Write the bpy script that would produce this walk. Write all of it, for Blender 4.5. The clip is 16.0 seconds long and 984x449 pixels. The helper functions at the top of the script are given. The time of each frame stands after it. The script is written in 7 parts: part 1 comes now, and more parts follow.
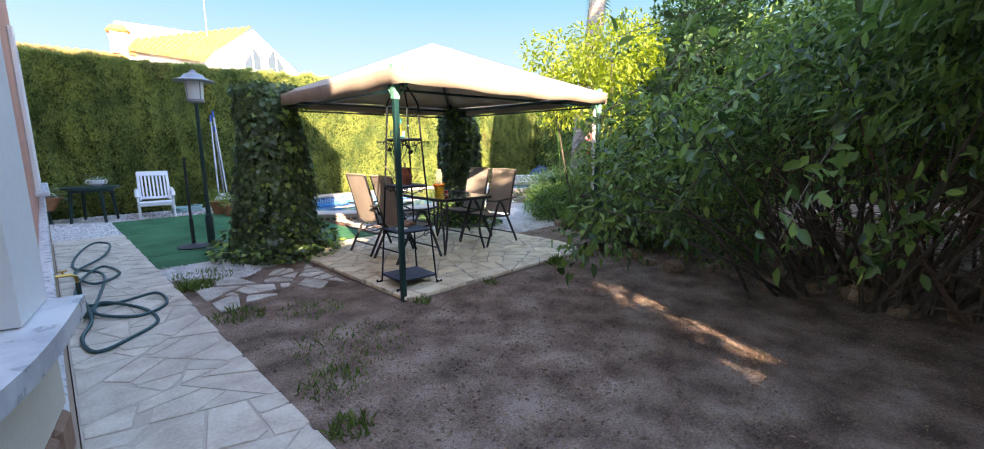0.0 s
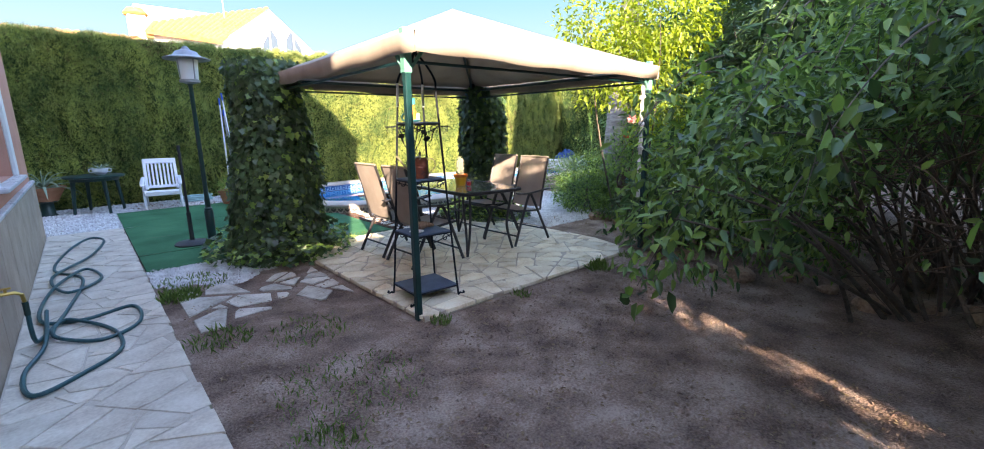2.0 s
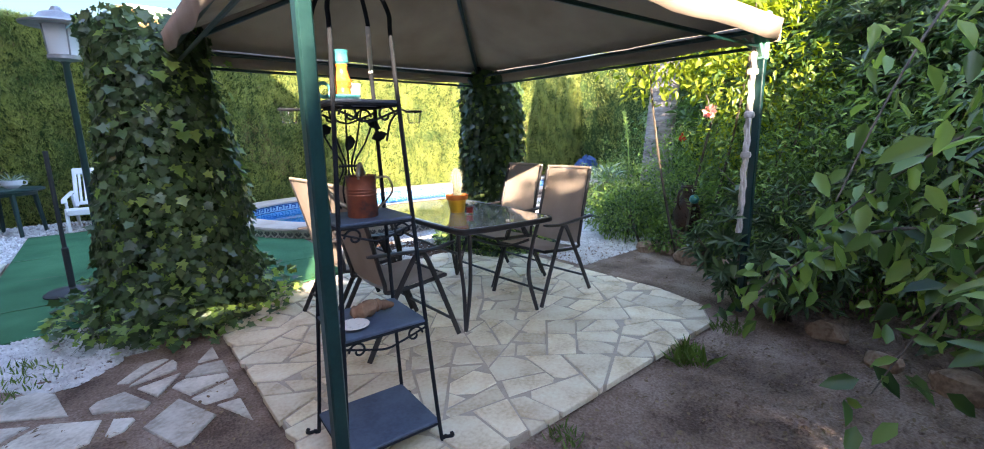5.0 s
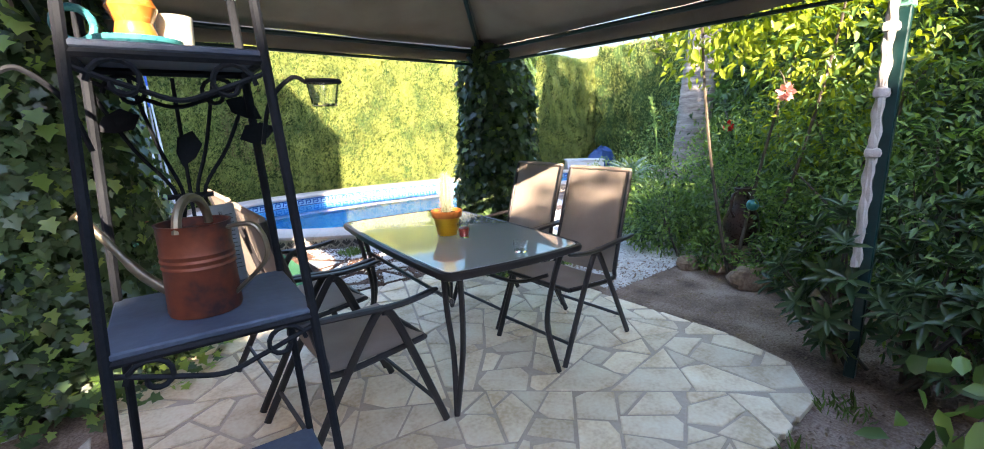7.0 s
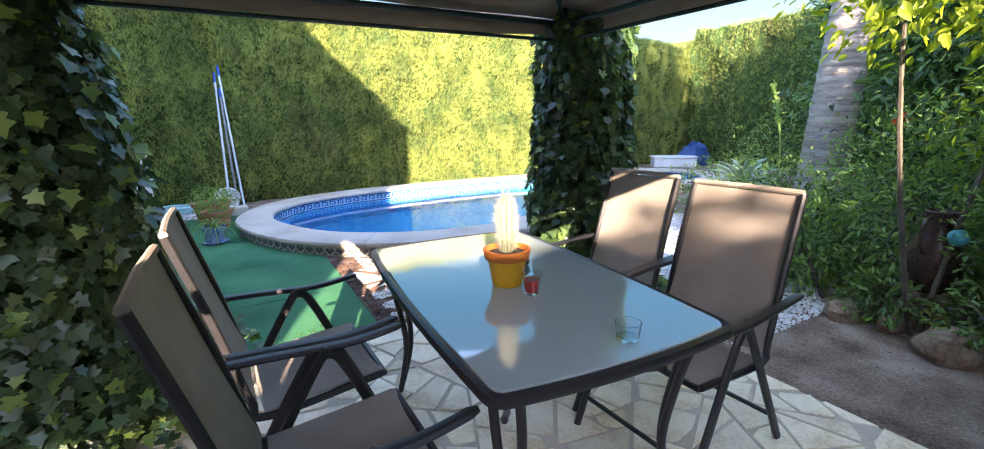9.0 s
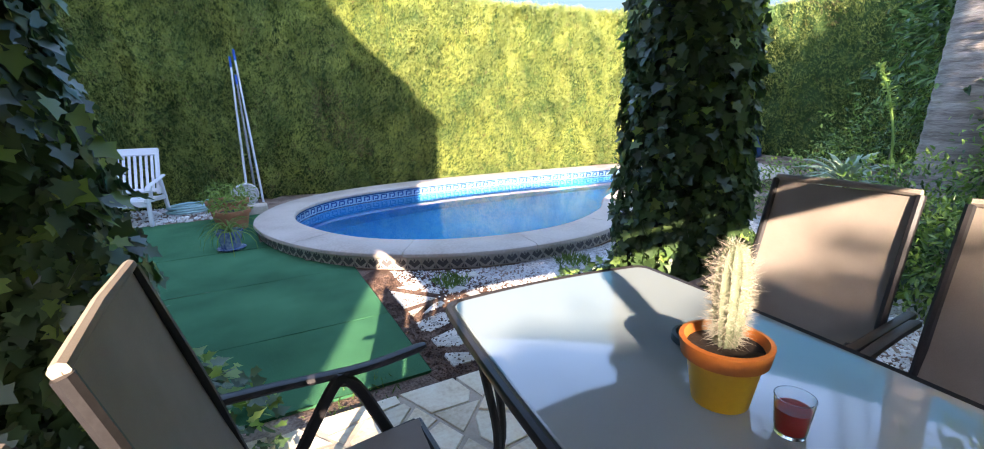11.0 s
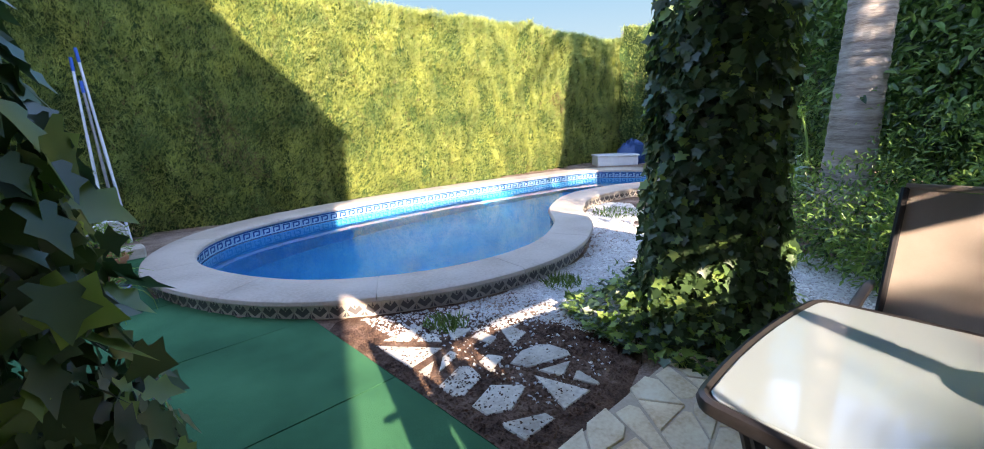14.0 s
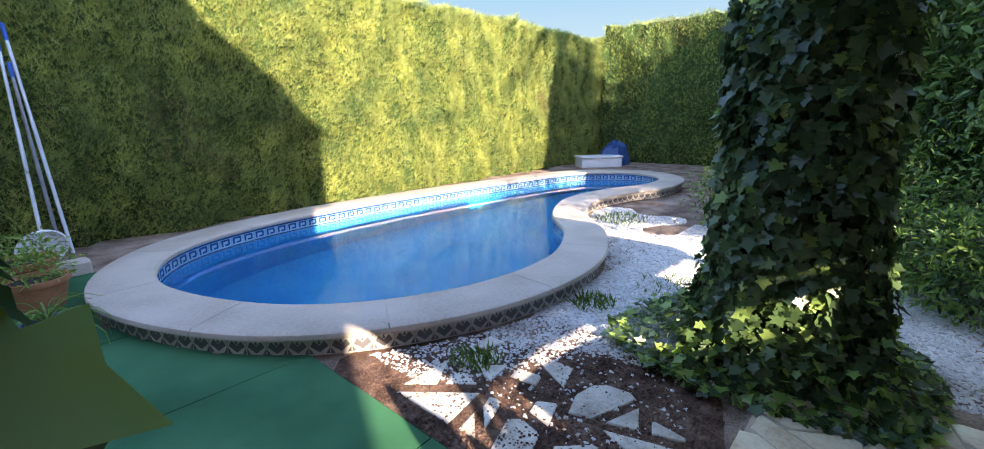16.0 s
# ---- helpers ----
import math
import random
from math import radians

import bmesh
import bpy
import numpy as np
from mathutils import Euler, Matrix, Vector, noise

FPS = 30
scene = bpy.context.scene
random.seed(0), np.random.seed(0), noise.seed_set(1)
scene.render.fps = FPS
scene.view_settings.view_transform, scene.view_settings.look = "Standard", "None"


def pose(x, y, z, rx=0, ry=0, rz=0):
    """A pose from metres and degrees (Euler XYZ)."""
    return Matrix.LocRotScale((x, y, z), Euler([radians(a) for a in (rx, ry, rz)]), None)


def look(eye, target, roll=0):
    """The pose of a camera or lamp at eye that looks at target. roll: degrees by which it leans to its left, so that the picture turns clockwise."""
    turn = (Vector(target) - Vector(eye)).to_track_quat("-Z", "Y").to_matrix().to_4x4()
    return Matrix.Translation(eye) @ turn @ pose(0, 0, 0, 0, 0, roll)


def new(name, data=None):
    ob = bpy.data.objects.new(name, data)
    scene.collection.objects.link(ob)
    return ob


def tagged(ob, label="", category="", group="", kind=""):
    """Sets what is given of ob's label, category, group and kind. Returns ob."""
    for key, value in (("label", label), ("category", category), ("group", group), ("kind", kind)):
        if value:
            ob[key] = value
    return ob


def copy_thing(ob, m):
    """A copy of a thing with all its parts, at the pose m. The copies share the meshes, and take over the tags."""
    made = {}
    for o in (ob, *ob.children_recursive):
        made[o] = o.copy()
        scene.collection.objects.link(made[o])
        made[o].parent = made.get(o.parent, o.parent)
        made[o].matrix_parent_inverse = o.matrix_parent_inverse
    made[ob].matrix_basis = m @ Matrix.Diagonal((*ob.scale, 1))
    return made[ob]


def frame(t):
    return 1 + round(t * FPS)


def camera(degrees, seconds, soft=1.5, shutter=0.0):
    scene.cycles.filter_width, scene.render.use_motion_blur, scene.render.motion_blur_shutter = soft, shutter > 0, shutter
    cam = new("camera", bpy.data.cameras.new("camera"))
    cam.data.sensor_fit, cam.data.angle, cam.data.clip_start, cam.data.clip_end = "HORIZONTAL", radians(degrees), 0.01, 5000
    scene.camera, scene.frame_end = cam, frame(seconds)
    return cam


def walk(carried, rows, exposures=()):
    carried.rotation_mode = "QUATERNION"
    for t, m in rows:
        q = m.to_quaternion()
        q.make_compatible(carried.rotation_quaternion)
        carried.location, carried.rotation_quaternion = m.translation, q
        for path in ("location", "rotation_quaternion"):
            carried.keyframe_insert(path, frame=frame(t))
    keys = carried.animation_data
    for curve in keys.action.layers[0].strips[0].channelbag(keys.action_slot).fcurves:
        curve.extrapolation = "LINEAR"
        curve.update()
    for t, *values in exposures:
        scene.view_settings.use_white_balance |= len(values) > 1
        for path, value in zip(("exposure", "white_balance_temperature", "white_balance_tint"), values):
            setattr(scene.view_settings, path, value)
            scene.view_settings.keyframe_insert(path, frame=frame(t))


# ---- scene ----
cam = camera(94.2, 16.0, soft=1.0)
PATH = [
    (0, (0.39, 0.365, 1.374), (1.765, 1.777, 1.036), -0.5),
    (0.5, (0.47, 0.448, 1.365), (1.829, 1.87, 1.003), -0.8),
    (1, (0.57, 0.57, 1.394), (1.907, 2.008, 1.014), -0.9),
    (1.5, (0.688, 0.762, 1.385), (2.005, 2.215, 0.992), -0.6),
    (2, (0.88, 1.01, 1.397), (2.179, 2.474, 0.986), -0.9),
    (2.5, (1.076, 1.252, 1.396), (2.372, 2.718, 0.984), -1.0),
    (3, (1.25, 1.458, 1.383), (2.541, 2.93, 0.975), -1.1),
    (3.5, (1.467, 1.733, 1.339), (2.761, 3.205, 0.941), -0.8),
    (4, (1.717, 1.987, 1.322), (3.012, 3.461, 0.931), -1.0),
    (4.2, (1.816, 2.09, 1.302), (3.112, 3.567, 0.927), -1.0),
    (6.5, (2.682, 3.088, 1.36), (3.900, 4.617, 0.937), -1.8),
    (7, (2.85, 3.244, 1.326), (4.083, 4.76, 0.9), -1.5),
    (7.5, (3.02, 3.403, 1.334), (4.23, 4.939, 0.917), -1.2),
    (8, (3.171, 3.578, 1.326), (4.269, 5.198, 0.912), -1.0),
    (8.2, (3.217, 3.65, 1.328), (4.278, 5.292, 0.906), -1.0),
    (10.3, (3.511, 4.524, 1.336), (4.43, 6.23, 0.841), -1.0),
    (10.5, (3.5, 4.61, 1.336), (4.414, 6.317, 0.836), -0.9),
    (11, (3.435, 4.816, 1.328), (4.337, 6.531, 0.833), -1.4),
    (11.5, (3.337, 4.959, 1.372), (4.245, 6.67, 0.877), -2.2),
    (12, (3.238, 5.106, 1.366), (4.213, 6.783, 0.88), -2.2),
    (12.5, (3.153, 5.261, 1.363), (4.19, 6.905, 0.891), -2.7),
    (13, (3.123, 5.427, 1.36), (4.24, 7.02, 0.897), -2.4),
    (13.5, (3.088, 5.545, 1.359), (4.349, 7.024, 0.89), -2.2),
    (14, (3.001, 5.732, 1.344), (4.343, 7.141, 0.882), -2.0),
    (14.5, (3.052, 5.911, 1.381), (4.454, 7.257, 0.908), -1.4),
    (15, (3.083, 6.101, 1.373), (4.52, 7.412, 0.909), -1.2),
    (15.5, (3.07, 6.245, 1.35), (4.522, 7.541, 0.89), -1.1),
    (16, (3.047, 6.392, 1.343), (4.496, 7.688, 0.873), -0.9),
]
walk(cam, [(t, look(e, g, r)) for t, e, g, r in PATH], [(0, 3.02, 7600, 20), (2.5, 3.15, 7050, 20), (6.5, 3.42, 7050, 20), (8, 3.42, 7000, 20), (10.5, 3.05, 6900, 20), (12.5, 2.7, 7050, 20), (16, 2.68, 6950, 20)])
from math import sin, cos, pi, hypot, atan2

rng = np.random.default_rng(7)

# ---- light ----
SUN_AZ = Vector((0.421, 0.907, 0.0))      # the way the light travels over the ground
SUN_EL = radians(23.0)
sun_data = bpy.data.lights.new("sun", "SUN")
sun_data.energy, sun_data.angle, sun_data.color = 3.0, radians(0.5), (1.0, 0.89, 0.71)
sun = new("sun", sun_data)
sun.matrix_world = look(-SUN_AZ * 30 * cos(SUN_EL) + Vector((0, 0, 30 * sin(SUN_EL))), (0, 0, 0))
world = bpy.data.worlds.new("sky")
scene.world = world
world.use_nodes = True
wn = world.node_tree.nodes
sky = wn.new("ShaderNodeTexSky")
sky.sky_type, sky.sun_disc = "NISHITA", False
sky.sun_elevation, sky.sun_rotation = SUN_EL, radians(204.9)
sky.air_density, sky.dust_density, sky.ozone_density = 1.0, 0.3, 2.0
tone = wn.new("ShaderNodeHueSaturation")
tone.inputs["Saturation"].default_value = 1.0
world.node_tree.links.new(sky.outputs[0], tone.inputs["Color"])
world.node_tree.links.new(tone.outputs[0], wn["Background"].inputs[0])
wn["Background"].inputs[1].default_value = 0.15


# ---- materials ----
def nodes_of(m):
    m.use_nodes = True
    return m.node_tree.nodes, m.node_tree.links, m.node_tree.nodes["Principled BSDF"]


def surface(name, colours, rough=0.7, scale=4.0, fine=60.0, bump=0.3, metal=0.0, vary=0.0, spec=0.5, depth=0.01, stretch=(1, 1, 1), coat=0.0):
    """Colours mixed by coarse and fine noise at real-world size, with relief; vary: spread of brightness from piece to piece."""
    m = bpy.data.materials.new(name)
    n, l, b = nodes_of(m)
    geo = n.new("ShaderNodeNewGeometry")
    mp = n.new("ShaderNodeMapping")
    mp.inputs["Scale"].default_value = stretch
    l.new(geo.outputs["Position"], mp.inputs["Vector"])
    big, small = n.new("ShaderNodeTexNoise"), n.new("ShaderNodeTexNoise")
    for t, s, d in ((big, scale, 5), (small, fine, 3)):
        t.inputs["Scale"].default_value, t.inputs["Detail"].default_value = s, d
        l.new(mp.outputs[0], t.inputs["Vector"])
    mix = n.new("ShaderNodeMath")
    mix.operation = "MULTIPLY_ADD"
    mix.inputs[1].default_value = 0.35
    l.new(small.outputs[0], mix.inputs[0])
    sc = n.new("ShaderNodeMath")
    sc.operation = "MULTIPLY"
    sc.inputs[1].default_value = 0.65
    l.new(big.outputs[0], sc.inputs[0])
    l.new(sc.outputs[0], mix.inputs[2])
    ramp = n.new("ShaderNodeValToRGB")
    e = ramp.color_ramp.elements
    k = len(colours)
    while len(e) < k:
        e.new(0.5)
    for i, c in enumerate(colours):
        e[i].position = 0.36 + 0.28 * i / max(1, k - 1)
        e[i].color = (*c, 1)
    l.new(mix.outputs[0], ramp.inputs[0])
    col = ramp.outputs[0]
    if vary:
        info = n.new("ShaderNodeObjectInfo")
        hsv = n.new("ShaderNodeHueSaturation")
        mr = n.new("ShaderNodeMapRange")
        mr.inputs["To Min"].default_value, mr.inputs["To Max"].default_value = 1 - vary, 1 + vary
        l.new(info.outputs["Random"], mr.inputs["Value"])
        l.new(mr.outputs[0], hsv.inputs["Value"])
        l.new(col, hsv.inputs["Color"])
        col = hsv.outputs[0]
    l.new(col, b.inputs["Base Color"])
    rr = n.new("ShaderNodeMapRange")
    rr.inputs["To Min"].default_value, rr.inputs["To Max"].default_value = max(0.02, rough - 0.12), min(1, rough + 0.12)
    l.new(small.outputs[0], rr.inputs["Value"])
    l.new(rr.outputs[0], b.inputs["Roughness"])
    b.inputs["Metallic"].default_value = metal
    b.inputs["Specular IOR Level"].default_value = spec
    b.inputs["Coat Weight"].default_value = coat
    if bump:
        bp = n.new("ShaderNodeBump")
        bp.inputs["Strength"].default_value, bp.inputs["Distance"].default_value = bump, depth
        l.new(mix.outputs[0], bp.inputs["Height"])
        l.new(bp.outputs[0], b.inputs["Normal"])
    return m


def foliage(name, dark, light, rough=0.5, through_light=0.35, patch=1.2, each=0.55):
    """Leaves that differ one by one and in patches, and let some light through."""
    m = bpy.data.materials.new(name)
    n, l, b = nodes_of(m)
    geo = n.new("ShaderNodeNewGeometry")
    noi = n.new("ShaderNodeTexNoise")
    noi.inputs["Scale"].default_value = patch
    l.new(geo.outputs["Position"], noi.inputs["Vector"])
    a = n.new("ShaderNodeMath")
    a.operation = "MULTIPLY_ADD"
    a.inputs[1].default_value = each
    l.new(geo.outputs["Random Per Island"], a.inputs[0])
    s = n.new("ShaderNodeMath")
    s.operation = "MULTIPLY_ADD"
    s.inputs[1].default_value, s.inputs[2].default_value = 1.0, -each / 2
    l.new(noi.outputs[0], s.inputs[0])
    l.new(s.outputs[0], a.inputs[2])
    ramp = n.new("ShaderNodeValToRGB")
    ramp.color_ramp.elements[0].color, ramp.color_ramp.elements[1].color = (*dark, 1), (*light, 1)
    ramp.color_ramp.elements[0].position, ramp.color_ramp.elements[1].position = 0.1, 0.85
    l.new(a.outputs[0], ramp.inputs[0])
    l.new(ramp.outputs[0], b.inputs["Base Color"])
    b.inputs["Roughness"].default_value = rough
    tr = n.new("ShaderNodeBsdfTranslucent")
    hsv = n.new("ShaderNodeHueSaturation")
    hsv.inputs["Saturation"].default_value, hsv.inputs["Value"].default_value = 1.1, 1.5
    l.new(ramp.outputs[0], hsv.inputs["Color"])
    l.new(hsv.outputs[0], tr.inputs["Color"])
    mx = n.new("ShaderNodeMixShader")
    mx.inputs[0].default_value = through_light
    l.new(b.outputs[0], mx.inputs[1])
    l.new(tr.outputs[0], mx.inputs[2])
    l.new(mx.outputs[0], n["Material Output"].inputs[0])
    return m


def plain(name, colour, rough=0.5, metal=0.0, transmission=0.0, ior=1.45, coat=0.0):
    m = bpy.data.materials.new(name)
    n, l, b = nodes_of(m)
    b.inputs["Base Color"].default_value = (*colour, 1)
    b.inputs["Roughness"].default_value, b.inputs["Metallic"].default_value = rough, metal
    b.inputs["Transmission Weight"].default_value, b.inputs["IOR"].default_value = transmission, ior
    b.inputs["Coat Weight"].default_value = coat
    return m


M = {}
M["dirt"] = surface("bare_earth", [(0.115, 0.075, 0.056), (0.26, 0.18, 0.137), (0.42, 0.32, 0.255)], 0.95, 3.4, 75, 1.0, depth=0.05, spec=0.2)
M["mulch"] = surface("dark_red_soil", [(0.05, 0.03, 0.022), (0.12, 0.07, 0.05), (0.20, 0.13, 0.095)], 0.95, 9, 80, 1.0, depth=0.03, spec=0.15)
M["joint"] = surface("mortar", [(0.43, 0.34, 0.25), (0.56, 0.47, 0.37)], 0.9, 3, 70, 0.5)
M["path_joint"] = surface("pale_mortar", [(0.46, 0.39, 0.31), (0.60, 0.53, 0.44)], 0.9, 3, 70, 0.4)
M["paving"] = surface("cream_limestone", [(0.60, 0.46, 0.28), (0.78, 0.66, 0.47), (0.86, 0.78, 0.60)], 0.62, 5, 50, 0.35, vary=0.14, depth=0.006)
M["path_stone"] = surface("pale_limestone", [(0.45, 0.37, 0.29), (0.59, 0.51, 0.41), (0.69, 0.62, 0.52)], 0.6, 5, 50, 0.3, vary=0.12, depth=0.005)
M["flag"] = surface("rough_flagstone", [(0.36, 0.31, 0.25), (0.55, 0.50, 0.42), (0.68, 0.63, 0.55)], 0.75, 6, 45, 0.5, vary=0.15, depth=0.01)
M["gravel"] = surface("white_marble_chips", [(0.5, 0.49, 0.47), (0.78, 0.77, 0.75)], 0.6, 9, 60, 0.2)
M["gravel_bed"] = surface("gravel_bed", [(0.2, 0.17, 0.14), (0.45, 0.43, 0.41), (0.62, 0.61, 0.6)], 0.85, 30, 90, 0.8, depth=0.02)
M["turf"] = surface("artificial_turf", [(0.024, 0.10, 0.046), (0.04, 0.15, 0.07), (0.06, 0.20, 0.092)], 0.9, 1.5, 260, 0.9, depth=0.008, spec=0.15)
M["coping"] = surface("buff_coping_stone", [(0.42, 0.345, 0.28), (0.51, 0.43, 0.355), (0.57, 0.49, 0.415)], 0.7, 2.2, 40, 0.22, vary=0.06, depth=0.004)
M["pool_paint"] = surface("blue_pool_mosaic", [(0.001, 0.30, 0.60), (0.003, 0.38, 0.68)], 0.4, 2, 40, 0.1)
M["tile_white"] = surface("white_glazed_tile", [(0.24, 0.46, 0.62), (0.34, 0.56, 0.70)], 0.15, 5, 60, 0.02, vary=0.06)
M["tile_blue"] = plain("blue_glaze", (0.02, 0.08, 0.25), 0.15)
M["tile_brown"] = surface("patterned_border_tile", [(0.50, 0.45, 0.39), (0.66, 0.61, 0.55)], 0.4, 8, 60, 0.1, vary=0.1)
M["tile_dark"] = plain("dark_border_glaze", (0.13, 0.12, 0.125), 0.3)
# dark green that stands in for the shade inside hedges and ivy
M["shade_core"] = surface("inner_shade_green", [(0.025, 0.05, 0.016), (0.055, 0.095, 0.028)], 0.95, 3, 30, 0.8, depth=0.05, spec=0.1)
M["hedge"] = foliage("cypress_sprays", (0.04, 0.11, 0.038), (0.49, 0.51, 0.14), 0.6, 0.3, 2.0, 0.32)
M["hedge_dry"] = foliage("dry_cypress_sprays", (0.13, 0.085, 0.04), (0.25, 0.19, 0.09), 0.8, 0.2)
M["ivy"] = foliage("ivy_leaf", (0.028, 0.058, 0.024), (0.095, 0.165, 0.055), 0.36, 0.18, 2.0)
M["ivy_young"] = foliage("young_ivy_leaf", (0.14, 0.25, 0.05), (0.34, 0.46, 0.13), 0.35, 0.4, 2.0)
M["bush"] = foliage("shrub_leaf", (0.018, 0.05, 0.014), (0.16, 0.28, 0.07), 0.38, 0.28, 2.6, 0.8)
M["bush_light"] = foliage("pale_shrub_leaf", (0.09, 0.16, 0.03), (0.26, 0.38, 0.09), 0.4, 0.42, 1.5)
M["whorl_leaf"] = foliage("glossy_whorl_leaf", (0.022, 0.06, 0.026), (0.11, 0.18, 0.065), 0.3, 0.18, 1.8, 0.5)
M["lemon"] = foliage("yellow_green_leaf", (0.12, 0.18, 0.02), (0.36, 0.42, 0.05), 0.4, 0.5, 1.5)
M["oleander"] = foliage("narrow_leaf", (0.03, 0.065, 0.02), (0.15, 0.20, 0.06), 0.4, 0.25, 2.2, 0.8)
M["agave"] = foliage("succulent_leaf", (0.17, 0.26, 0.17), (0.36, 0.46, 0.32), 0.5, 0.08, 2.0)
M["grass"] = foliage("weed_blades", (0.06, 0.11, 0.02), (0.17, 0.26, 0.06), 0.6, 0.35, 3.0)
M["litter"] = foliage("dry_leaf_litter", (0.12, 0.07, 0.035), (0.30, 0.22, 0.13), 0.8, 0.1, 3.0)
M["bark"] = surface("grey_bark", [(0.06, 0.045, 0.032), (0.15, 0.12, 0.09)], 0.9, 12, 60, 0.8, depth=0.01)
M["dry_twig"] = surface("dry_brown_twig", [(0.07, 0.045, 0.03), (0.16, 0.10, 0.065)], 0.9, 12, 60, 0.5, depth=0.01)
M["palm_bark"] = surface("palm_trunk", [(0.15, 0.12, 0.10), (0.30, 0.26, 0.23), (0.42, 0.38, 0.34)], 0.9, 4, 30, 0.9, depth=0.02, stretch=(0.5, 0.5, 5))
M["green_metal"] = surface("dark_green_enamel", [(0.004, 0.026, 0.026), (0.008, 0.045, 0.042)], 0.35, 6, 80, 0.08, vary=0.1)
M["pale_green_metal"] = surface("faded_green_enamel", [(0.10, 0.30, 0.22), (0.16, 0.40, 0.30)], 0.5, 6, 80, 0.1)
M["canvas"] = surface("beige_canvas", [(0.31, 0.255, 0.205), (0.385, 0.32, 0.26), (0.44, 0.375, 0.305)], 0.9, 2.5, 220, 0.25, spec=0.15, depth=0.003)
M["wrought"] = surface("black_wrought_iron", [(0.007, 0.009, 0.013), (0.017, 0.020, 0.026)], 0.75, 10, 120, 0.3, spec=0.25)
M["shelf_board"] = surface("blue_grey_slate_board", [(0.045, 0.065, 0.105), (0.095, 0.13, 0.185)], 0.6, 6, 60, 0.25)
M["frame_brown"] = surface("dark_brown_powder_coat", [(0.019, 0.017, 0.019), (0.036, 0.032, 0.034)], 0.42, 8, 150, 0.08)
M["mesh_fabric"] = surface("taupe_sling_fabric", [(0.31, 0.255, 0.215), (0.40, 0.335, 0.285)], 0.8, 5, 420, 0.4, spec=0.2, depth=0.002)
M["white_plastic"] = surface("white_resin", [(0.68, 0.69, 0.70), (0.78, 0.79, 0.80)], 0.4, 5, 80, 0.04)
M["green_plastic"] = surface("dark_green_resin", [(0.008, 0.03, 0.028), (0.015, 0.05, 0.045)], 0.4, 5, 80, 0.05)
M["black_plastic"] = surface("black_rubber_base", [(0.012, 0.016, 0.018), (0.03, 0.035, 0.036)], 0.55, 6, 70, 0.15)
M["terracotta"] = surface("terracotta", [(0.34, 0.13, 0.06), (0.48, 0.21, 0.11)], 0.8, 7, 70, 0.25)
M["orange_pot"] = surface("orange_clay", [(0.52, 0.14, 0.02), (0.62, 0.20, 0.04)], 0.6, 7, 70, 0.1)
M["yellow_pot"] = surface("yellow_glaze", [(0.72, 0.38, 0.01), (0.80, 0.46, 0.02)], 0.45, 7, 70, 0.06)
M["blue_glaze"] = surface("blue_white_glaze", [(0.03, 0.08, 0.25), (0.30, 0.38, 0.48)], 0.25, 14, 60, 0.04)
M["soil"] = surface("potting_soil", [(0.02, 0.012, 0.008), (0.06, 0.04, 0.03)], 0.95, 30, 90, 0.9, depth=0.01)
M["cactus"] = surface("cactus_skin", [(0.15, 0.175, 0.10), (0.24, 0.26, 0.17)], 0.7, 12, 90, 0.3)
M["spine"] = plain("cactus_spine", (0.44, 0.39, 0.31), 0.6)
M["copper"] = surface("rusty_copper_enamel", [(0.07, 0.035, 0.035), (0.22, 0.06, 0.032), (0.30, 0.085, 0.04)], 0.5, 9, 50, 0.15, metal=0.35)
M["old_brass"] = surface("dull_zinc", [(0.20, 0.17, 0.12), (0.32, 0.28, 0.2)], 0.45, 9, 60, 0.2, metal=0.7)
M["teal"] = surface("speckled_teal_glaze", [(0.03, 0.22, 0.25), (0.07, 0.34, 0.36)], 0.3, 30, 120, 0.05)
M["orange_glaze"] = surface("orange_glaze", [(0.70, 0.20, 0.03), (0.80, 0.34, 0.08)], 0.25, 20, 60, 0.03)
M["cream_glaze"] = surface("cream_ceramic", [(0.66, 0.62, 0.54), (0.76, 0.73, 0.66)], 0.3, 10, 60, 0.03)
M["glass"] = plain("clear_glass", (0.95, 0.97, 0.97), 0.03, transmission=1.0)
M["red_wax"] = surface("red_candle_wax", [(0.55, 0.02, 0.015), (0.65, 0.03, 0.02)], 0.35, 20, 60, 0.05)
M["lantern_glass"] = plain("frosted_lantern_glass", (0.80, 0.82, 0.85), 0.35, transmission=0.35)
M["grey_metal"] = surface("galvanised_steel", [(0.25, 0.26, 0.28), (0.38, 0.39, 0.41)], 0.4, 12, 80, 0.08, metal=0.6)
M["pole_white"] = surface("white_anodised_pole", [(0.60, 0.64, 0.70), (0.72, 0.75, 0.8)], 0.35, 8, 60, 0.03)
M["pole_blue"] = plain("blue_pole_sleeve", (0.02, 0.10, 0.42), 0.4)
M["hose"] = surface("green_garden_hose", [(0.012, 0.06, 0.07), (0.02, 0.10, 0.11)], 0.4, 25, 90, 0.1)
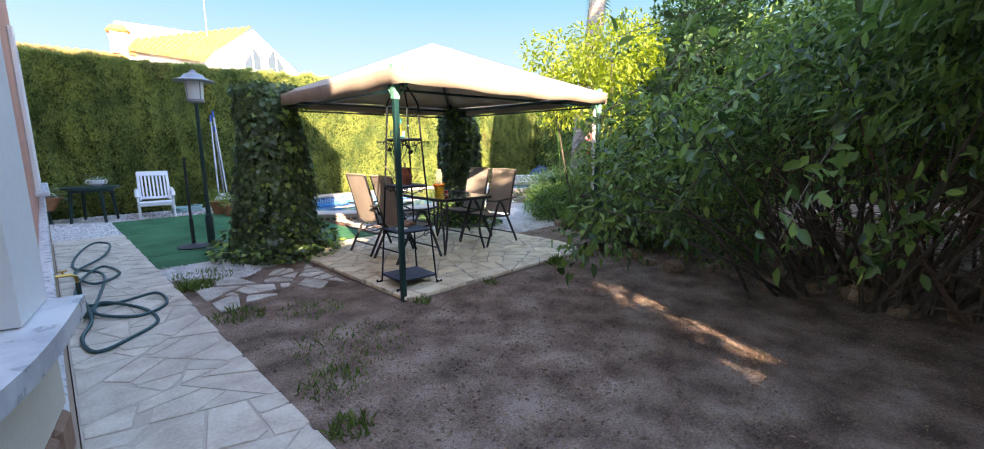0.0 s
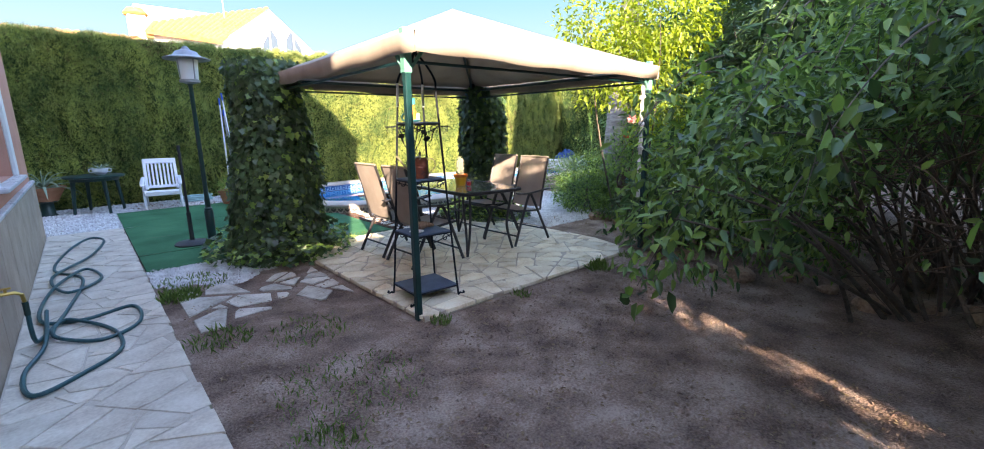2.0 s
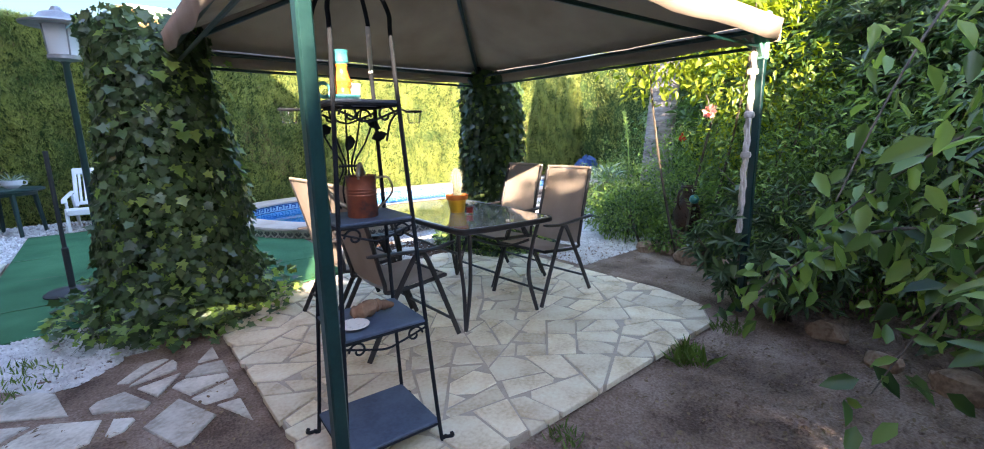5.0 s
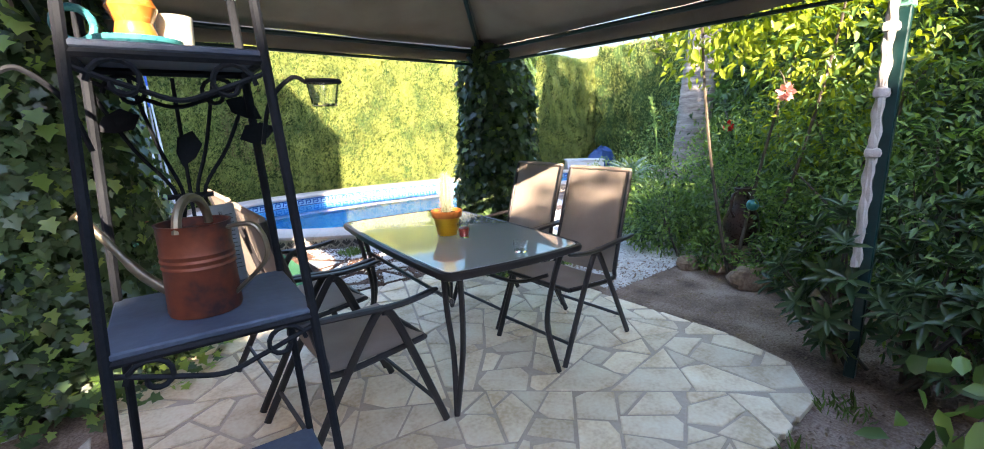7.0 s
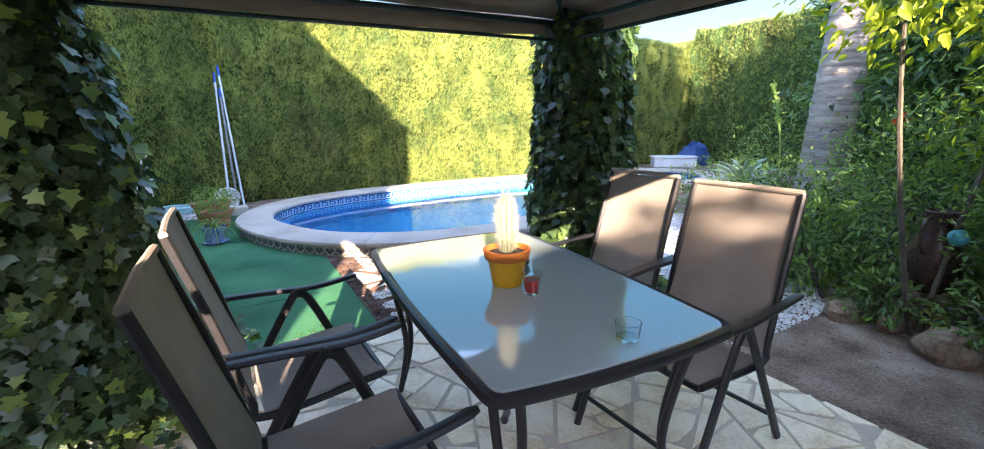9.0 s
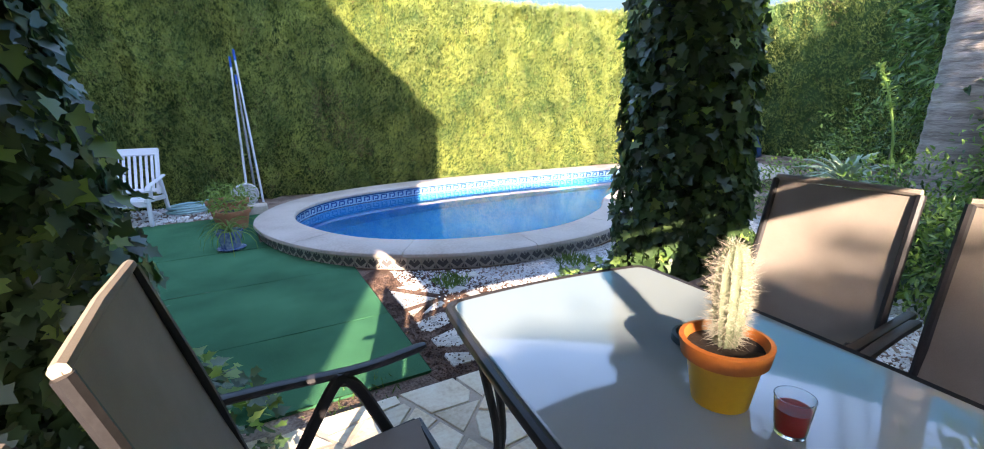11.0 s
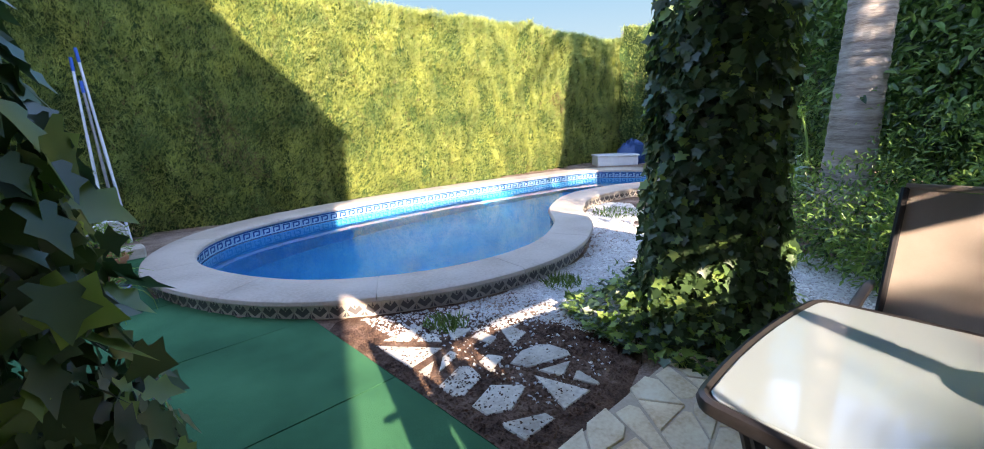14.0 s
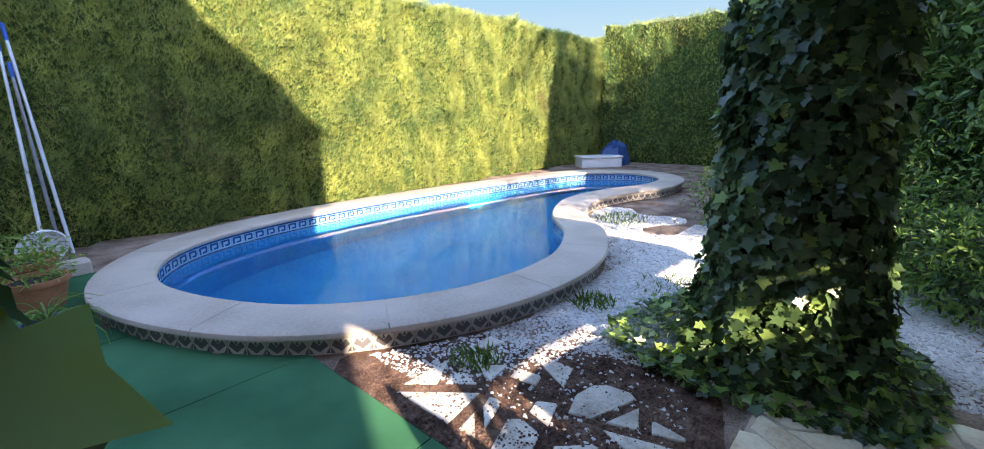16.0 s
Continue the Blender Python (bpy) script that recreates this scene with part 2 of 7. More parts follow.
M["hose_pale"] = surface("pale_teal_pool_hose", [(0.22, 0.42, 0.42), (0.32, 0.5, 0.5)], 0.4, 25, 90, 0.1)
M["brass"] = plain("brass_tap", (0.55, 0.38, 0.12), 0.3, metal=0.9)
M["stucco"] = surface("salmon_stucco", [(0.56, 0.27, 0.19), (0.66, 0.34, 0.25)], 0.9, 2, 120, 0.5, spec=0.2, depth=0.004)
M["cream_stucco"] = surface("cream_render", [(0.62, 0.55, 0.45), (0.72, 0.65, 0.55)], 0.9, 2, 120, 0.4, spec=0.2, depth=0.004)
M["white_wall"] = surface("white_render", [(0.74, 0.72, 0.69), (0.82, 0.80, 0.77)], 0.9, 1, 60, 0.2, spec=0.2)
M["marble"] = surface("grey_white_marble", [(0.42, 0.43, 0.46), (0.66, 0.66, 0.67), (0.72, 0.72, 0.72)], 0.3, 5, 30, 0.03)
M["dado"] = surface("beige_stone_cladding", [(0.36, 0.27, 0.20), (0.50, 0.40, 0.31)], 0.75, 4, 60, 0.3, vary=0.1)
M["brick"] = surface("brown_cladding_brick", [(0.20, 0.105, 0.065), (0.33, 0.19, 0.125)], 0.85, 9, 60, 0.5, vary=0.2)
M["window_dark"] = plain("window_pane", (0.04, 0.05, 0.06), 0.05, coat=0.5)
M["roof_tile"] = surface("ochre_roof_tile", [(0.27, 0.125, 0.035), (0.38, 0.20, 0.06), (0.44, 0.26, 0.09)], 0.85, 5, 40, 0.4)
M["rock"] = surface("tan_rock", [(0.16, 0.095, 0.06), (0.32, 0.21, 0.14), (0.42, 0.31, 0.22)], 0.9, 5, 40, 0.9, depth=0.02)
M["jug"] = surface("dark_brown_jug_glaze", [(0.025, 0.012, 0.01), (0.075, 0.035, 0.025)], 0.3, 9, 60, 0.05)
M["rope"] = surface("macrame_cotton", [(0.50, 0.45, 0.40), (0.66, 0.61, 0.56)], 0.95, 20, 180, 0.8, depth=0.006)
M["pink"] = foliage("pink_petal", (0.60, 0.20, 0.20), (0.80, 0.45, 0.42), 0.6, 0.4)
M["red_petal"] = foliage("red_petal", (0.50, 0.02, 0.02), (0.65, 0.06, 0.04), 0.6, 0.3)
M["tarp"] = surface("blue_tarpaulin", [(0.015, 0.05, 0.16), (0.03, 0.09, 0.25)], 0.5, 6, 40, 0.4)
M["drift"] = surface("driftwood", [(0.16, 0.08, 0.045), (0.30, 0.17, 0.10)], 0.85, 8, 60, 0.7, depth=0.01)
M["slate"] = plain("dark_slate_dish", (0.05, 0.055, 0.06), 0.35)

# pool water: clear, with a fine ripple
M["water"] = plain("pool_water", (0.30, 0.91, 1.0), 0.02, transmission=1.0, ior=1.33)
_n, _l, _b = nodes_of(M["water"])
_t, _p = _n.new("ShaderNodeTexNoise"), _n.new("ShaderNodeBump")
_t.inputs["Scale"].default_value, _p.inputs["Strength"].default_value, _p.inputs["Distance"].default_value = 3.5, 0.10, 0.02
_l.new(_t.outputs[0], _p.inputs["Height"]), _l.new(_p.outputs[0], _b.inputs["Normal"])
# table glass: rain-textured, milky
M["table_glass"] = plain("textured_table_glass", (0.44, 0.51, 0.535), 0.07, transmission=0.2, coat=0.9)
M["table_glass"].node_tree.nodes["Principled BSDF"].inputs["Coat Roughness"].default_value = 0.015


# far clear sky over the neighbours' roofs: pale low down, blue above
M["far_sky"] = bpy.data.materials.new("far_sky")
_n, _l, _b = nodes_of(M["far_sky"])
_g, _x, _r, _e, _c = _n.new("ShaderNodeNewGeometry"), _n.new("ShaderNodeSeparateXYZ"), _n.new("ShaderNodeMapRange"), _n.new("ShaderNodeEmission"), _n.new("ShaderNodeValToRGB")
_r.inputs["From Min"].default_value, _r.inputs["From Max"].default_value = 12.0, 75.0
_c.color_ramp.elements[0].color, _c.color_ramp.elements[1].color = (0.108, 0.142, 0.152, 1), (0.014, 0.082, 0.150, 1)
_l.new(_g.outputs["Position"], _x.inputs[0]), _l.new(_x.outputs["Z"], _r.inputs["Value"]), _l.new(_r.outputs[0], _c.inputs[0])
_l.new(_c.outputs[0], _e.inputs["Color"]), _l.new(_e.outputs[0], _n["Material Output"].inputs[0])


# ---- geometry helpers ----
class Geo:
    """Collects points and faces for one mesh."""

    def __init__(self):
        self.v, self.f = [], []

    def add(self, v, f):
        o = len(self.v)
        self.v += [tuple(p) for p in v]
        self.f += [tuple(i + o for i in q) for q in f]
        return self

    def box(self, c, s, m=None, bevel=0.0):
        hx, hy, hz = s[0] / 2, s[1] / 2, s[2] / 2
        b = min(bevel, 0.45 * min(s))
        if b <= 0:
            v = [Vector((x, y, z)) for x in (-hx, hx) for y in (-hy, hy) for z in (-hz, hz)]
            f = [(0, 1, 3, 2), (4, 6, 7, 5), (0, 4, 5, 1), (2, 3, 7, 6), (0, 2, 6, 4), (1, 5, 7, 3)]
        else:
            v, f = [], []
            idx = {}
            for sx in (-1, 1):
                for sy in (-1, 1):
                    for sz in (-1, 1):
                        for a in range(3):
                            p = [sx * (hx - b), sy * (hy - b), sz * (hz - b)]
                            p[a] = (sx * hx, sy * hy, sz * hz)[a]
                            idx[sx, sy, sz, a] = len(v)
                            v.append(Vector(p))
                        f.append(tuple(idx[sx, sy, sz, a] for a in ((0, 1, 2) if sx * sy * sz > 0 else (2, 1, 0))))
            for a in range(3):
                o1, o2 = (a + 1) % 3, (a + 2) % 3
                for s0 in (-1, 1):
                    q = []
                    for s1, s2 in ((-1, -1), (1, -1), (1, 1), (-1, 1)):
                        k = [0, 0, 0]
                        k[a], k[o1], k[o2] = s0, s1, s2
                        q.append(idx[k[0], k[1], k[2], a])
                    f.append(tuple(q if s0 > 0 else q[::-1]))
                for s1 in (-1, 1):
                    for s2 in (-1, 1):
                        k0, k1 = [0, 0, 0], [0, 0, 0]
                        k0[a], k1[a] = -1, 1
                        k0[o1] = k1[o1] = s1
                        k0[o2] = k1[o2] = s2
                        q = (idx[(*k0, o1)], idx[(*k1, o1)], idx[(*k1, o2)], idx[(*k0, o2)])
                        f.append(q if s1 * s2 > 0 else q[::-1])
        m = m or Matrix()
        c = Vector(c)
        return self.add([c + (m.to_3x3() @ p) for p in v], f)

    def tube(self, pts, r, seg=8, closed=False, flat=1.0):
        pts = [Vector(p) for p in pts]
        n = len(pts)
        rs = r if isinstance(r, (list, tuple)) else [r] * n
        up = None
        rings = []
        for i, p in enumerate(pts):
            a = pts[(i - 1) % n] if (closed or i > 0) else p
            b = pts[(i + 1) % n] if (closed or i < n - 1) else p
            d = (b - a)
            d = d.normalized() if d.length > 1e-9 else Vector((0, 0, 1))
            if up is None:
                up = Vector((0, 0, 1)) if abs(d.z) < 0.9 else Vector((1, 0, 0))
            s = d.cross(up)
            s = s.normalized() if s.length > 1e-6 else d.orthogonal().normalized()
            up = s.cross(d).normalized()
            rings.append([p + (s * cos(2 * pi * k / seg) + up * sin(2 * pi * k / seg) * flat) * rs[i] for k in range(seg)])
        v = [q for ring in rings for q in ring]
        f = []
        for i in range(n if closed else n - 1):
            for k in range(seg):
                i2, k2 = (i + 1) % n, (k + 1) % seg
                f.append((i * seg + k, i * seg + k2, i2 * seg + k2, i2 * seg + k))
        if not closed:
            f += [tuple(range(seg))[::-1], tuple((n - 1) * seg + k for k in range(seg))]
        return self.add(v, f)

    def lathe(self, prof, seg=24, c=(0, 0, 0), wobble=0.0):
        v, f = [], []
        for r, z in prof:
            for k in range(seg):
                a = 2 * pi * k / seg
                w = 1 + wobble * sin(3 * a + z * 9)
                v.append((c[0] + r * w * cos(a), c[1] + r * w * sin(a), c[2] + z))
        for i in range(len(prof) - 1):
            for k in range(seg):
                k2 = (k + 1) % seg
                f.append((i * seg + k, i * seg + k2, (i + 1) * seg + k2, (i + 1) * seg + k))
        if prof[0][0] > 1e-4:
            f.append(tuple(range(seg))[::-1])
        if prof[-1][0] > 1e-4:
            f.append(tuple((len(prof) - 1) * seg + k for k in range(seg)))
        return self.add(v, f)

    def prism(self, poly, z0, z1, inset=0.0):
        n = len(poly)
        c = Vector((sum(p[0] for p in poly) / n, sum(p[1] for p in poly) / n))
        top = []
        for p in poly:
            d = Vector(p[:2]) - c
            top.append(c + d * (1 - inset / max(d.length, 1e-3)))
        v = [(p[0], p[1], z0) for p in poly] + [(p[0], p[1], z1 - inset * 0.7) for p in poly] + [(p.x, p.y, z1) for p in top]
        f = [tuple(range(2 * n, 3 * n))]
        for i in range(n):
            j = (i + 1) % n
            f += [(i, j, n + j, n + i), (n + i, n + j, 2 * n + j, 2 * n + i)]
        return self.add(v, f)

    def mesh(self, name, smooth=False):
        me = bpy.data.meshes.new(name)
        me.from_pydata([tuple(p) for p in self.v], [], self.f)
        if smooth:
            me.polygons.foreach_set("use_smooth", [True] * len(me.polygons))
            me.set_sharp_from_angle(angle=radians(38))
        return me


def part(name, geo, material, parent=None, label="", smooth=True):
    """One mesh object, under a thing, a part, or at top level."""
    me = geo.mesh(name, smooth) if isinstance(geo, Geo) else geo
    if not me.materials:
        me.materials.append(M[material])
    ob = new(name, me)
    if parent is not None:
        ob.parent = parent
    if label:
        ob["label"] = label
    return ob


def thing(name, label, category, m=None, group="", kind=""):
    ob = new(name)
    ob.empty_display_size = 0.1
    if m is not None:
        ob.matrix_world = m
    return tagged(ob, label, category, group, kind)


def arc(c, r, a0, a1, n=12, plane="xz"):
    out = []
    for i in range(n + 1):
        a = radians(a0 + (a1 - a0) * i / n)
        p = {"xz": (r * cos(a), 0, r * sin(a)), "yz": (0, r * cos(a), r * sin(a)), "xy": (r * cos(a), r * sin(a), 0)}[plane]
        out.append(Vector(c) + Vector(p))
    return out


def spline(pts, per=8, closed=False):
    """A smooth line through a few knots."""
    pts = [Vector(p) for p in pts]
    n, out = len(pts), []
    for i in range(n if closed else n - 1):
        g = lambda k: pts[k % n] if closed else pts[max(0, min(n - 1, k))]
        a, b, c, d = g(i - 1), g(i), g(i + 1), g(i + 2)
        for s in range(per):
            t = s / per
            out.append(0.5 * (2 * b + (c - a) * t + (2 * a - 5 * b + 4 * c - d) * t * t + (3 * b - a - 3 * c + d) * t ** 3))
    if not closed:
        out.append(pts[-1])
    return out


LEAF = (np.array([(0, 0, 0), (0.3, 0.36, 0.07), (0.7, 0.28, 0.03), (1, 0, -0.12), (0.7, -0.28, 0.03), (0.3, -0.36, 0.07)]), [(0, 3, 2, 1), (0, 5, 4, 3)])
NARROW = (np.array([(0, 0, 0), (0.45, 0.5, 0.04), (1, 0, -0.1), (0.45, -0.5, 0.04)]), [(0, 2, 1), (0, 3, 2)])
SPRIG = (np.array([(0, 0.02, 0), (0, -0.02, 0), (1, 0, 0), (0.1, 0.02, 0), (0.2, -0.02, 0.02), (0.75, 0.42, 0.06), (0.1, -0.02, 0), (0.2, 0.02, -0.02), (0.75, -0.42, -0.05)]) * np.array([1, 1.0, 1]), [(0, 1, 2), (3, 4, 5), (6, 8, 7)])
_half = [(0, 0), (-0.08, 0.30), (0.02, 0.46), (0.22, 0.30), (0.42, 0.56), (0.60, 0.24), (1, 0)]
_ring = [(x, y, 0.10 * abs(y) - 0.08 * x) for x, y in _half] + [(x, -y, 0.10 * abs(y) - 0.08 * x) for x, y in _half[-2:0:-1]]
IVY = (np.array([(0.28, 0, -0.02)] + _ring), [(0, 1 + (i + 1) % len(_ring), 1 + i) for i in range(len(_ring))])


def unit(a):
    return a / np.maximum(np.linalg.norm(a, axis=1, keepdims=True), 1e-9)


def scatter(name, kind, pos, way, nrm, length, width, material):
    """One mesh of many leaves: kind's outline at each pos, along way, facing nrm."""
    tv, tf = kind
    pos, way = np.asarray(pos), unit(np.asarray(way))
    side = unit(np.cross(np.asarray(nrm), way))
    up = np.cross(way, side)
    ln, wd = np.asarray(length)[:, None, None], np.asarray(width)[:, None, None]
    v = pos[:, None, :] + way[:, None, :] * tv[None, :, 0:1] * ln + side[:, None, :] * tv[None, :, 1:2] * wd + up[:, None, :] * tv[None, :, 2:3] * ln
    n, k = len(pos), len(tv)
    flat = np.array([i for q in tf for i in q])
    loops = (flat[None, :] + (np.arange(n) * k)[:, None]).ravel()
    sizes = np.tile([len(q) for q in tf], n)
    starts = np.concatenate(([0], np.cumsum(sizes)[:-1]))
    me = bpy.data.meshes.new(name)
    me.vertices.add(n * k)
    me.vertices.foreach_set("co", v.reshape(-1).astype(np.float32))
    me.loops.add(len(loops))
    me.loops.foreach_set("vertex_index", loops.astype(np.int32))
    me.polygons.add(len(sizes))
    me.polygons.foreach_set("loop_start", starts.astype(np.int32))
    me.update(calc_edges=True)
    me.validate()
    me.materials.append(M[material])
    return me


def rand_dir(n):
    return unit(rng.normal(size=(n, 3)))


def cut(poly, nrm, at, keep_back=0.0):
    """The part of a convex outline behind a line, drawn back by keep_back."""
    ln = hypot(*nrm)
    d = [((p[0] - at[0]) * nrm[0] + (p[1] - at[1]) * nrm[1]) / ln + keep_back for p in poly]
    res = []
    for i in range(len(poly)):
        j = (i + 1) % len(poly)
        if d[i] <= 0:
            res.append(poly[i])
        if (d[i] <= 0) != (d[j] <= 0):
            t = d[i] / (d[i] - d[j])
            res.append((poly[i][0] + t * (poly[j][0] - poly[i][0]), poly[i][1] + t * (poly[j][1] - poly[i][1])))
    return res


def area(poly):
    return 0.5 * sum(poly[i - 1][0] * poly[i][1] - poly[i][0] * poly[i - 1][1] for i in range(len(poly)))


def crazy_pieces(x0, x1, y0, y1, size, gap, clip=()):
    """Broken stones that fill a rectangle: split again and again by slanting lines, with open joints."""
    start = [(x0 + gap / 2, y0 + gap / 2), (x1 - gap / 2, y0 + gap / 2), (x1 - gap / 2, y1 - gap / 2), (x0 + gap / 2, y1 - gap / 2)]
    for nrm, at in clip:
        start = cut(start, nrm, at, gap / 2)
    todo, done = [start], []
    while todo:
        q = todo.pop()
        a = abs(area(q))
        if a < size * size * rng.uniform(0.75, 2.3):
            done.append(q)
            continue
        k = max(range(len(q)), key=lambda n: hypot(q[n][0] - q[n - 1][0], q[n][1] - q[n - 1][1]))
        lx, ly = q[k][0] - q[k - 1][0], q[k][1] - q[k - 1][1]
        t = rng.uniform(0.32, 0.68)
        at = (q[k - 1][0] + lx * t, q[k - 1][1] + ly * t)
        an = atan2(ly, lx) + rng.uniform(-0.85, 0.85)
        n = (cos(an), sin(an))
        todo += [p for p in (cut(q, n, at), cut(q, (-n[0], -n[1]), at)) if len(p) >= 3 and abs(area(p)) > 1e-4]
    res = []
    for q in done:
        full = q if area(q) > 0 else q[::-1]
        p = full
        for n in range(len(full)):
            a, b = full[n - 1], full[n]
            if hypot(b[0] - a[0], b[1] - a[1]) > 1e-6 and len(p) >= 3:
                p = cut(p, (b[1] - a[1], a[0] - b[0]), a, gap / 2 * rng.uniform(0.5, 1.5))
        # a corner knocked off here and there
        for n in range(3):
            if len(p) >= 4 and rng.random() < 0.6:
                k = int(rng.integers(len(p)))
                c = (sum(v[0] for v in p) / len(p), sum(v[1] for v in p) / len(p))
                d = (p[k][0] - c[0] + rng.normal(0, 0.03), p[k][1] - c[1] + rng.normal(0, 0.03))
                f = rng.uniform(0.72, 0.9)
                p = cut(p, d, (c[0] + (p[k][0] - c[0]) * f, c[1] + (p[k][1] - c[1]) * f))
        if len(p) < 3:
            continue
        p = [v for k, v in enumerate(p) if hypot(v[0] - p[k - 1][0], v[1] - p[k - 1][1]) > 0.012]
        if len(p) >= 3 and area(p) > 0.003:
            res.append(p)
    return res


def in_poly(px, py, poly):
    """Which of many points lie inside an outline."""
    inside = np.zeros(len(px), bool)
    n = len(poly)
    for i in range(n):
        x1, y1, x2, y2 = *poly[i][:2], *poly[(i + 1) % n][:2]
        if y1 == y2:
            continue
        c = ((y1 > py) != (y2 > py)) & (px < (x2 - x1) * (py - y1) / (y2 - y1) + x1)
        inside ^= c
    return inside

# ---- the ground and what lies flat on it ----
G = -0.05      # level of the earth; the slab's and the path's tops are at 0

KIDNEY = [(3.80, 10.55), (4.22, 9.35), (5.10, 8.68), (6.15, 8.55), (7.05, 8.92), (7.75, 9.55), (8.75, 9.98), (9.80, 9.92), (10.75, 9.62), (11.70, 9.80), (12.05, 10.55), (11.35, 11.42), (9.40, 11.82), (7.20, 12.06), (5.30, 11.98), (4.22, 11.52)]
INNER = [(p.x, p.y) for p in spline([(x, y, 0) for x, y in KIDNEY], 12, True)]


def offset(poly, d):
    out, n = [], len(poly)
    for i in range(n):
        a, b = Vector(poly[i - 1]), Vector(poly[(i + 1) % n])
        t = (b - a).normalized()
        out.append((poly[i][0] + t.y * d, poly[i][1] - t.x * d))
    return out


def even(poly, step):
    """Points at even steps along a closed line."""
    pts = [Vector(p) for p in poly] + [Vector(poly[0])]
    total = sum((pts[i + 1] - pts[i]).length for i in range(len(pts) - 1))
    n = round(total / step)
    out, i, run = [], 0, 0.0
    for k in range(n):
        s = total * k / n
        while run + (pts[i + 1] - pts[i]).length < s:
            run += (pts[i + 1] - pts[i]).length
            i += 1
        d = pts[i + 1] - pts[i]
        out.append(tuple(pts[i] + d * ((s - run) / max(d.length, 1e-9))))
    return out


OUTER = offset(INNER, 0.40)
WALL_LINE = offset(INNER, 0.36)

bm = bmesh.new()
hole = [bm.verts.new((x, y, G)) for x, y in offset(INNER, 0.30)]
rim = [bm.verts.new((8 + 400 * cos(2 * pi * k / 48), 6 + 400 * sin(2 * pi * k / 48), G)) for k in range(48)]
mid = [bm.verts.new((8 + 16 * cos(2 * pi * k / 48), 6 + 16 * sin(2 * pi * k / 48), G)) for k in range(48)]
for k in range(48):
    bm.faces.new((mid[k], rim[k], rim[(k + 1) % 48], mid[(k + 1) % 48]))
edges = [bm.edges.new((hole[i], hole[(i + 1) % len(hole)])) for i in range(len(hole))]
edges += [bm.edges.get((mid[k], mid[(k + 1) % 48])) for k in range(48)]
bmesh.ops.triangle_fill(bm, use_beauty=True, edges=edges)
bmesh.ops.recalc_face_normals(bm, faces=bm.faces)
me = bpy.data.meshes.new("ground")
bm.to_mesh(me)
bm.free()
for p in me.polygons:
    if p.normal.z < 0:
        p.flip()
ground = tagged(part("ground", me, "dirt"), "bare reddish-brown earth of the garden", "ground", kind="structure")

g = Geo()
rows = [(190 * cos(radians(a)), 190 * sin(radians(a))) for a in range(-25, 156, 5)]
g.add([(x, y, z) for z in (-2, 100) for x, y in rows], [(i, i + 1, len(rows) + i + 1, len(rows) + i) for i in range(len(rows) - 1)])
tagged(part("backdrop", g, "far_sky"), "clear pale blue sky above the hedges", "sky", kind="structure")

# clods, grit and dead leaves on the bare earth
n = 6000
px, py = rng.uniform(1.3, 6.6, n), rng.uniform(-0.5, 5.5, n)
keep = ~((px > 2.6) & (px < 5.75) & (py > 3.75))
px, py = px[keep], py[keep]
n = len(px)
me = scatter("leaf_litter", LEAF, np.c_[px, py, np.full(n, G + 0.008)], np.c_[rng.normal(size=(n, 2)), rng.normal(0, 0.15, n)], np.c_[rng.normal(0, 0.3, (n, 2)), np.ones(n)], rng.uniform(0.012, 0.04, n), rng.uniform(0.008, 0.025, n), "litter")
tagged(part("leaf_litter", me, "litter"), "dry leaf litter scattered over the bare earth", "leaf litter", kind="stuff")


def pebbles(name, label, xs, ys, z, r0, r1, material):
    n = len(xs)
    base = np.array([(1, 0, 0), (-1, 0, 0), (0, 1, 0), (0, -1, 0), (0, 0, 1), (0, 0, -1)], float)
    tri = np.array([(0, 2, 4), (2, 1, 4), (1, 3, 4), (3, 0, 4), (2, 0, 5), (1, 2, 5), (3, 1, 5), (0, 3, 5)])
    r = rng.uniform(r0, r1, (n, 1, 1)) * rng.uniform(0.6, 1.2, (n, 1, 3)) * np.array([1, 1, 0.7])
    v = base[None] * r + rng.normal(0, 0.12, (n, 6, 3)) * r
    a = rng.uniform(0, 6.28, n)
    ca, sa = np.cos(a)[:, None], np.sin(a)[:, None]
    v = np.stack([v[..., 0] * ca - v[..., 1] * sa, v[..., 0] * sa + v[..., 1] * ca, v[..., 2]], -1)
    v += np.stack([xs, ys, z + r[:, 0, 2] * 0.5], -1)[:, None, :]
    me = bpy.data.meshes.new(name)
    me.from_pydata(v.reshape(-1, 3).tolist(), [], (tri[None] + (np.arange(n) * 6)[:, None, None]).reshape(-1, 3).tolist())
    me.materials.append(M[material])
    return tagged(part(name, me, material), label, "gravel", kind="stuff")


n = 9000
px, py = rng.uniform(1.3, 6.4, n), rng.uniform(0, 3.8, n)
pebbles("grit", "small clods and grit on the bare earth", px, py, G - 0.002, 0.004, 0.016, "dirt")

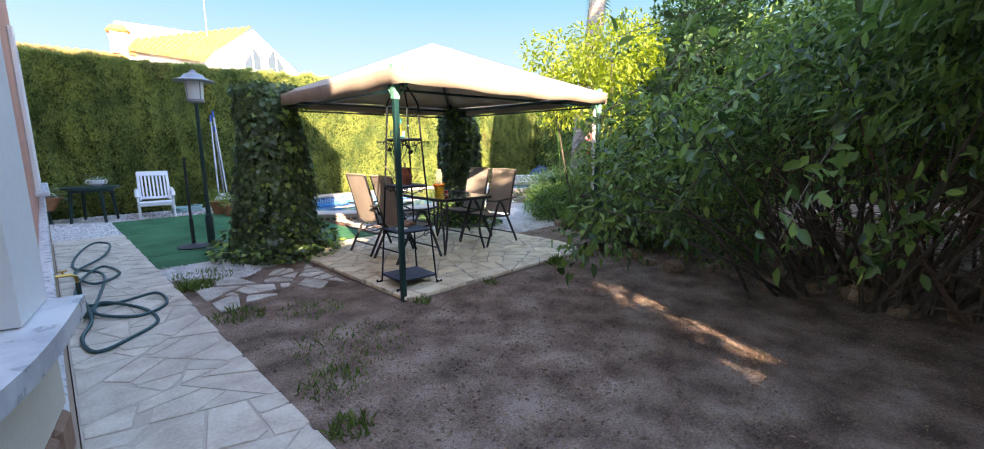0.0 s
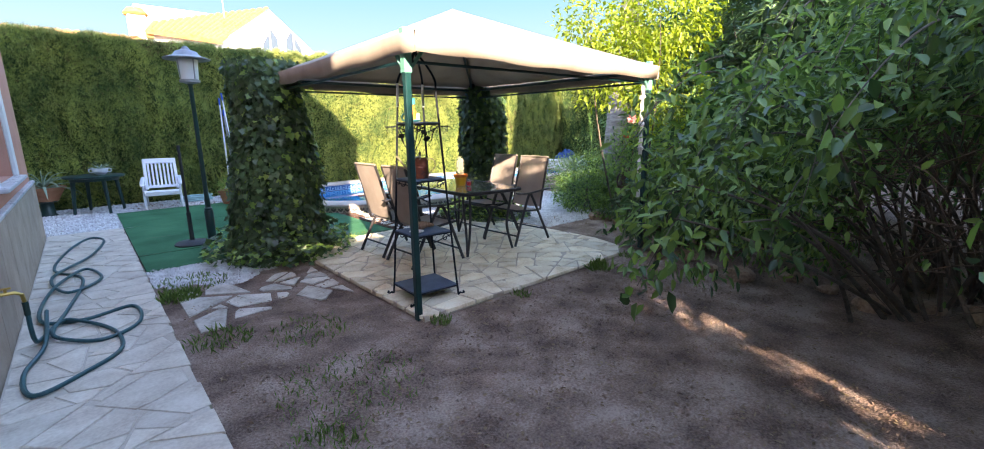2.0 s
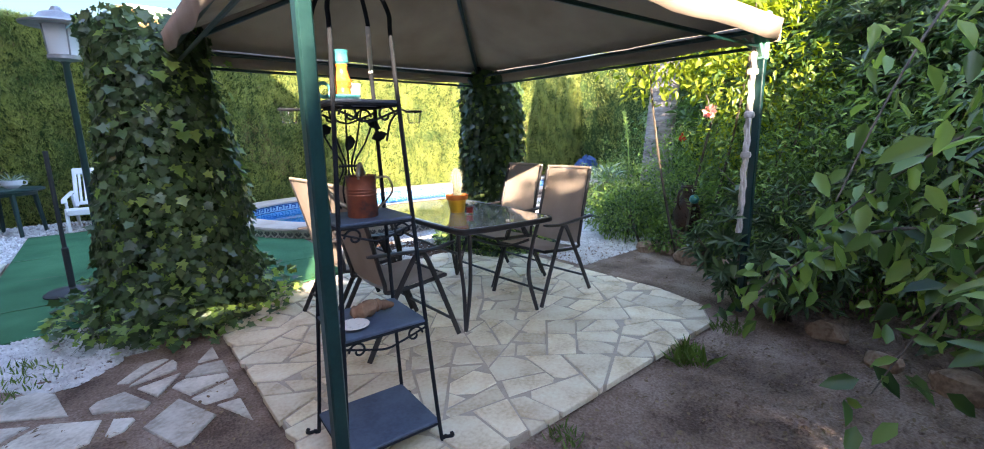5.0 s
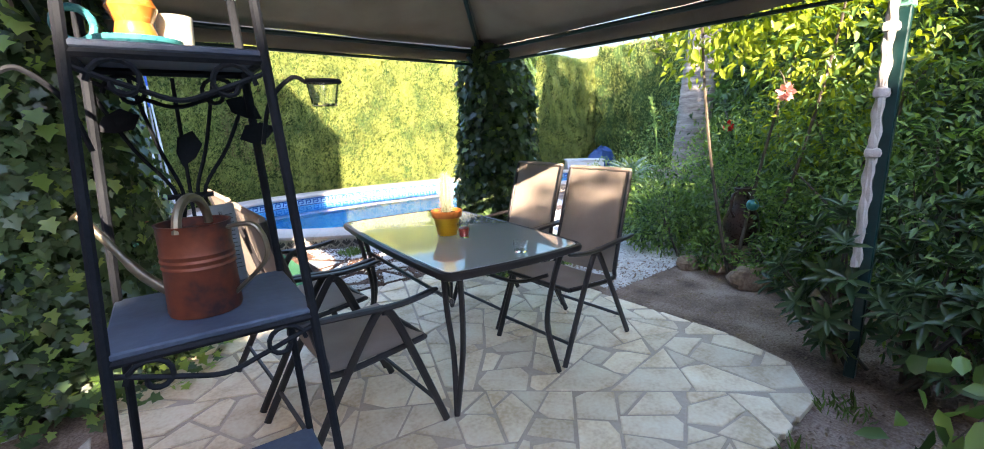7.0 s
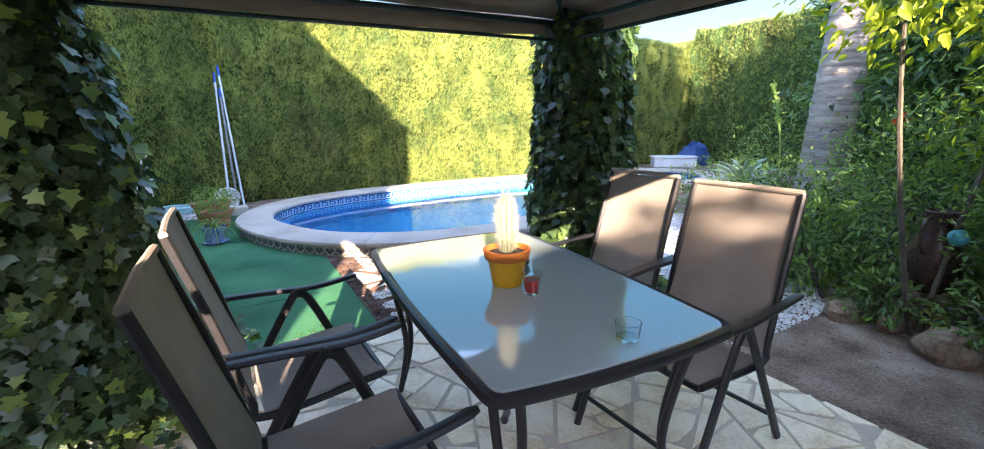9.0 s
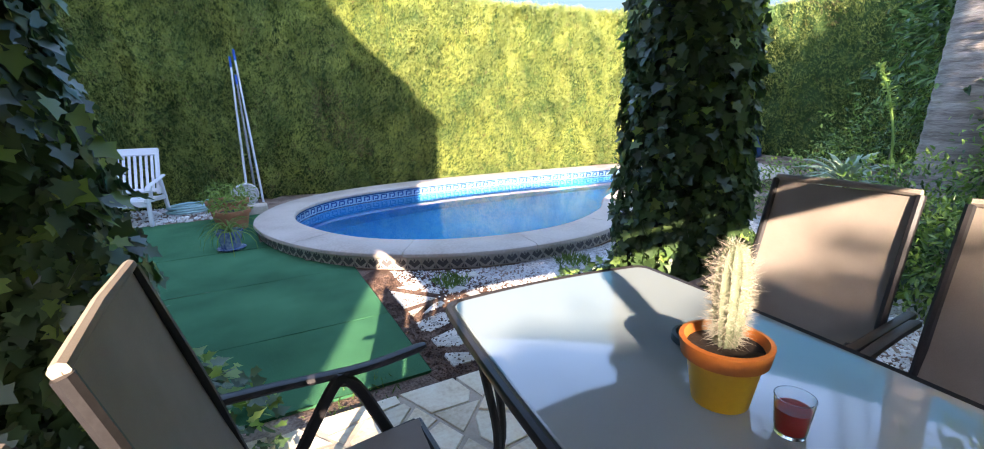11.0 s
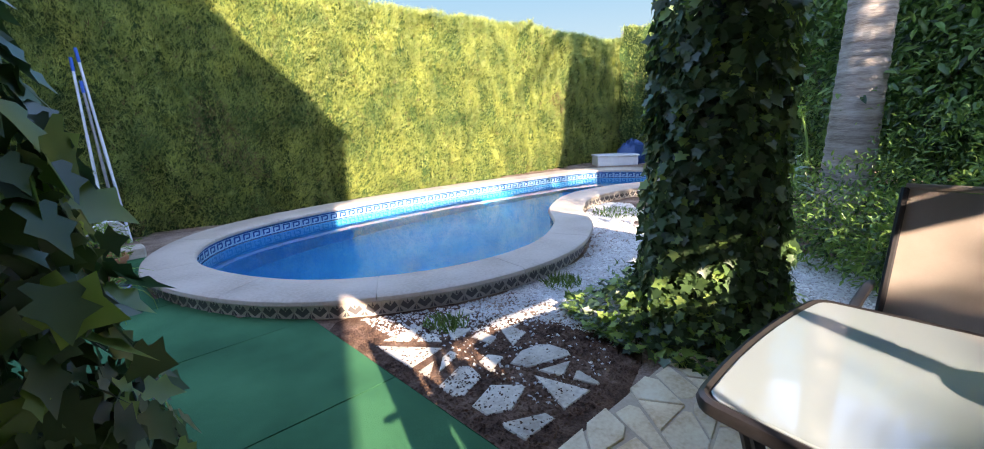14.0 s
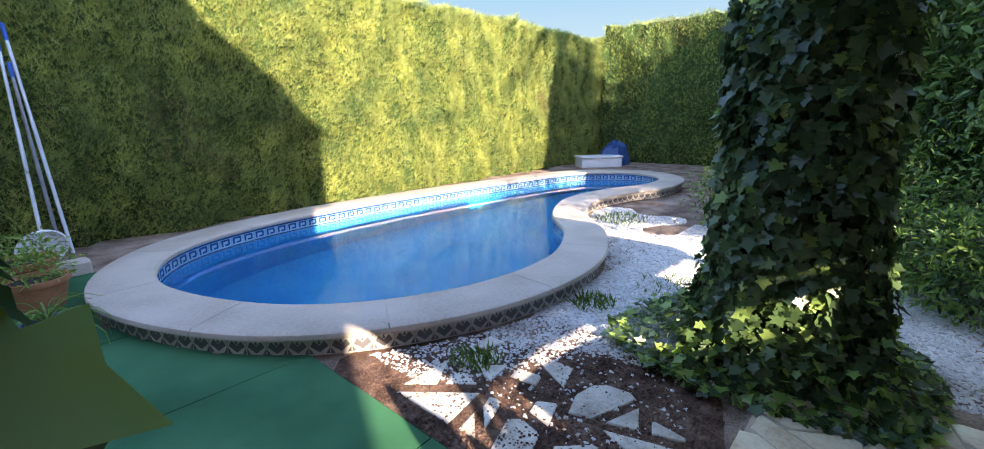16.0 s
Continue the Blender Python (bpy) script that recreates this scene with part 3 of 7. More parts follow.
# white gravel by the pool, by the path and round the lounger
n = 105000
px, py = rng.uniform(4.4, 10.5, n), rng.uniform(5.4, 9.9, n)
edge = 0.22 * np.sin(px * 5.1) + 0.15 * np.sin(py * 7.3 + px * 3)
keep = (~in_poly(px, py, OUTER)) & (py > 6.95 + edge * 0.5) & (py > 8.0 - (px - 4.7) * 1.5 + edge) & (px < 9.0 + edge * 2 - (9 - py) * 0.6)
keep |= (~in_poly(px, py, OUTER)) & (px > 5.9) & (px < 7.4 + edge + (py - 5.4) * 0.6) & (py < 7.1)
# a few strays on the soil by the stepping stones
keep |= (~in_poly(px, py, OUTER)) & (px > 4.5) & (px < 6.0) & (py > 6.95) & (rng.random(n) < 0.10)
px, py = px[keep], py[keep]
k = rng.random(len(px)) < 0.96
pebbles("pool_gravel", "loose white marble gravel beside the pool", px[k], py[k], G, 0.007, 0.016, "gravel")
n = 9000
px, py = rng.uniform(1.22, 2.5, n), rng.uniform(5.7, 7.1, n)
keep = (py > 6.05 + 0.2 * np.sin(px * 6)) & (py < 6.95) & (px < 2.3 + 0.2 * np.sin(py * 9)) & (rng.random(n) < 0.75)
pebbles("path_gravel", "white gravel strip between path and turf", px[keep], py[keep], G, 0.010, 0.022, "gravel")
n = 9000
px, py = rng.uniform(-1.0, 3.4, n), rng.uniform(9.9, 13.2, n)
keep = ((py > 11.9) | (px < 1.2)) & (~in_poly(px, py, OUTER)) & (rng.random(n) < 0.8)
pebbles("corner_gravel", "white gravel at the foot of the hedge", px[keep], py[keep], G, 0.014, 0.03, "gravel")
bed = Geo().box((7.2, 7.6, G + 0.003), (3.4, 1.2, 0.006)).box((6.9, 6.45, G + 0.003), (1.3, 1.08, 0.006))
bed.box((1.8, 6.5, G + 0.003), (1.0, 0.75, 0.006)).box((0.6, 11.6, G + 0.003), (1.5, 3.1, 0.006))
tagged(part("gravel_bed", bed, "gravel_bed", smooth=False), "packed white gravel under the loose chips", "gravel", kind="structure")

# dark reddish soil with clods between turf and gravel
line = [(4.16, 6.82), (5.15, 6.84), (5.45, 7.15), (5.25, 7.6), (5.05, 8.0), (4.95, 8.45), (4.16, 8.6)]
line = [(p.x, p.y) for p in spline([(x, y, 0) for x, y in line], 6, True)]
tagged(part("planting_soil", Geo().prism(line, G - 0.02, G + 0.004, 0.002), "mulch", smooth=False), "dark reddish-brown soil among the stepping stones", "soil", kind="structure")
n = 9000
px, py = rng.uniform(4.16, 5.45, n), rng.uniform(6.82, 8.5, n)
keep = in_poly(px, py, line) & ~in_poly(px, py, OUTER)
pebbles("soil_clods", "dark brown clods and bark among the stepping stones", px[keep], py[keep], G + 0.001, 0.005, 0.014, "mulch")

# artificial turf, in lengths with open seams
turf = thing("artificial_turf", "green artificial turf laid in strips beside the pool", "artificial turf", kind="structure")
for i, (y0, y1) in enumerate([(6.92, 7.75), (7.757, 8.85), (8.858, 10.0), (10.01, 11.85)]):
    g = Geo()
    xs = [1.225 + (4.15 - 1.225) * k / 24 for k in range(25)]
    ys = [y0 + (y1 - y0) * k / 8 for k in range(9)]
    v = [(x, y, G + 0.016 + 0.006 * noise.noise((x * 2, y * 2, i))) for y in ys for x in xs]
    f = []
    for a in range(8):
        for b in range(24):
            c = (xs[b] + 0.06, ys[a] + 0.06)
            if not bool(in_poly(np.array([c[0]]), np.array([c[1]]), WALL_LINE)[0]):
                f.append((a * 25 + b, a * 25 + b + 1, (a + 1) * 25 + b + 1, (a + 1) * 25 + b))
    g.add(v, f)
    g.add([(1.225, y0, G), (4.15, y0, G), (4.15, y0, G + 0.016), (1.225, y0, G + 0.016)], [(0, 1, 2, 3)])
    g.add([(1.222, y0, G), (1.222, y1, G), (1.222, y1, G + 0.016), (1.222, y0, G + 0.016)], [(3, 2, 1, 0)])
    if y1 < 8.9:
        g.add([(4.152, y0, G), (4.152, y1, G), (4.152, y1, G + 0.018), (4.152, y0, G + 0.018)], [(0, 1, 2, 3)])
    part("turf_strip", g, "turf", turf, smooth=False)

# ---- the pool ----
pool = thing("pool", "kidney-shaped swimming pool with blue lining and clear water", "swimming pool", kind="structure")
WATER = -0.055
g = Geo()
N = len(INNER)
v = [(x, y, -0.10) for x, y in INNER] + [(x, y, -1.25) for x, y in offset(INNER, -0.06)]
f = [(i, (i + 1) % N, N + (i + 1) % N, N + i) for i in range(N)] + [tuple(range(N, 2 * N))]
g.add(v, f)
part("basin", g, "pool_paint", pool)
g = Geo()
v = [(x, y, 0.075) for x, y in offset(INNER, 0.004)] + [(x, y, -0.10) for x, y in offset(INNER, 0.004)]
g.add(v, [(i, (i + 1) % N, N + (i + 1) % N, N + i) for i in range(N)])
part("tile_backing", g, "joint", pool)
g = Geo().add([(x, y, WATER) for x, y in INNER], [tuple(range(N))])
water = part("water", g, "water", pool, "clear rippled pool water", smooth=False)
water.visible_shadow = False
g = Geo()
v = [(x, y, G - 0.02) for x, y in WALL_LINE] + [(x, y, 0.078) for x, y in WALL_LINE] + [(x, y, 0.078) for x, y in INNER]
g.add(v, [(i, (i + 1) % N, N + (i + 1) % N, N + i) for i in range(N)] + [(N + i, N + (i + 1) % N, 2 * N + (i + 1) % N, 2 * N + i) for i in range(N)])
part("plinth", g, "joint", pool)
a, b = offset(INNER, -0.008), offset(INNER, 0.36)
g = Geo().add([(x, y, 0.119) for x, y in a] + [(x, y, 0.119) for x, y in b] + [(x, y, 0.085) for x, y in a] + [(x, y, 0.085) for x, y in b], [(N + i, N + (i + 1) % N, (i + 1) % N, i) for i in range(N)] + [(i, (i + 1) % N, 2 * N + (i + 1) % N, 2 * N + i) for i in range(N)] + [(3 * N + i, 3 * N + (i + 1) % N, N + (i + 1) % N, N + i) for i in range(N)])
part("coping_mortar", g, "path_joint", pool, "pale mortar between the coping stones")

# coping stones, each with a rounded nose
cells = even(INNER, 1.0)
fine = even(INNER, 0.031)
per = len(fine) / len(cells)
fine_out = offset(fine, 0.42)
fine_in = offset(fine, -0.03)
for c in range(len(cells)):
    i0, i1 = round(c * per), round((c + 1) * per)
    idx = [i % len(fine) for i in range(i0, i1 + 1, 4)]
    if idx[-1] != i1 % len(fine):
        idx.append(i1 % len(fine))
    prof = [(0.0, 0.080), (0.0, 0.108), (0.035, 0.124), (0.93, 0.124), (0.985, 0.112), (1.0, 0.09), (1.0, 0.080)]
    g, v = Geo(), []
    for q, k in enumerate(idx):
        a, b = Vector(fine_in[k]), Vector(fine_out[k])
        t = (b - a).normalized()
        t = Vector((-t.y, t.x)) * (0.003 if q == 0 else -0.003 if q == len(idx) - 1 else 0)
        for s, z in prof:
            p = a.lerp(b, s) + t * 1.0
            v.append((p.x, p.y, z))
    k = len(prof)
    f = [(q * k + s, q * k + s + 1, (q + 1) * k + s + 1, (q + 1) * k + s) for q in range(len(idx) - 1) for s in range(k - 1)]
    f += [tuple(range(k))[::-1], tuple((len(idx) - 1) * k + s for s in range(k))]
    g.add(v, f)
    part("coping_stone", g, "coping", pool)


def key_tile(w, h, dark):
    """A glazed tile with a raised angular key drawn in dark glaze."""
    g = Geo().box((0, 0, 0), (w - 0.004, 0.008, h), bevel=0.002)
    k = Geo()
    y = -0.0055
    for cx, cz, sx, sz in ((0, -0.40, 0.96, 0.12), (0, 0.40, 0.96, 0.12), (-0.30, 0.02, 0.13, 0.5), (0.0, 0.22, 0.6, 0.13), (0.27, 0.05, 0.13, 0.40), (0.10, -0.14, 0.35, 0.13)):
        k.box((cx * w, y, cz * h), (sx * w, 0.003, sz * h))
    return g.mesh("tile"), k.mesh("key")


def flower_tile(w, h):
    g = Geo().box((0, 0, 0), (w - 0.004, 0.008, h), bevel=0.002)
    k = Geo()
    for s in (-1, 1):
        k.prism([(0, -0.35 * h), (s * 0.42 * w, 0.0), (s * 0.25 * w, 0.30 * h), (0, 0.02 * h)][::s], 0.004, 0.0065)
        k.prism([(s * 0.28 * w, -0.42 * h), (s * 0.47 * w, -0.42 * h), (s * 0.47 * w, -0.1 * h)][::s], 0.004, 0.0065)
    k.prism([(-0.07 * w, 0.12 * h), (0.07 * w, 0.12 * h), (0, 0.42 * h)], 0.004, 0.0065)
    rot = Matrix.Rotation(radians(90), 4, "X")
    me = k.mesh("motif")
    me.transform(rot)
    return g.mesh("tile"), me


W_IN, W_OUT = 0.145, 0.125
tile_me, key_me = key_tile(W_IN, 0.14, True)
tile_me.materials.append(M["tile_white"]), key_me.materials.append(M["tile_blue"])
ring = even(INNER, W_IN)
for i in range(len(ring)):
    a, b = Vector(ring[i]), Vector(ring[(i + 1) % len(ring)])
    d = b - a
    t = new("waterline_tile", tile_me)
    t.parent = pool
    # the line runs round the basin with its inside on the left
    t.matrix_basis = pose((a.x + b.x) / 2, (a.y + b.y) / 2, 0.002, 0, 0, math.degrees(atan2(-d.y, -d.x)))
    k = new("key_motif", key_me)
    k.parent = t
tile_me, key_me = flower_tile(W_OUT, 0.115)
tile_me.materials.append(M["tile_brown"]), key_me.materials.append(M["tile_dark"])
ring = even(offset(WALL_LINE, 0.005), W_OUT)
near = [i for i in range(len(ring)) if ring[i][1] < 10.6]
for i in near:
    a, b = Vector(ring[i]), Vector(ring[(i + 1) % len(ring)])
    d = b - a
    t = new("border_tile", tile_me)
    t.parent = pool
    t.matrix_basis = pose((a.x + b.x) / 2, (a.y + b.y) / 2, 0.016, 0, 0, math.degrees(atan2(d.y, d.x)))
    k = new("flower_motif", key_me)
    k.parent = t

# ---- hedges ----


def hedge(name, label, p0, p1, height, depth, density, seed, dry=0.025, ragged=1.0):
    """A clipped cypress hedge from p0 to p1; its lit face is on the left of that line."""
    p0, p1 = Vector((*p0, 0)), Vector((*p1, 0))
    along = (p1 - p0).normalized()
    face = Vector((-along.y, along.x, 0))
    ln = (p1 - p0).length
    ob = thing(name, label, "hedge", kind="structure")

    def relief(s, z):
        a = noise.noise((s * 0.55 + seed, z * 0.28, seed)) * 0.26 + noise.noise((s * 1.5, z * 0.6, seed + 9)) * 0.20 + noise.noise((s * 5, z * 1.8, seed + 3)) * 0.17
        return a

    def top(s):
        return height + ragged * (0.10 * noise.noise((s * 0.9, seed, 4)) + 0.09 * noise.noise((s * 3.1, seed, 8)))

    nu, nz = int(ln / 0.16), int(height / 0.16)
    rows = []
    for i in range(nu + 1):
        s = ln * i / nu
        col = []
        for j in range(nz + 1):
            z = top(s) * j / nz
            rr = relief(s, z) - 0.12 * max(0, (j / nz - 0.9) / 0.1)
            col.append(p0 + along * s + face * rr + Vector((0, 0, G + z)))
        col.append(p0 + along * s - face * depth * 0.5 + Vector((0, 0, G + top(s) + 0.03)))
        col.append(p0 + along * s - face * depth + Vector((0, 0, G + top(s) - 0.08)))
        col.append(p0 + along * s - face * depth + Vector((0, 0, G)))
        rows.append(col)
    k = len(rows[0])
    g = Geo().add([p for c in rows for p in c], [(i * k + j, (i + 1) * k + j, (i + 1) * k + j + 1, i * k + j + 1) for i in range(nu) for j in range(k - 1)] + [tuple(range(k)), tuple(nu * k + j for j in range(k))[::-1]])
    # solid behind the sprays; its dark colour stands in for shade between them
    part("hedge_body", g, "shade_core", ob)
    m = int(ln * height * density)
    s, z = rng.uniform(0, ln, m), rng.uniform(0.0, 1.0, m)
    m2 = int(ln * depth * density * 0.5)
    P, D, Nn = [], [], []
    A, F = np.array(along), np.array(face)
    for a, b in zip(s, z):
        h = top(a)
        P.append(np.array(p0) + A * a + F * (relief(a, b * h) + rng.uniform(-0.04, 0.09)) + np.array((0, 0, G + b * h)))
    P = np.array(P)
    D = F[None] * rng.uniform(0.1, 0.8, (m, 1)) + A[None] * rng.normal(0, 0.4, (m, 1)) + np.array((0, 0, 1.0))[None] * rng.uniform(0.1, 1.3, (m, 1))
    s2 = rng.uniform(0, ln, m2)
    P2 = np.array([np.array(p0) + A * a - F * rng.uniform(-0.1, depth) + np.array((0, 0, G + top(a) - 0.05 + 0.06 * rng.random())) for a in s2])
    D2 = A[None] * rng.normal(0, 0.5, (m2, 1)) + F[None] * rng.normal(0, 0.5, (m2, 1)) + np.array((0, 0, 1.0))[None]
    P, D = np.r_[P, P2], np.r_[D, D2]
    Nn = unit(rng.normal(size=P.shape) + F[None] * 0.6)
    L = rng.uniform(0.05, 0.16, len(P))
    q = (P - np.array(p0)) @ A
    bare = np.array([noise.noise((a * 0.9 + seed, b * 0.7, 3.0)) for a, b in zip(q, P[:, 2])]) > 0.42
    isdry = rng.random(len(P)) < np.where(bare, 0.35, dry)
    for nm, mt, q in (("sprays", "hedge", ~isdry), ("dry_sprays", "hedge_dry", isdry)):
        if q.sum():
            o = part(nm, scatter(nm, SPRIG, P[q], D[q], Nn[q], L[q], L[q] * 0.75, mt), mt, ob)
            tagged(o, kind="stuff")
    return ob


hedge("hedge_north", "tall clipped green cypress hedge behind the pool", (16.4, 13.25), (-3.2, 13.25), 3.33, 1.0, 3000, 1.0)
hedge("hedge_east", "clipped cypress hedge along the side boundary", (15.6, -4.0), (15.6, 13.2), 3.7, 1.0, 900, 5.0)
hedge("hedge_west", "clipped cypress hedge beyond the house corner", (-3.0, 13.2), (-3.0, 9.0), 3.3, 0.8, 500, 8.0)
# unseen hedges added along the south, heights set to shade earth, table and bush
hedge("hedge_south", "unseen tall hedge added to shade the garden from the south", (1.62, -3.4), (3.3, -3.4), 4.9, 0.9, 150, 11.0, ragged=3.0)
hedge("hedge_south_low", "unseen hedge added to shade the lower big shrub", (3.3, -3.4), (15.6, -3.4), 4.5, 0.9, 120, 17.0, ragged=3.0)
hedge("hedge_south_gap", "unseen low hedge piece leaving a gap for sun dapples", (0.8, -3.4), (1.62, -3.4), 2.1, 0.9, 150, 12.0)
hedge("hedge_south_middle", "unseen tall hedge piece added to shade table and stand", (-0.75, -3.4), (0.8, -3.4), 5.1, 0.9, 150, 13.0)
hedge("hedge_south_end", "unseen hedge piece added for shade, low enough to sun the chairs", (-9.0, -3.4), (-0.75, -3.4), 4.7, 0.9, 100, 15.0)

# ---- the house beside the path ----
HX = 0.31      # face of the house wall
house = thing("house_wall", "salmon stucco house wall with white window surrounds and stone dado", "house", kind="structure")
wins = [(6.55, 8.1, 0.98, 2.35)]
g = Geo()
ys = [1.62, 6.55, 8.1, 9.9]
for i in range(3):
    y0, y1 = ys[i], ys[i + 1]
    w = [q for q in wins if abs(q[0] - y0) < 1e-6]
    if w:
        g.box((HX - 0.14, (y0 + y1) / 2, (w[0][2] + G) / 2), (0.28, y1 - y0, w[0][2] - G))
        g.box((HX - 0.14, (y0 + y1) / 2, (w[0][3] + 7.6) / 2), (0.28, y1 - y0, 7.6 - w[0][3]))
    else:
        g.box((HX - 0.14, (y0 + y1) / 2, 3.8 + G / 2), (0.28, y1 - y0, 7.6 - G))
part("facade", g, "stucco", house, smooth=False)
g = Geo().box((-4.0, 9.76, 3.8), (8.06, 0.28, 7.65)).box((-8.0, 4.55, 3.8), (0.28, 10.1, 7.65))
part("side_wall", g, "stucco", house, smooth=False)
# unseen upper storey and roof, sized by the shadow they throw on the hedge
part("unseen_upper_storey", Geo().box((-3.85, 0.81, 5.15), (8.3, 1.62, 4.3)), "stucco", house, smooth=False)
# box added under the eave to push the shadow's edge outwards
part("eave_shade_box", Geo().box((HX + 0.142, 0.81, 6.55), (0.28, 1.62, 1.4), bevel=0.05), "cream_stucco", house, smooth=False)
g = Geo().add([(HX + 0.42, -0.05, 7.26), (HX + 0.42, 10.0, 7.26), (-4.0, 10.0, 9.8), (-4.0, -0.05, 9.8), (-8.3, 10.0, 7.45), (-8.3, -0.05, 7.45)], [(0, 1, 2, 3), (3, 2, 4, 5), (0, 3, 5), (1, 4, 2), (0, 5, 4, 1)])
part("roof", g, "roof_tile", house, smooth=False)


def trim(name, y0, y1, z0, z1, parent):
    g = Geo()
    for a, b, c, d in ((y0, y0 + 0.06, z0, z1), (y1 - 0.06, y1, z0, z1), (y0 + 0.06, y1 - 0.06, z1 - 0.06, z1), (y0 + 0.06, y1 - 0.06, z0, z0 + 0.06), ((y0 + y1) / 2 - 0.03, (y0 + y1) / 2 + 0.03, z0 + 0.06, z1 - 0.06)):
        g.box((HX - 0.16, (a + b) / 2, (c + d) / 2), (0.05, b - a, d - c), bevel=0.008)
    part(name, g, "white_plastic", parent)


for y0, y1, z0, z1 in wins:
    w = part("window", Geo().box((HX - 0.20, (y0 + y1) / 2, (z0 + z1) / 2), (0.03, y1 - y0, z1 - z0)), "window_dark", house, "dark window pane", smooth=False)
    trim("window_frame", y0, y1, z0, z1, w)
    g = Geo()
    for a, b, c, d in ((y0 - 0.12, y0, z0, z1 + 0.12), (y1, y1 + 0.12, z0, z1 + 0.12), (y0, y1, z1, z1 + 0.12)):
        g.box((HX + 0.022, (a + b) / 2, (c + d) / 2), (0.045, b - a, d - c), bevel=0.01)
    part("window_surround", g, "white_wall", w)
    part("window_sill", Geo().box((HX - 0.01, (y0 + y1) / 2, z0 - 0.021), (0.22, y1 - y0 + 0.30, 0.04), bevel=0.008), "marble", w, "grey-white marble sill")

# the bowed bay at the house corner, with its marble sill and brick base
BAY = [(p.x, p.y) for p in spline([(0.335, 1.61, 0), (0.29, 1.37, 0), (0.235, 1.18, 0), (0.10, 0.85, 0), (-0.25, 0.30, 0), (-0.9, -0.2, 0), (-1.8, -0.4, 0)], 4)]


def bay_ring(z0, z1, out0, depth, stop=None):
    """A curved band of the bay, out0 proud of its line."""
    pts = BAY[:stop] if stop else BAY
    n = len(pts)
    o, i = [], []
    for k in range(n):
        a, b = Vector(pts[max(0, k - 1)]), Vector(pts[min(n - 1, k + 1)])
        t = (b - a).normalized()
        nn = Vector((-t.y, t.x))
        nn = nn if nn.x > 0 else -nn
        o.append(Vector(pts[k]) + nn * out0)
        i.append(Vector(pts[k]) + nn * (out0 - depth))
    v = [(p.x, p.y, z) for z in (z0, z1) for p in o] + [(p.x, p.y, z) for z in (z0, z1) for p in i]
    f = []
    for k in range(n - 1):
        f += [(k, k + 1, n + k + 1, n + k), (2 * n + k + 1, 2 * n + k, 3 * n + k, 3 * n + k + 1), (n + k, n + k + 1, 3 * n + k + 1, 3 * n + k), (k + 1, k, 2 * n + k, 2 * n + k + 1)]
    f += [(0, n, 3 * n, 2 * n), (n - 1, 3 * n - 1, 4 * n - 1, 2 * n - 1)]
    return Geo().add(v, f)


part("bay_base", bay_ring(G, 0.86, 0.0, 0.24), "cream_stucco", house)
part("bay_apron", bay_ring(0.862, 1.045, 0.03, 0.2), "cream_stucco", house)
part("bay_sill", bay_ring(1.047, 1.082, 0.085, 0.30), "marble", house, "grey-white marble sill")
part("bay_head", bay_ring(2.5, 2.98, 0.0, 0.24), "stucco", house)
part("bay_pane", bay_ring(1.085, 2.5, -0.06, 0.02), "cream_stucco", house, "closed beige roller shutter")
part("bay_post", bay_ring(1.085, 2.5, 0.03, 0.12, 4), "white_wall", house)
for z0, z1, mt in ((0.76, 0.855, "brick"), (0.50, 0.755, "dado"), (0.02, 0.10, "brick")):
    for k in range(0, 20, 2):
        seg = BAY[k:k + 3]
        a, b = Vector(seg[0]), Vector(seg[-1])
        d = (b - a)
        an = atan2(d.y, d.x)
        c = a.lerp(b, 0.5)
        nn = Vector((-d.y, d.x)).normalized()
        nn = nn if nn.x > 0 else -nn
        c += nn * 0.012
        part("brick" if mt == "brick" else "base_tile", Geo().box((c.x, c.y, (z0 + z1) / 2), (d.length - 0.008, 0.05, z1 - z0 - 0.006), Matrix.Rotation(an, 4, "Z"), 0.01), mt, house)
# stone dado, panel by panel
for i in range(14):
    y0 = 1.63 + i * 0.59
    part("dado_panel", Geo().box((HX + 0.022, y0 + 0.295, 0.36), (0.044, 0.584, 0.80), bevel=0.006), "dado", house)
part("dado_cap", Geo().box((HX + 0.026, 5.76, 0.78), (0.058, 8.26, 0.035), bevel=0.008), "marble", house)

# garden tap on the dado
tap = thing("garden_tap", "brass garden tap on the house wall with hose fitting", "tap")
g = Geo().tube([(HX + 0.03, 5.1, 0.42), (HX + 0.13, 5.1, 0.42), (HX + 0.16, 5.1, 0.40), (HX + 0.165, 5.1, 0.34)], 0.012, 8)
part("spout", g, "brass", tap)
part("tap_lever", Geo().box((HX + 0.09, 5.1, 0.455), (0.06, 0.014, 0.012), bevel=0.004).tube([(HX + 0.09, 5.1, 0.42), (HX + 0.09, 5.1, 0.45)], 0.008, 8), "brass", tap)
part("hose_fitting", Geo().tube([(HX + 0.165, 5.1, 0.35), (HX + 0.165, 5.1, 0.26)], 0.017, 10), "green_plastic", tap)

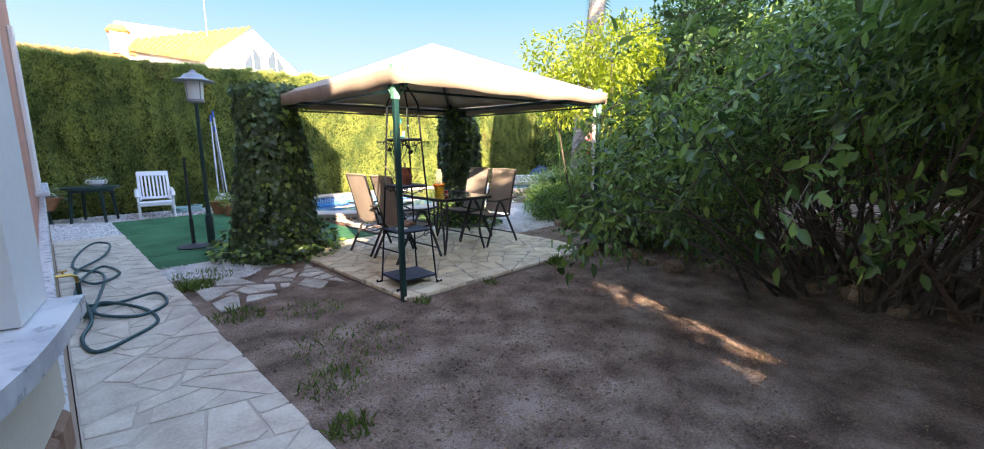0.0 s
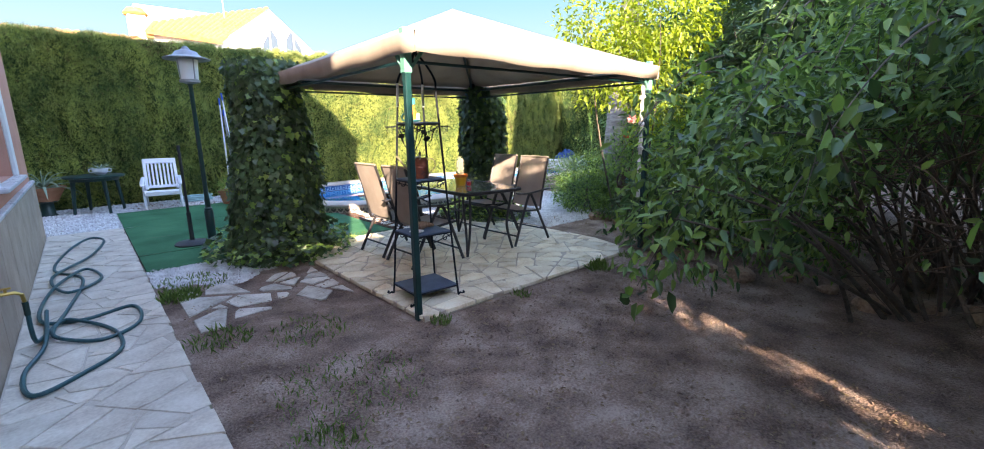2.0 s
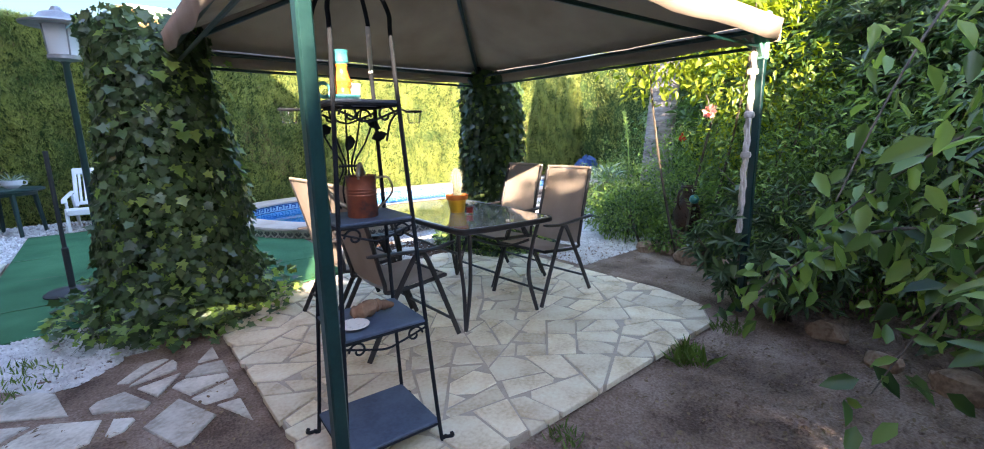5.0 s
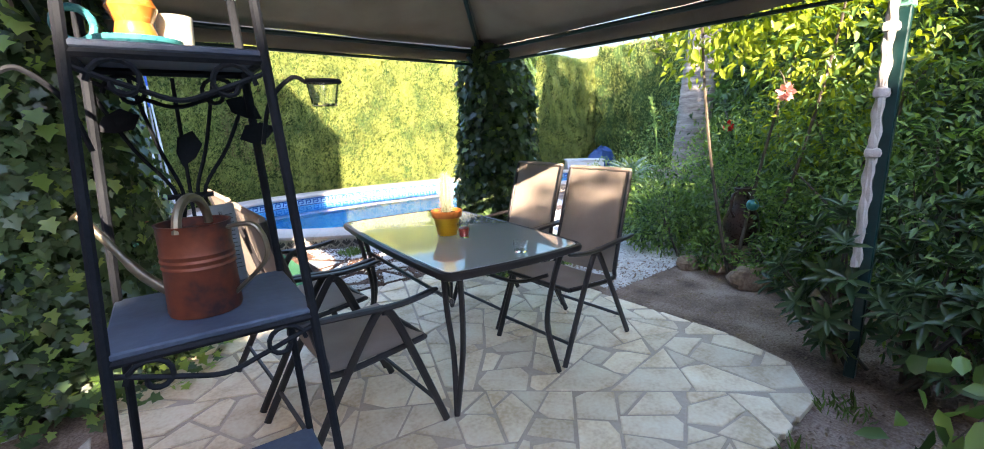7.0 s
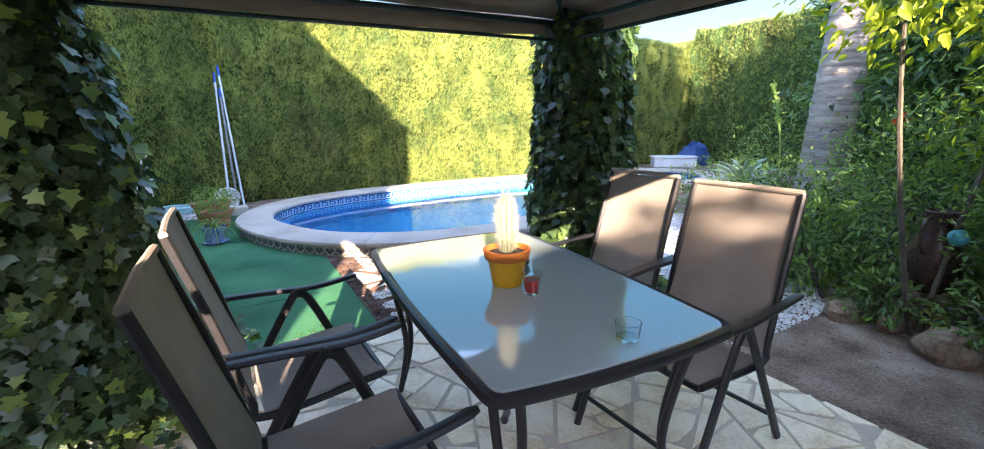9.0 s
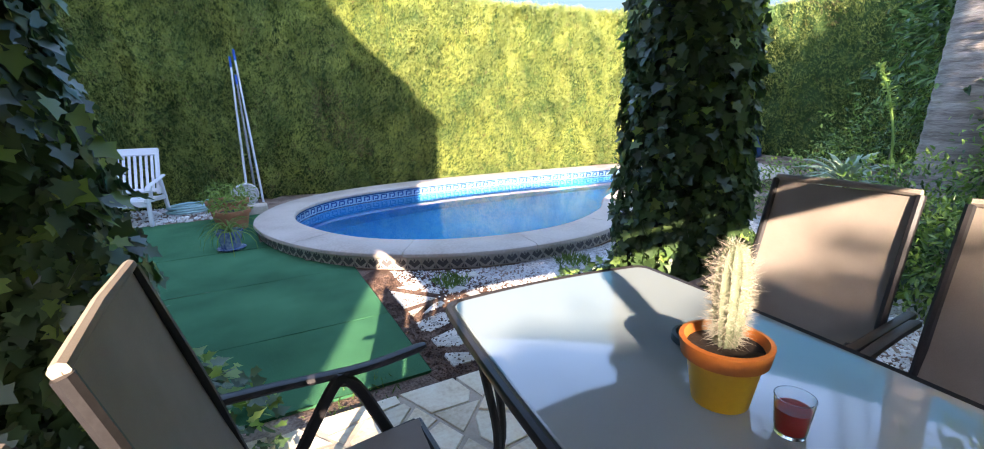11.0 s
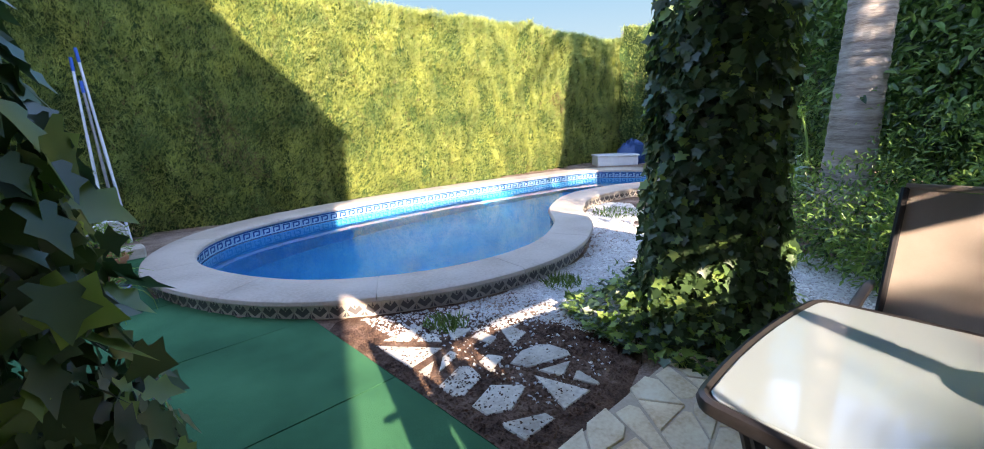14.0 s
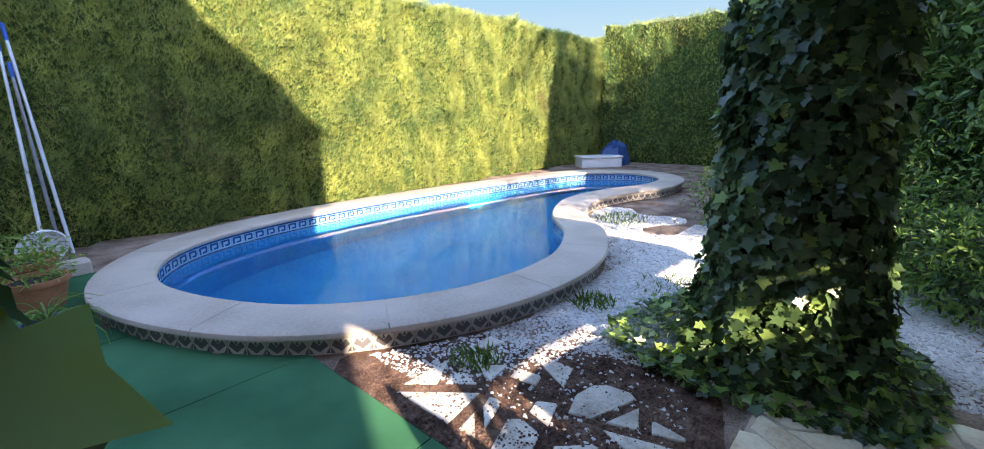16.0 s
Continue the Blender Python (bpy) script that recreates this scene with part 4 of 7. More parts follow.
# the hose, from the tap and in loose coils on the path
line = [(HX + 0.165, 5.1, 0.27), (HX + 0.17, 5.08, 0.10), (0.50, 5.3, 0.02), (0.62, 5.9, 0.014), (0.72, 6.9, 0.014), (0.50, 7.5, 0.014), (0.60, 8.5, 0.014), (0.80, 9.2, 0.014), (0.95, 8.9, 0.014), (0.80, 7.9, 0.03), (0.50, 7.1, 0.03), (0.62, 6.4, 0.03), (0.86, 6.8, 0.014), (0.74, 7.25, 0.03), (0.52, 6.6, 0.035), (0.47, 5.7, 0.03), (0.72, 5.55, 0.014), (1.02, 5.65, 0.014), (1.03, 5.2, 0.014), (0.80, 5.0, 0.014), (0.56, 5.25, 0.03), (0.62, 5.55, 0.04), (0.86, 5.2, 0.014), (0.90, 4.75, 0.014), (0.72, 4.5, 0.014), (0.50, 4.35, 0.014), (0.44, 4.7, 0.014), (0.52, 5.1, 0.035), (0.50, 5.9, 0.04)]
hose = thing("garden_hose", "dark green garden hose in loose coils on the path", "garden hose")
part("hose_tube", Geo().tube(spline(line, 7), 0.0135, 8), "hose", hose)

# ---- gazebo ----
POLES = [(2.655, 3.88), (5.63, 3.75), (2.68, 6.70), (5.56, 6.70)]
EX0, EX1, EY0, EY1, EZ = 2.60, 5.69, 3.67, 6.80, 2.03
AP = Vector((4.10, 5.22, 2.66))
gazebo = thing("gazebo", "green metal garden gazebo with a beige canvas canopy", "gazebo")
for i, (x, y) in enumerate(POLES):
    base = G if i == 0 else 0.0
    p = part("pole", Geo().box((x, y, (2.0 + base) / 2), (0.048, 0.048, 2.0 - base), bevel=0.006), "green_metal", gazebo)
    sx, sy = (1 if x < 4 else -1), (1 if y < 5 else -1)
    mt = "pale_green_metal" if i in (0, 1) else "green_metal"
    g = Geo()
    g.tube([(x, y, 1.78), (x + sx * 0.13, y, 1.93)], 0.022, 6, flat=0.6).tube([(x, y, 1.78), (x, y + sy * 0.13, 1.93)], 0.022, 6, flat=0.6)
    g.box((x, y, 1.93), (0.062, 0.062, 0.30), bevel=0.006)
    part("corner_bracket", g, mt, gazebo)
    part("hip_rafter", Geo().tube([(x, y, 1.99), tuple(AP - Vector((0, 0, 0.06)))], 0.017, 6), "green_metal", gazebo)
for a, b in ((0, 1), (1, 3), (3, 2), (2, 0)):
    part("eave_beam", Geo().tube([(*POLES[a], 1.97), (*POLES[b], 1.97)], 0.017, 6), "green_metal", gazebo)
    part("eave_beam", Geo().tube([(*POLES[a], 1.86), (*POLES[b], 1.86)], 0.012, 6), "green_metal", gazebo)
g = Geo()
cs = [(EX0, EY0), (EX1, EY0), (EX1, EY1), (EX0, EY1)]
NU, NV = 16, 10
for k in range(4):
    a, b = Vector((*cs[k], EZ)), Vector((*cs[(k + 1) % 4], EZ))
    v, f = [], []
    for j in range(NV + 1):
        t = j / NV
        for i in range(NU + 1):
            s = i / NU
            p = a.lerp(b, s).lerp(AP, t)
            sag = 0.05 * sin(pi * s) * (1 - t) * sin(pi * min(1, t * 1.2 + 0.08)) + 0.05 * (t * (1 - t))
            p.z -= sag + 0.010 * noise.noise((p.x * 3, p.y * 3, 0)) * (1 - t)
            v.append(p)
    for j in range(NV):
        for i in range(NU):
            q = j * (NU + 1) + i
            f.append((q, q + 1, q + NU + 2, q + NU + 1))
    # the hanging edge
    o = len(v)
    for d in (0, 0.06, 0.13):
        for i in range(NU + 1):
            s = i / NU
            p = a.lerp(b, s)
            outw = Vector((b.y - a.y, a.x - b.x, 0)).normalized()
            p += outw * (0.010 + 0.012 * sin(s * 31 + k) * d / 0.13 - 0.02 * d / 0.13)
            p.z -= d + 0.02 * (1 - abs(2 * s - 1)) + (0.008 * sin(s * 23 + k) if d > 0.1 else 0)
            v.append(p)
    for j in range(2):
        for i in range(NU):
            q = o + j * (NU + 1) + i
            f.append((q + NU + 1, q + NU + 2, q + 1, q))
    g.add(v, f)
canopy = part("canopy", g, "canvas", gazebo, "beige canvas canopy with a stitched hanging edge")
sol = canopy.modifiers.new("cloth", "SOLIDIFY")
sol.thickness = 0.004
# macrame hanging on one pole
mac = thing("macrame_hanging", "off-white macrame cord hanging down a gazebo pole", "macrame")
x, y = POLES[1][0] - 0.045, POLES[1][1] + 0.035
for s in range(3):
    pts = [(x + 0.010 * cos(s * 2.1 + z * 7), y + 0.010 * sin(s * 2.1 + z * 7), 1.92 - z) for z in np.linspace(0, 1.32, 60)]
    part("cord", Geo().tube(pts, [0.0125 + 0.005 * sin(i * 1.1 + s * 2) for i in range(60)], 6), "rope", mac)
for z in (1.15, 1.42, 1.7):
    part("knot", Geo().lathe([(0.0, -0.03), (0.030, -0.015), (0.034, 0.0), (0.03, 0.02), (0, 0.035)], 10, (x, y, z), 0.15), "rope", mac)

# ---- dining set under the canopy ----


def make_table(m):
    t = thing("garden_table", "rectangular garden table with textured glass top and dark frame", "table", m)
    hx, hy, r = 0.39, 0.67, 0.045
    ring = []
    # the four sides bow out a little between the rounded corners
    for cx, cy, a0 in ((hx - r, hy - r, 0), (-hx + r, hy - r, 90), (-hx + r, -hy + r, 180), (hx - r, -hy + r, 270)):
        ring += [(cx + r * cos(radians(a0 + 22.5 * k)), cy + r * sin(radians(a0 + 22.5 * k))) for k in range(5)]
        ex, ey = ring[-1]
        for k in range(1, 8):
            q = 2 * k / 8 - 1
            bow = 0.022 * (1 - q * q)
            if a0 in (0, 180):
                ring.append((-ex * q, ey + bow * (1 if ey > 0 else -1)))
            else:
                ring.append((ex + bow * (1 if ex > 0 else -1), -ey * q))
    part("frame_rim", Geo().tube([(x, y, 0.718) for x, y in ring], 0.016, 8, closed=True, flat=1.25), "frame_brown", t)
    inner = [(x * 0.97, y * 0.982) for x, y in ring]
    part("glass_top", Geo().prism(inner, 0.723, 0.736, 0.004), "table_glass", t, "milky rain-textured glass", smooth=False)
    for sx in (-1, 1):
        for sy in (-1, 1):
            for k in (0, 1):
                dx, dy = (0.05, 0.0) if k else (0.0, 0.05)
                pts = [(sx * (hx - 0.04 - dx), sy * (hy - 0.05 - dy), 0.71), (sx * (hx - 0.07 - dx), sy * (hy - 0.09 - dy), 0.52), (sx * (hx - 0.10 - dx * 0.6), sy * (hy - 0.12 - dy * 0.6), 0.28), (sx * (hx - 0.07), sy * (hy - 0.09), 0.012)]
                part("leg", Geo().tube(spline(pts, 5), 0.014, 8), "frame_brown", t)
    for sx in (-1, 1):
        part("stretcher", Geo().tube(spline([(sx * 0.29, -0.52, 0.55), (sx * 0.20, -0.3, 0.48), (sx * 0.20, 0.3, 0.48), (sx * 0.29, 0.52, 0.55)], 6), 0.011, 6), "frame_brown", t)
    return t


make_table(pose(4.262, 5.375, 0, 0, 0, -4.6))


def make_chair(m):
    """A folding chair, facing local +x."""
    c = thing("folding_chair", "dark-framed folding garden chair with taupe sling fabric", "chair", m, "chairs round the table")
    for s in (-1, 1):
        y = s * 0.27
        part("front_leg", Geo().tube(spline([(0.32, y, 0.012), (0.17, y, 0.40), (0.09, y, 0.585), (0.05, y, 0.615)], 5), 0.0135, 8, flat=1.3), "frame_brown", c)
        part("rear_leg", Geo().tube(spline([(-0.32, y * 0.93, 0.012), (-0.14, y * 0.93, 0.34), (0.02, y * 0.96, 0.60), (0.06, y, 0.618)], 5), 0.0135, 8, flat=1.3), "frame_brown", c)
        part("armrest", Geo().tube(spline([(-0.30, y * 1.02, 0.655), (-0.12, y * 1.04, 0.645), (0.12, y * 1.04, 0.63), (0.30, y * 1.02, 0.65)], 5), [0.012] + [0.019] * 14 + [0.012], 8, flat=0.65), "frame_brown", c)
        part("back_post", Geo().tube(spline([(0.24, y * 0.88, 0.43), (-0.14, y * 0.88, 0.40), (-0.185, y * 0.86, 0.47), (-0.25, y * 0.85, 0.74), (-0.33, y * 0.84, 1.03)], 6), 0.0135, 8), "frame_brown", c)
    part("cross_bar", Geo().tube([(0.27, -0.26, 0.13), (0.27, 0.26, 0.13)], 0.010, 6), "frame_brown", c)
    part("cross_bar", Geo().tube([(-0.25, -0.245, 0.14), (-0.25, 0.245, 0.14)], 0.010, 6), "frame_brown", c)
    part("cross_bar", Geo().tube([(0.25, -0.24, 0.43), (0.25, 0.24, 0.43)], 0.012, 6), "frame_brown", c)

    def sling(line, width, hollow):
        g, k = Geo(), 9
        n = len(line)
        v = []
        for x, z in line:
            for j in range(k):
                q = -1 + 2 * j / (k - 1)
                d = hollow * (1 - q * q)
                v.append((x - d * 0.4, q * width / 2, z - d))
        lo = [(x, y, z - 0.006) for x, y, z in v]
        f = [(i * k + j, i * k + j + 1, (i + 1) * k + j + 1, (i + 1) * k + j) for i in range(n - 1) for j in range(k - 1)]
        f2 = [tuple(n * k + q for q in reversed(r)) for r in f]
        g.add(v + lo, f + f2)
        return g

    part("seat", sling([(0.25 - 0.40 * i / 8, 0.445 - 0.028 * i / 8) for i in range(9)], 0.47, 0.018), "mesh_fabric", c)
    part("backrest", sling([(-0.165 - 0.165 * i / 9 - 0.005 * sin(pi * i / 9), 0.44 + 0.595 * i / 9) for i in range(10)], 0.455, 0.012), "mesh_fabric", c)
    part("top_rail", Geo().tube([(-0.332, -0.226, 1.036), (-0.337, 0, 1.039), (-0.332, 0.226, 1.036)], 0.012, 8), "mesh_fabric", c)
    return c


chair = make_chair(pose(3.53, 5.11, 0))
copy_thing(chair, pose(3.53, 5.72, 0, 0, 0, 1))
copy_thing(chair, pose(4.90, 5.06, 0, 0, 0, 182))
copy_thing(chair, pose(4.95, 5.66, 0, 0, 0, 179))

TT = 0.737      # table top
pot = thing("cactus_pot", "columnar spiny cactus in a yellow and orange pot", "potted plant", pose(4.225, 5.33, TT))
part("pot_body", Geo().lathe([(0.0, 0.0), (0.052, 0.0), (0.068, 0.10), (0.070, 0.105)], 28), "yellow_pot", pot, "yellow painted pot")
part("pot_rim", Geo().lathe([(0.066, 0.10), (0.078, 0.10), (0.083, 0.135), (0.074, 0.137), (0.068, 0.118), (0.0, 0.117)], 28), "orange_pot", pot, "orange clay rim")
part("soil", Geo().lathe([(0.068, 0.118), (0.0, 0.124)], 20), "soil", pot)
prof = [(0.0, 0.115), (0.018, 0.12), (0.024, 0.17), (0.028, 0.24), (0.025, 0.295), (0.015, 0.325), (0.0, 0.335)]
g = Geo()
seg = 36
rows = [(q.x, q.z) for q in spline([(a, 0, b) for a, b in prof], 4)]
v = [(r * (1 + 0.13 * cos(24 * pi * k / seg)) * cos(2 * pi * k / seg), r * (1 + 0.13 * cos(24 * pi * k / seg)) * sin(2 * pi * k / seg), z) for r, z in rows for k in range(seg)]
nr = len(v) // seg
g.add(v, [(i * seg + k, i * seg + (k + 1) % seg, (i + 1) * seg + (k + 1) % seg, (i + 1) * seg + k) for i in range(nr - 1) for k in range(seg)])
part("cactus_stem", g, "cactus", pot, "ribbed pale green stem")
n = 700
a = (np.round(rng.uniform(0, 12, n)) / 12) * 2 * pi
zz = rng.uniform(0.13, 0.334, n)
rr = np.interp(zz, [0.12, 0.18, 0.245, 0.29, 0.326], [0.020, 0.026, 0.030, 0.027, 0.006])
P = np.c_[rr * np.cos(a), rr * np.sin(a), zz]
D = np.c_[np.cos(a), np.sin(a), 0.3 + (zz - 0.2) * 4] + rng.normal(0, 0.5, (n, 3))
tagged(part("spine_cover", scatter("spine_cover", (np.array([(0, 0.5, 0), (0, -0.5, 0), (1, 0, 0)]), [(0, 1, 2)]), P, D, rand_dir(n), rng.uniform(0.014, 0.034, n), np.full(n, 0.0015), "spine"), "spine", pot), kind="stuff")
own = np.random.default_rng(5)
n = 2000
a, zz = own.integers(0, 12, n) / 12 * 2 * pi + own.normal(0, 0.05, n), own.uniform(0.13, 0.326, n)
rr = np.interp(zz, [0.12, 0.18, 0.245, 0.29, 0.326], [0.020, 0.025, 0.029, 0.026, 0.006])
D = np.c_[np.cos(a), np.sin(a), 0.3 + (zz - 0.2) * 4] + own.normal(0, 0.6, (n, 3))
tagged(part("spine_down", scatter("spine_down", (np.array([(0, 0.5, 0), (0, -0.5, 0), (1, 0, 0)]), [(0, 1, 2)]), np.c_[rr * np.cos(a), rr * np.sin(a), zz], D, unit(own.normal(size=(n, 3))), own.uniform(0.010, 0.028, n), np.full(n, 0.0011), "spine"), "spine", pot), kind="stuff")
pot.scale = (1.05, 1.05, 1.0)

cup = thing("candle_glass", "small clear glass with red candle wax", "candle", pose(4.245, 5.20, TT))
part("glass", Geo().lathe([(0, 0.0), (0.026, 0.0), (0.034, 0.075), (0.032, 0.075), (0.025, 0.006), (0, 0.006)], 24), "glass", cup)
part("wax", Geo().lathe([(0, 0.0075), (0.0245, 0.0075), (0.0295, 0.052), (0, 0.05)], 24), "red_wax", cup)
ash = thing("ashtray", "round dark slate dish with star cut-outs", "ashtray", pose(4.37, 5.50, TT))
part("dish", Geo().lathe([(0, 0.0), (0.05, 0.0), (0.062, 0.012), (0.06, 0.028), (0.052, 0.03), (0.046, 0.016), (0, 0.014)], 28), "slate", ash)
g = Geo()
for k in range(4):
    a = k * pi / 2
    g.box((0.03 * cos(a), 0.03 * sin(a), 0.024), (0.03, 0.012, 0.012), Matrix.Rotation(a, 3, "Z").to_4x4(), 0.003)
part("star_divider", g, "slate", ash)
tumbler = thing("tumbler", "low clear glass tumbler on the table", "glass", pose(4.27, 4.78, TT))
part("tumbler_glass", Geo().lathe([(0, 0.0), (0.03, 0.0), (0.036, 0.05), (0.034, 0.05), (0.028, 0.008), (0, 0.008)], 24), "glass", tumbler)

# ---- wrought-iron plant stand ----
stand = thing("plant_stand", "tall tapering black wrought-iron plant stand with four shelves", "plant stand", pose(2.952, 4.225, 0, 0, 0, -4))


def half(z):
    """Half-widths of the stand at a height."""
    return 0.205 - 0.055 * z, 0.19 - 0.05 * z


for sx in (-1, 1):
    for sy in (-1, 1):
        a, b = half(0), half(1.62)
        pts = [(sx * (a[0] + 0.045), sy * (a[1] + 0.02), 0.025), (sx * (a[0] + 0.05), sy * (a[1] + 0.02), 0.008), (sx * (a[0] + 0.02), sy * (a[1] + 0.008), 0.012), (sx * a[0], sy * a[1], 0.06), (sx * half(0.8)[0], sy * half(0.8)[1], 0.8), (sx * b[0], sy * b[1], 1.62), (sx * b[0] * 0.95, sy * b[1] * 0.9, 1.78), (sx * 0.05, sy * 0.04, 1.92), (0, 0, 1.99)]
        part("post", Geo().tube(spline(pts, 6), 0.0085, 8), "wrought", stand)
for sx, sy in ((1, 1), (-1, 1)):
    b = half(1.62)
    part("post_sleeve", Geo().tube([(sx * b[0] * 1.01, sy * b[1] * 1.01, 1.58), (sx * b[0], sy * b[1], 1.62), (sx * b[0] * 0.96, sy * b[1] * 0.92, 1.76)], 0.0105, 8), "white_plastic", stand, "worn white plastic sleeve")
part("finial", Geo().lathe([(0, 1.97), (0.016, 1.985), (0.02, 2.005), (0.008, 2.03), (0.0, 2.07)], 12), "wrought", stand)
for z in (0.09, 0.56, 1.0, 1.45):
    a, b = half(z)
    part("shelf", Geo().box((0, 0, z), (2 * a + 0.01, 2 * b + 0.01, 0.012), bevel=0.003), "shelf_board", stand, "blue-grey board shelf")
    ring = [(-a, -b), (a, -b), (a, b), (-a, b)]
    g = Geo()
    for i in range(4):
        g.tube([(*ring[i], z - 0.012), (*ring[(i + 1) % 4], z - 0.012)], 0.007, 6)
    part("shelf_frame", g, "wrought", stand)
    if z > 0.3:
        for sy in (-1, 1):
            for sx in (-1, 1):
                c = (sx * (a - 0.055), sy * b, z - 0.05)
                sp = [(c[0] + sx * (0.038 - 0.0020 * k) * cos(k * 0.45), c[1], c[2] + (0.038 - 0.0020 * k) * sin(k * 0.45)) for k in range(15)]
                part("scroll", Geo().tube(sp, 0.0045, 6), "wrought", stand)
            part("swag", Geo().tube(spline([(-a, sy * b, z - 0.03), (-a * 0.4, sy * b, z - 0.06), (0, sy * b, z - 0.075), (a * 0.4, sy * b, z - 0.06), (a, sy * b, z - 0.03)], 6), 0.0045, 6), "wrought", stand)
# fan of bent rods on the back and the side faces
for k in range(-2, 3):
    part("fan_rod", Geo().tube(spline([(k * 0.022, 0.135, 1.02), (k * 0.030, 0.135, 1.10), (k * 0.012, 0.132, 1.20), (k * 0.040, 0.128, 1.30), (k * 0.068, 0.125, 1.43)], 6), 0.004, 6), "wrought", stand)
for k, (lx, ly, lz, an) in enumerate(((-0.06, 0.13, 1.36, 200), (0.085, 0.125, 1.39, 330), (0.02, 0.13, 1.33, 250), (0.10, 0.11, 1.31, 20))):
    me = scatter("iron_leaf", LEAF, [(lx, ly, lz)], [(cos(radians(an)), -0.2, sin(radians(an)))], [(0.1, -1.0, 0.3)], [0.075], [0.06], "wrought")
    part("iron_leaf", me, "wrought", stand)
part("fan_band", Geo().tube([(-0.04, 0.132, 1.2), (0.04, 0.132, 1.2)], 0.006, 6), "wrought", stand)
for sx in (-1, 1):
    a, b = half(1.38)
    arm = part("candle_arm", Geo().tube(spline([(sx * a, 0.02, 1.30), (sx * (a + 0.02), 0.015, 1.38), (sx * (a + 0.06), 0.0, 1.425), (sx * (a + 0.085), 0.0, 1.42)], 6) + arc((sx * (a + 0.12), 0, 1.42), 0.033, 180 if sx > 0 else 0, 540 if sx > 0 else 360, 16, "xy"), 0.0045, 6), "wrought", stand)
    part("glass_cup", Geo().lathe([(0, 0), (0.024, 0.0), (0.033, 0.058), (0.031, 0.058), (0.022, 0.005), (0, 0.005)], 20, (sx * (a + 0.12), 0, 1.372)), "glass", arm)

can = thing("watering_can", "rust-red copper watering can with dull metal handle and spout", "watering can", pose(2.942, 4.205, 1.007, 0, 0, 146))
part("can_body", Geo().lathe([(0, 0), (0.066, 0.0), (0.068, 0.006), (0.0655, 0.09), (0.068, 0.095), (0.0655, 0.10), (0.068, 0.108), (0.0655, 0.113), (0.068, 0.121), (0.0655, 0.126), (0.066, 0.172), (0.069, 0.178), (0.064, 0.178), (0.062, 0.16), (0, 0.155)], 32), "copper", can)
can.scale = (0.88, 0.88, 0.92)
part("hoop_handle", Geo().tube(arc((0, 0, 0.165), 0.060, 0, 180, 14, "yz"), 0.009, 8), "old_brass", can)
part("back_handle", Geo().tube(spline([(-0.062, 0, 0.165), (-0.12, 0, 0.165), (-0.135, 0, 0.10), (-0.064, 0, 0.03)], 7), 0.008, 8, flat=0.6), "old_brass", can)
part("spout", Geo().tube(spline([(0.062, 0, 0.035), (0.12, 0, 0.08), (0.19, 0, 0.17), (0.215, 0, 0.20)], 6), [0.011] * 8 + [0.008] * 10 + [0.016], 10), "old_brass", can)

cera = thing("ceramic_candlestick", "teal and orange glazed ceramic candlestick with saucer handle", "candlestick", pose(2.91, 4.235, 1.457))
cera.scale = (0.86, 0.86, 0.92)
part("saucer", Geo().lathe([(0, 0), (0.055, 0.0), (0.075, 0.014), (0.076, 0.022), (0.068, 0.02), (0, 0.01)], 28), "teal", cera)
part("stem", Geo().lathe([(0.03, 0.012), (0.036, 0.03), (0.030, 0.05), (0.042, 0.075), (0.030, 0.10), (0.022, 0.13), (0.028, 0.145)], 24), "orange_glaze", cera, "orange glazed stem")
part("socket", Geo().lathe([(0.024, 0.145), (0.032, 0.155), (0.03, 0.19), (0.034, 0.20), (0.02, 0.2), (0.018, 0.17), (0, 0.17)], 24), "teal", cera)
part("ring_handle", Geo().tube(arc((-0.088, 0, 0.04), 0.028, 0, 360, 16, "xz"), 0.007, 8), "teal", cera)
tin = thing("small_tin", "small cream tin cup beside the candlestick", "cup", pose(2.97, 4.275, 1.457))
part("tin_body", Geo().lathe([(0, 0), (0.026, 0), (0.030, 0.07), (0.027, 0.07), (0.024, 0.004), (0, 0.004)], 20), "cream_glaze", tin)
thermo = thing("thermometer", "flat pale thermometer with dark scale marks leaning on the stand", "thermometer", pose(3.015, 4.335, 1.007, -7, 0, 12))
part("plate", Geo().box((0, 0, 0.085), (0.05, 0.006, 0.17), bevel=0.002), "grey_metal", thermo)
g = Geo()
for i in range(14):
    g.box((0.010, -0.0042, 0.03 + i * 0.009), (0.014 if i % 5 else 0.022, 0.0012, 0.0016))
tagged(part("scale_marks", g, "slate", thermo, smooth=False), kind="stuff")
part("glass_tube", Geo().tube([(-0.006, -0.005, 0.025), (-0.006, -0.005, 0.155)], 0.0028, 8), "glass", thermo)
saucer = thing("white_saucer", "small white saucer on the lower shelf", "saucer", pose(2.855, 4.17, 0.567))
part("saucer_dish", Geo().lathe([(0, 0), (0.03, 0), (0.06, 0.012), (0.058, 0.015), (0.028, 0.005), (0, 0.005)], 24), "cream_glaze", saucer)
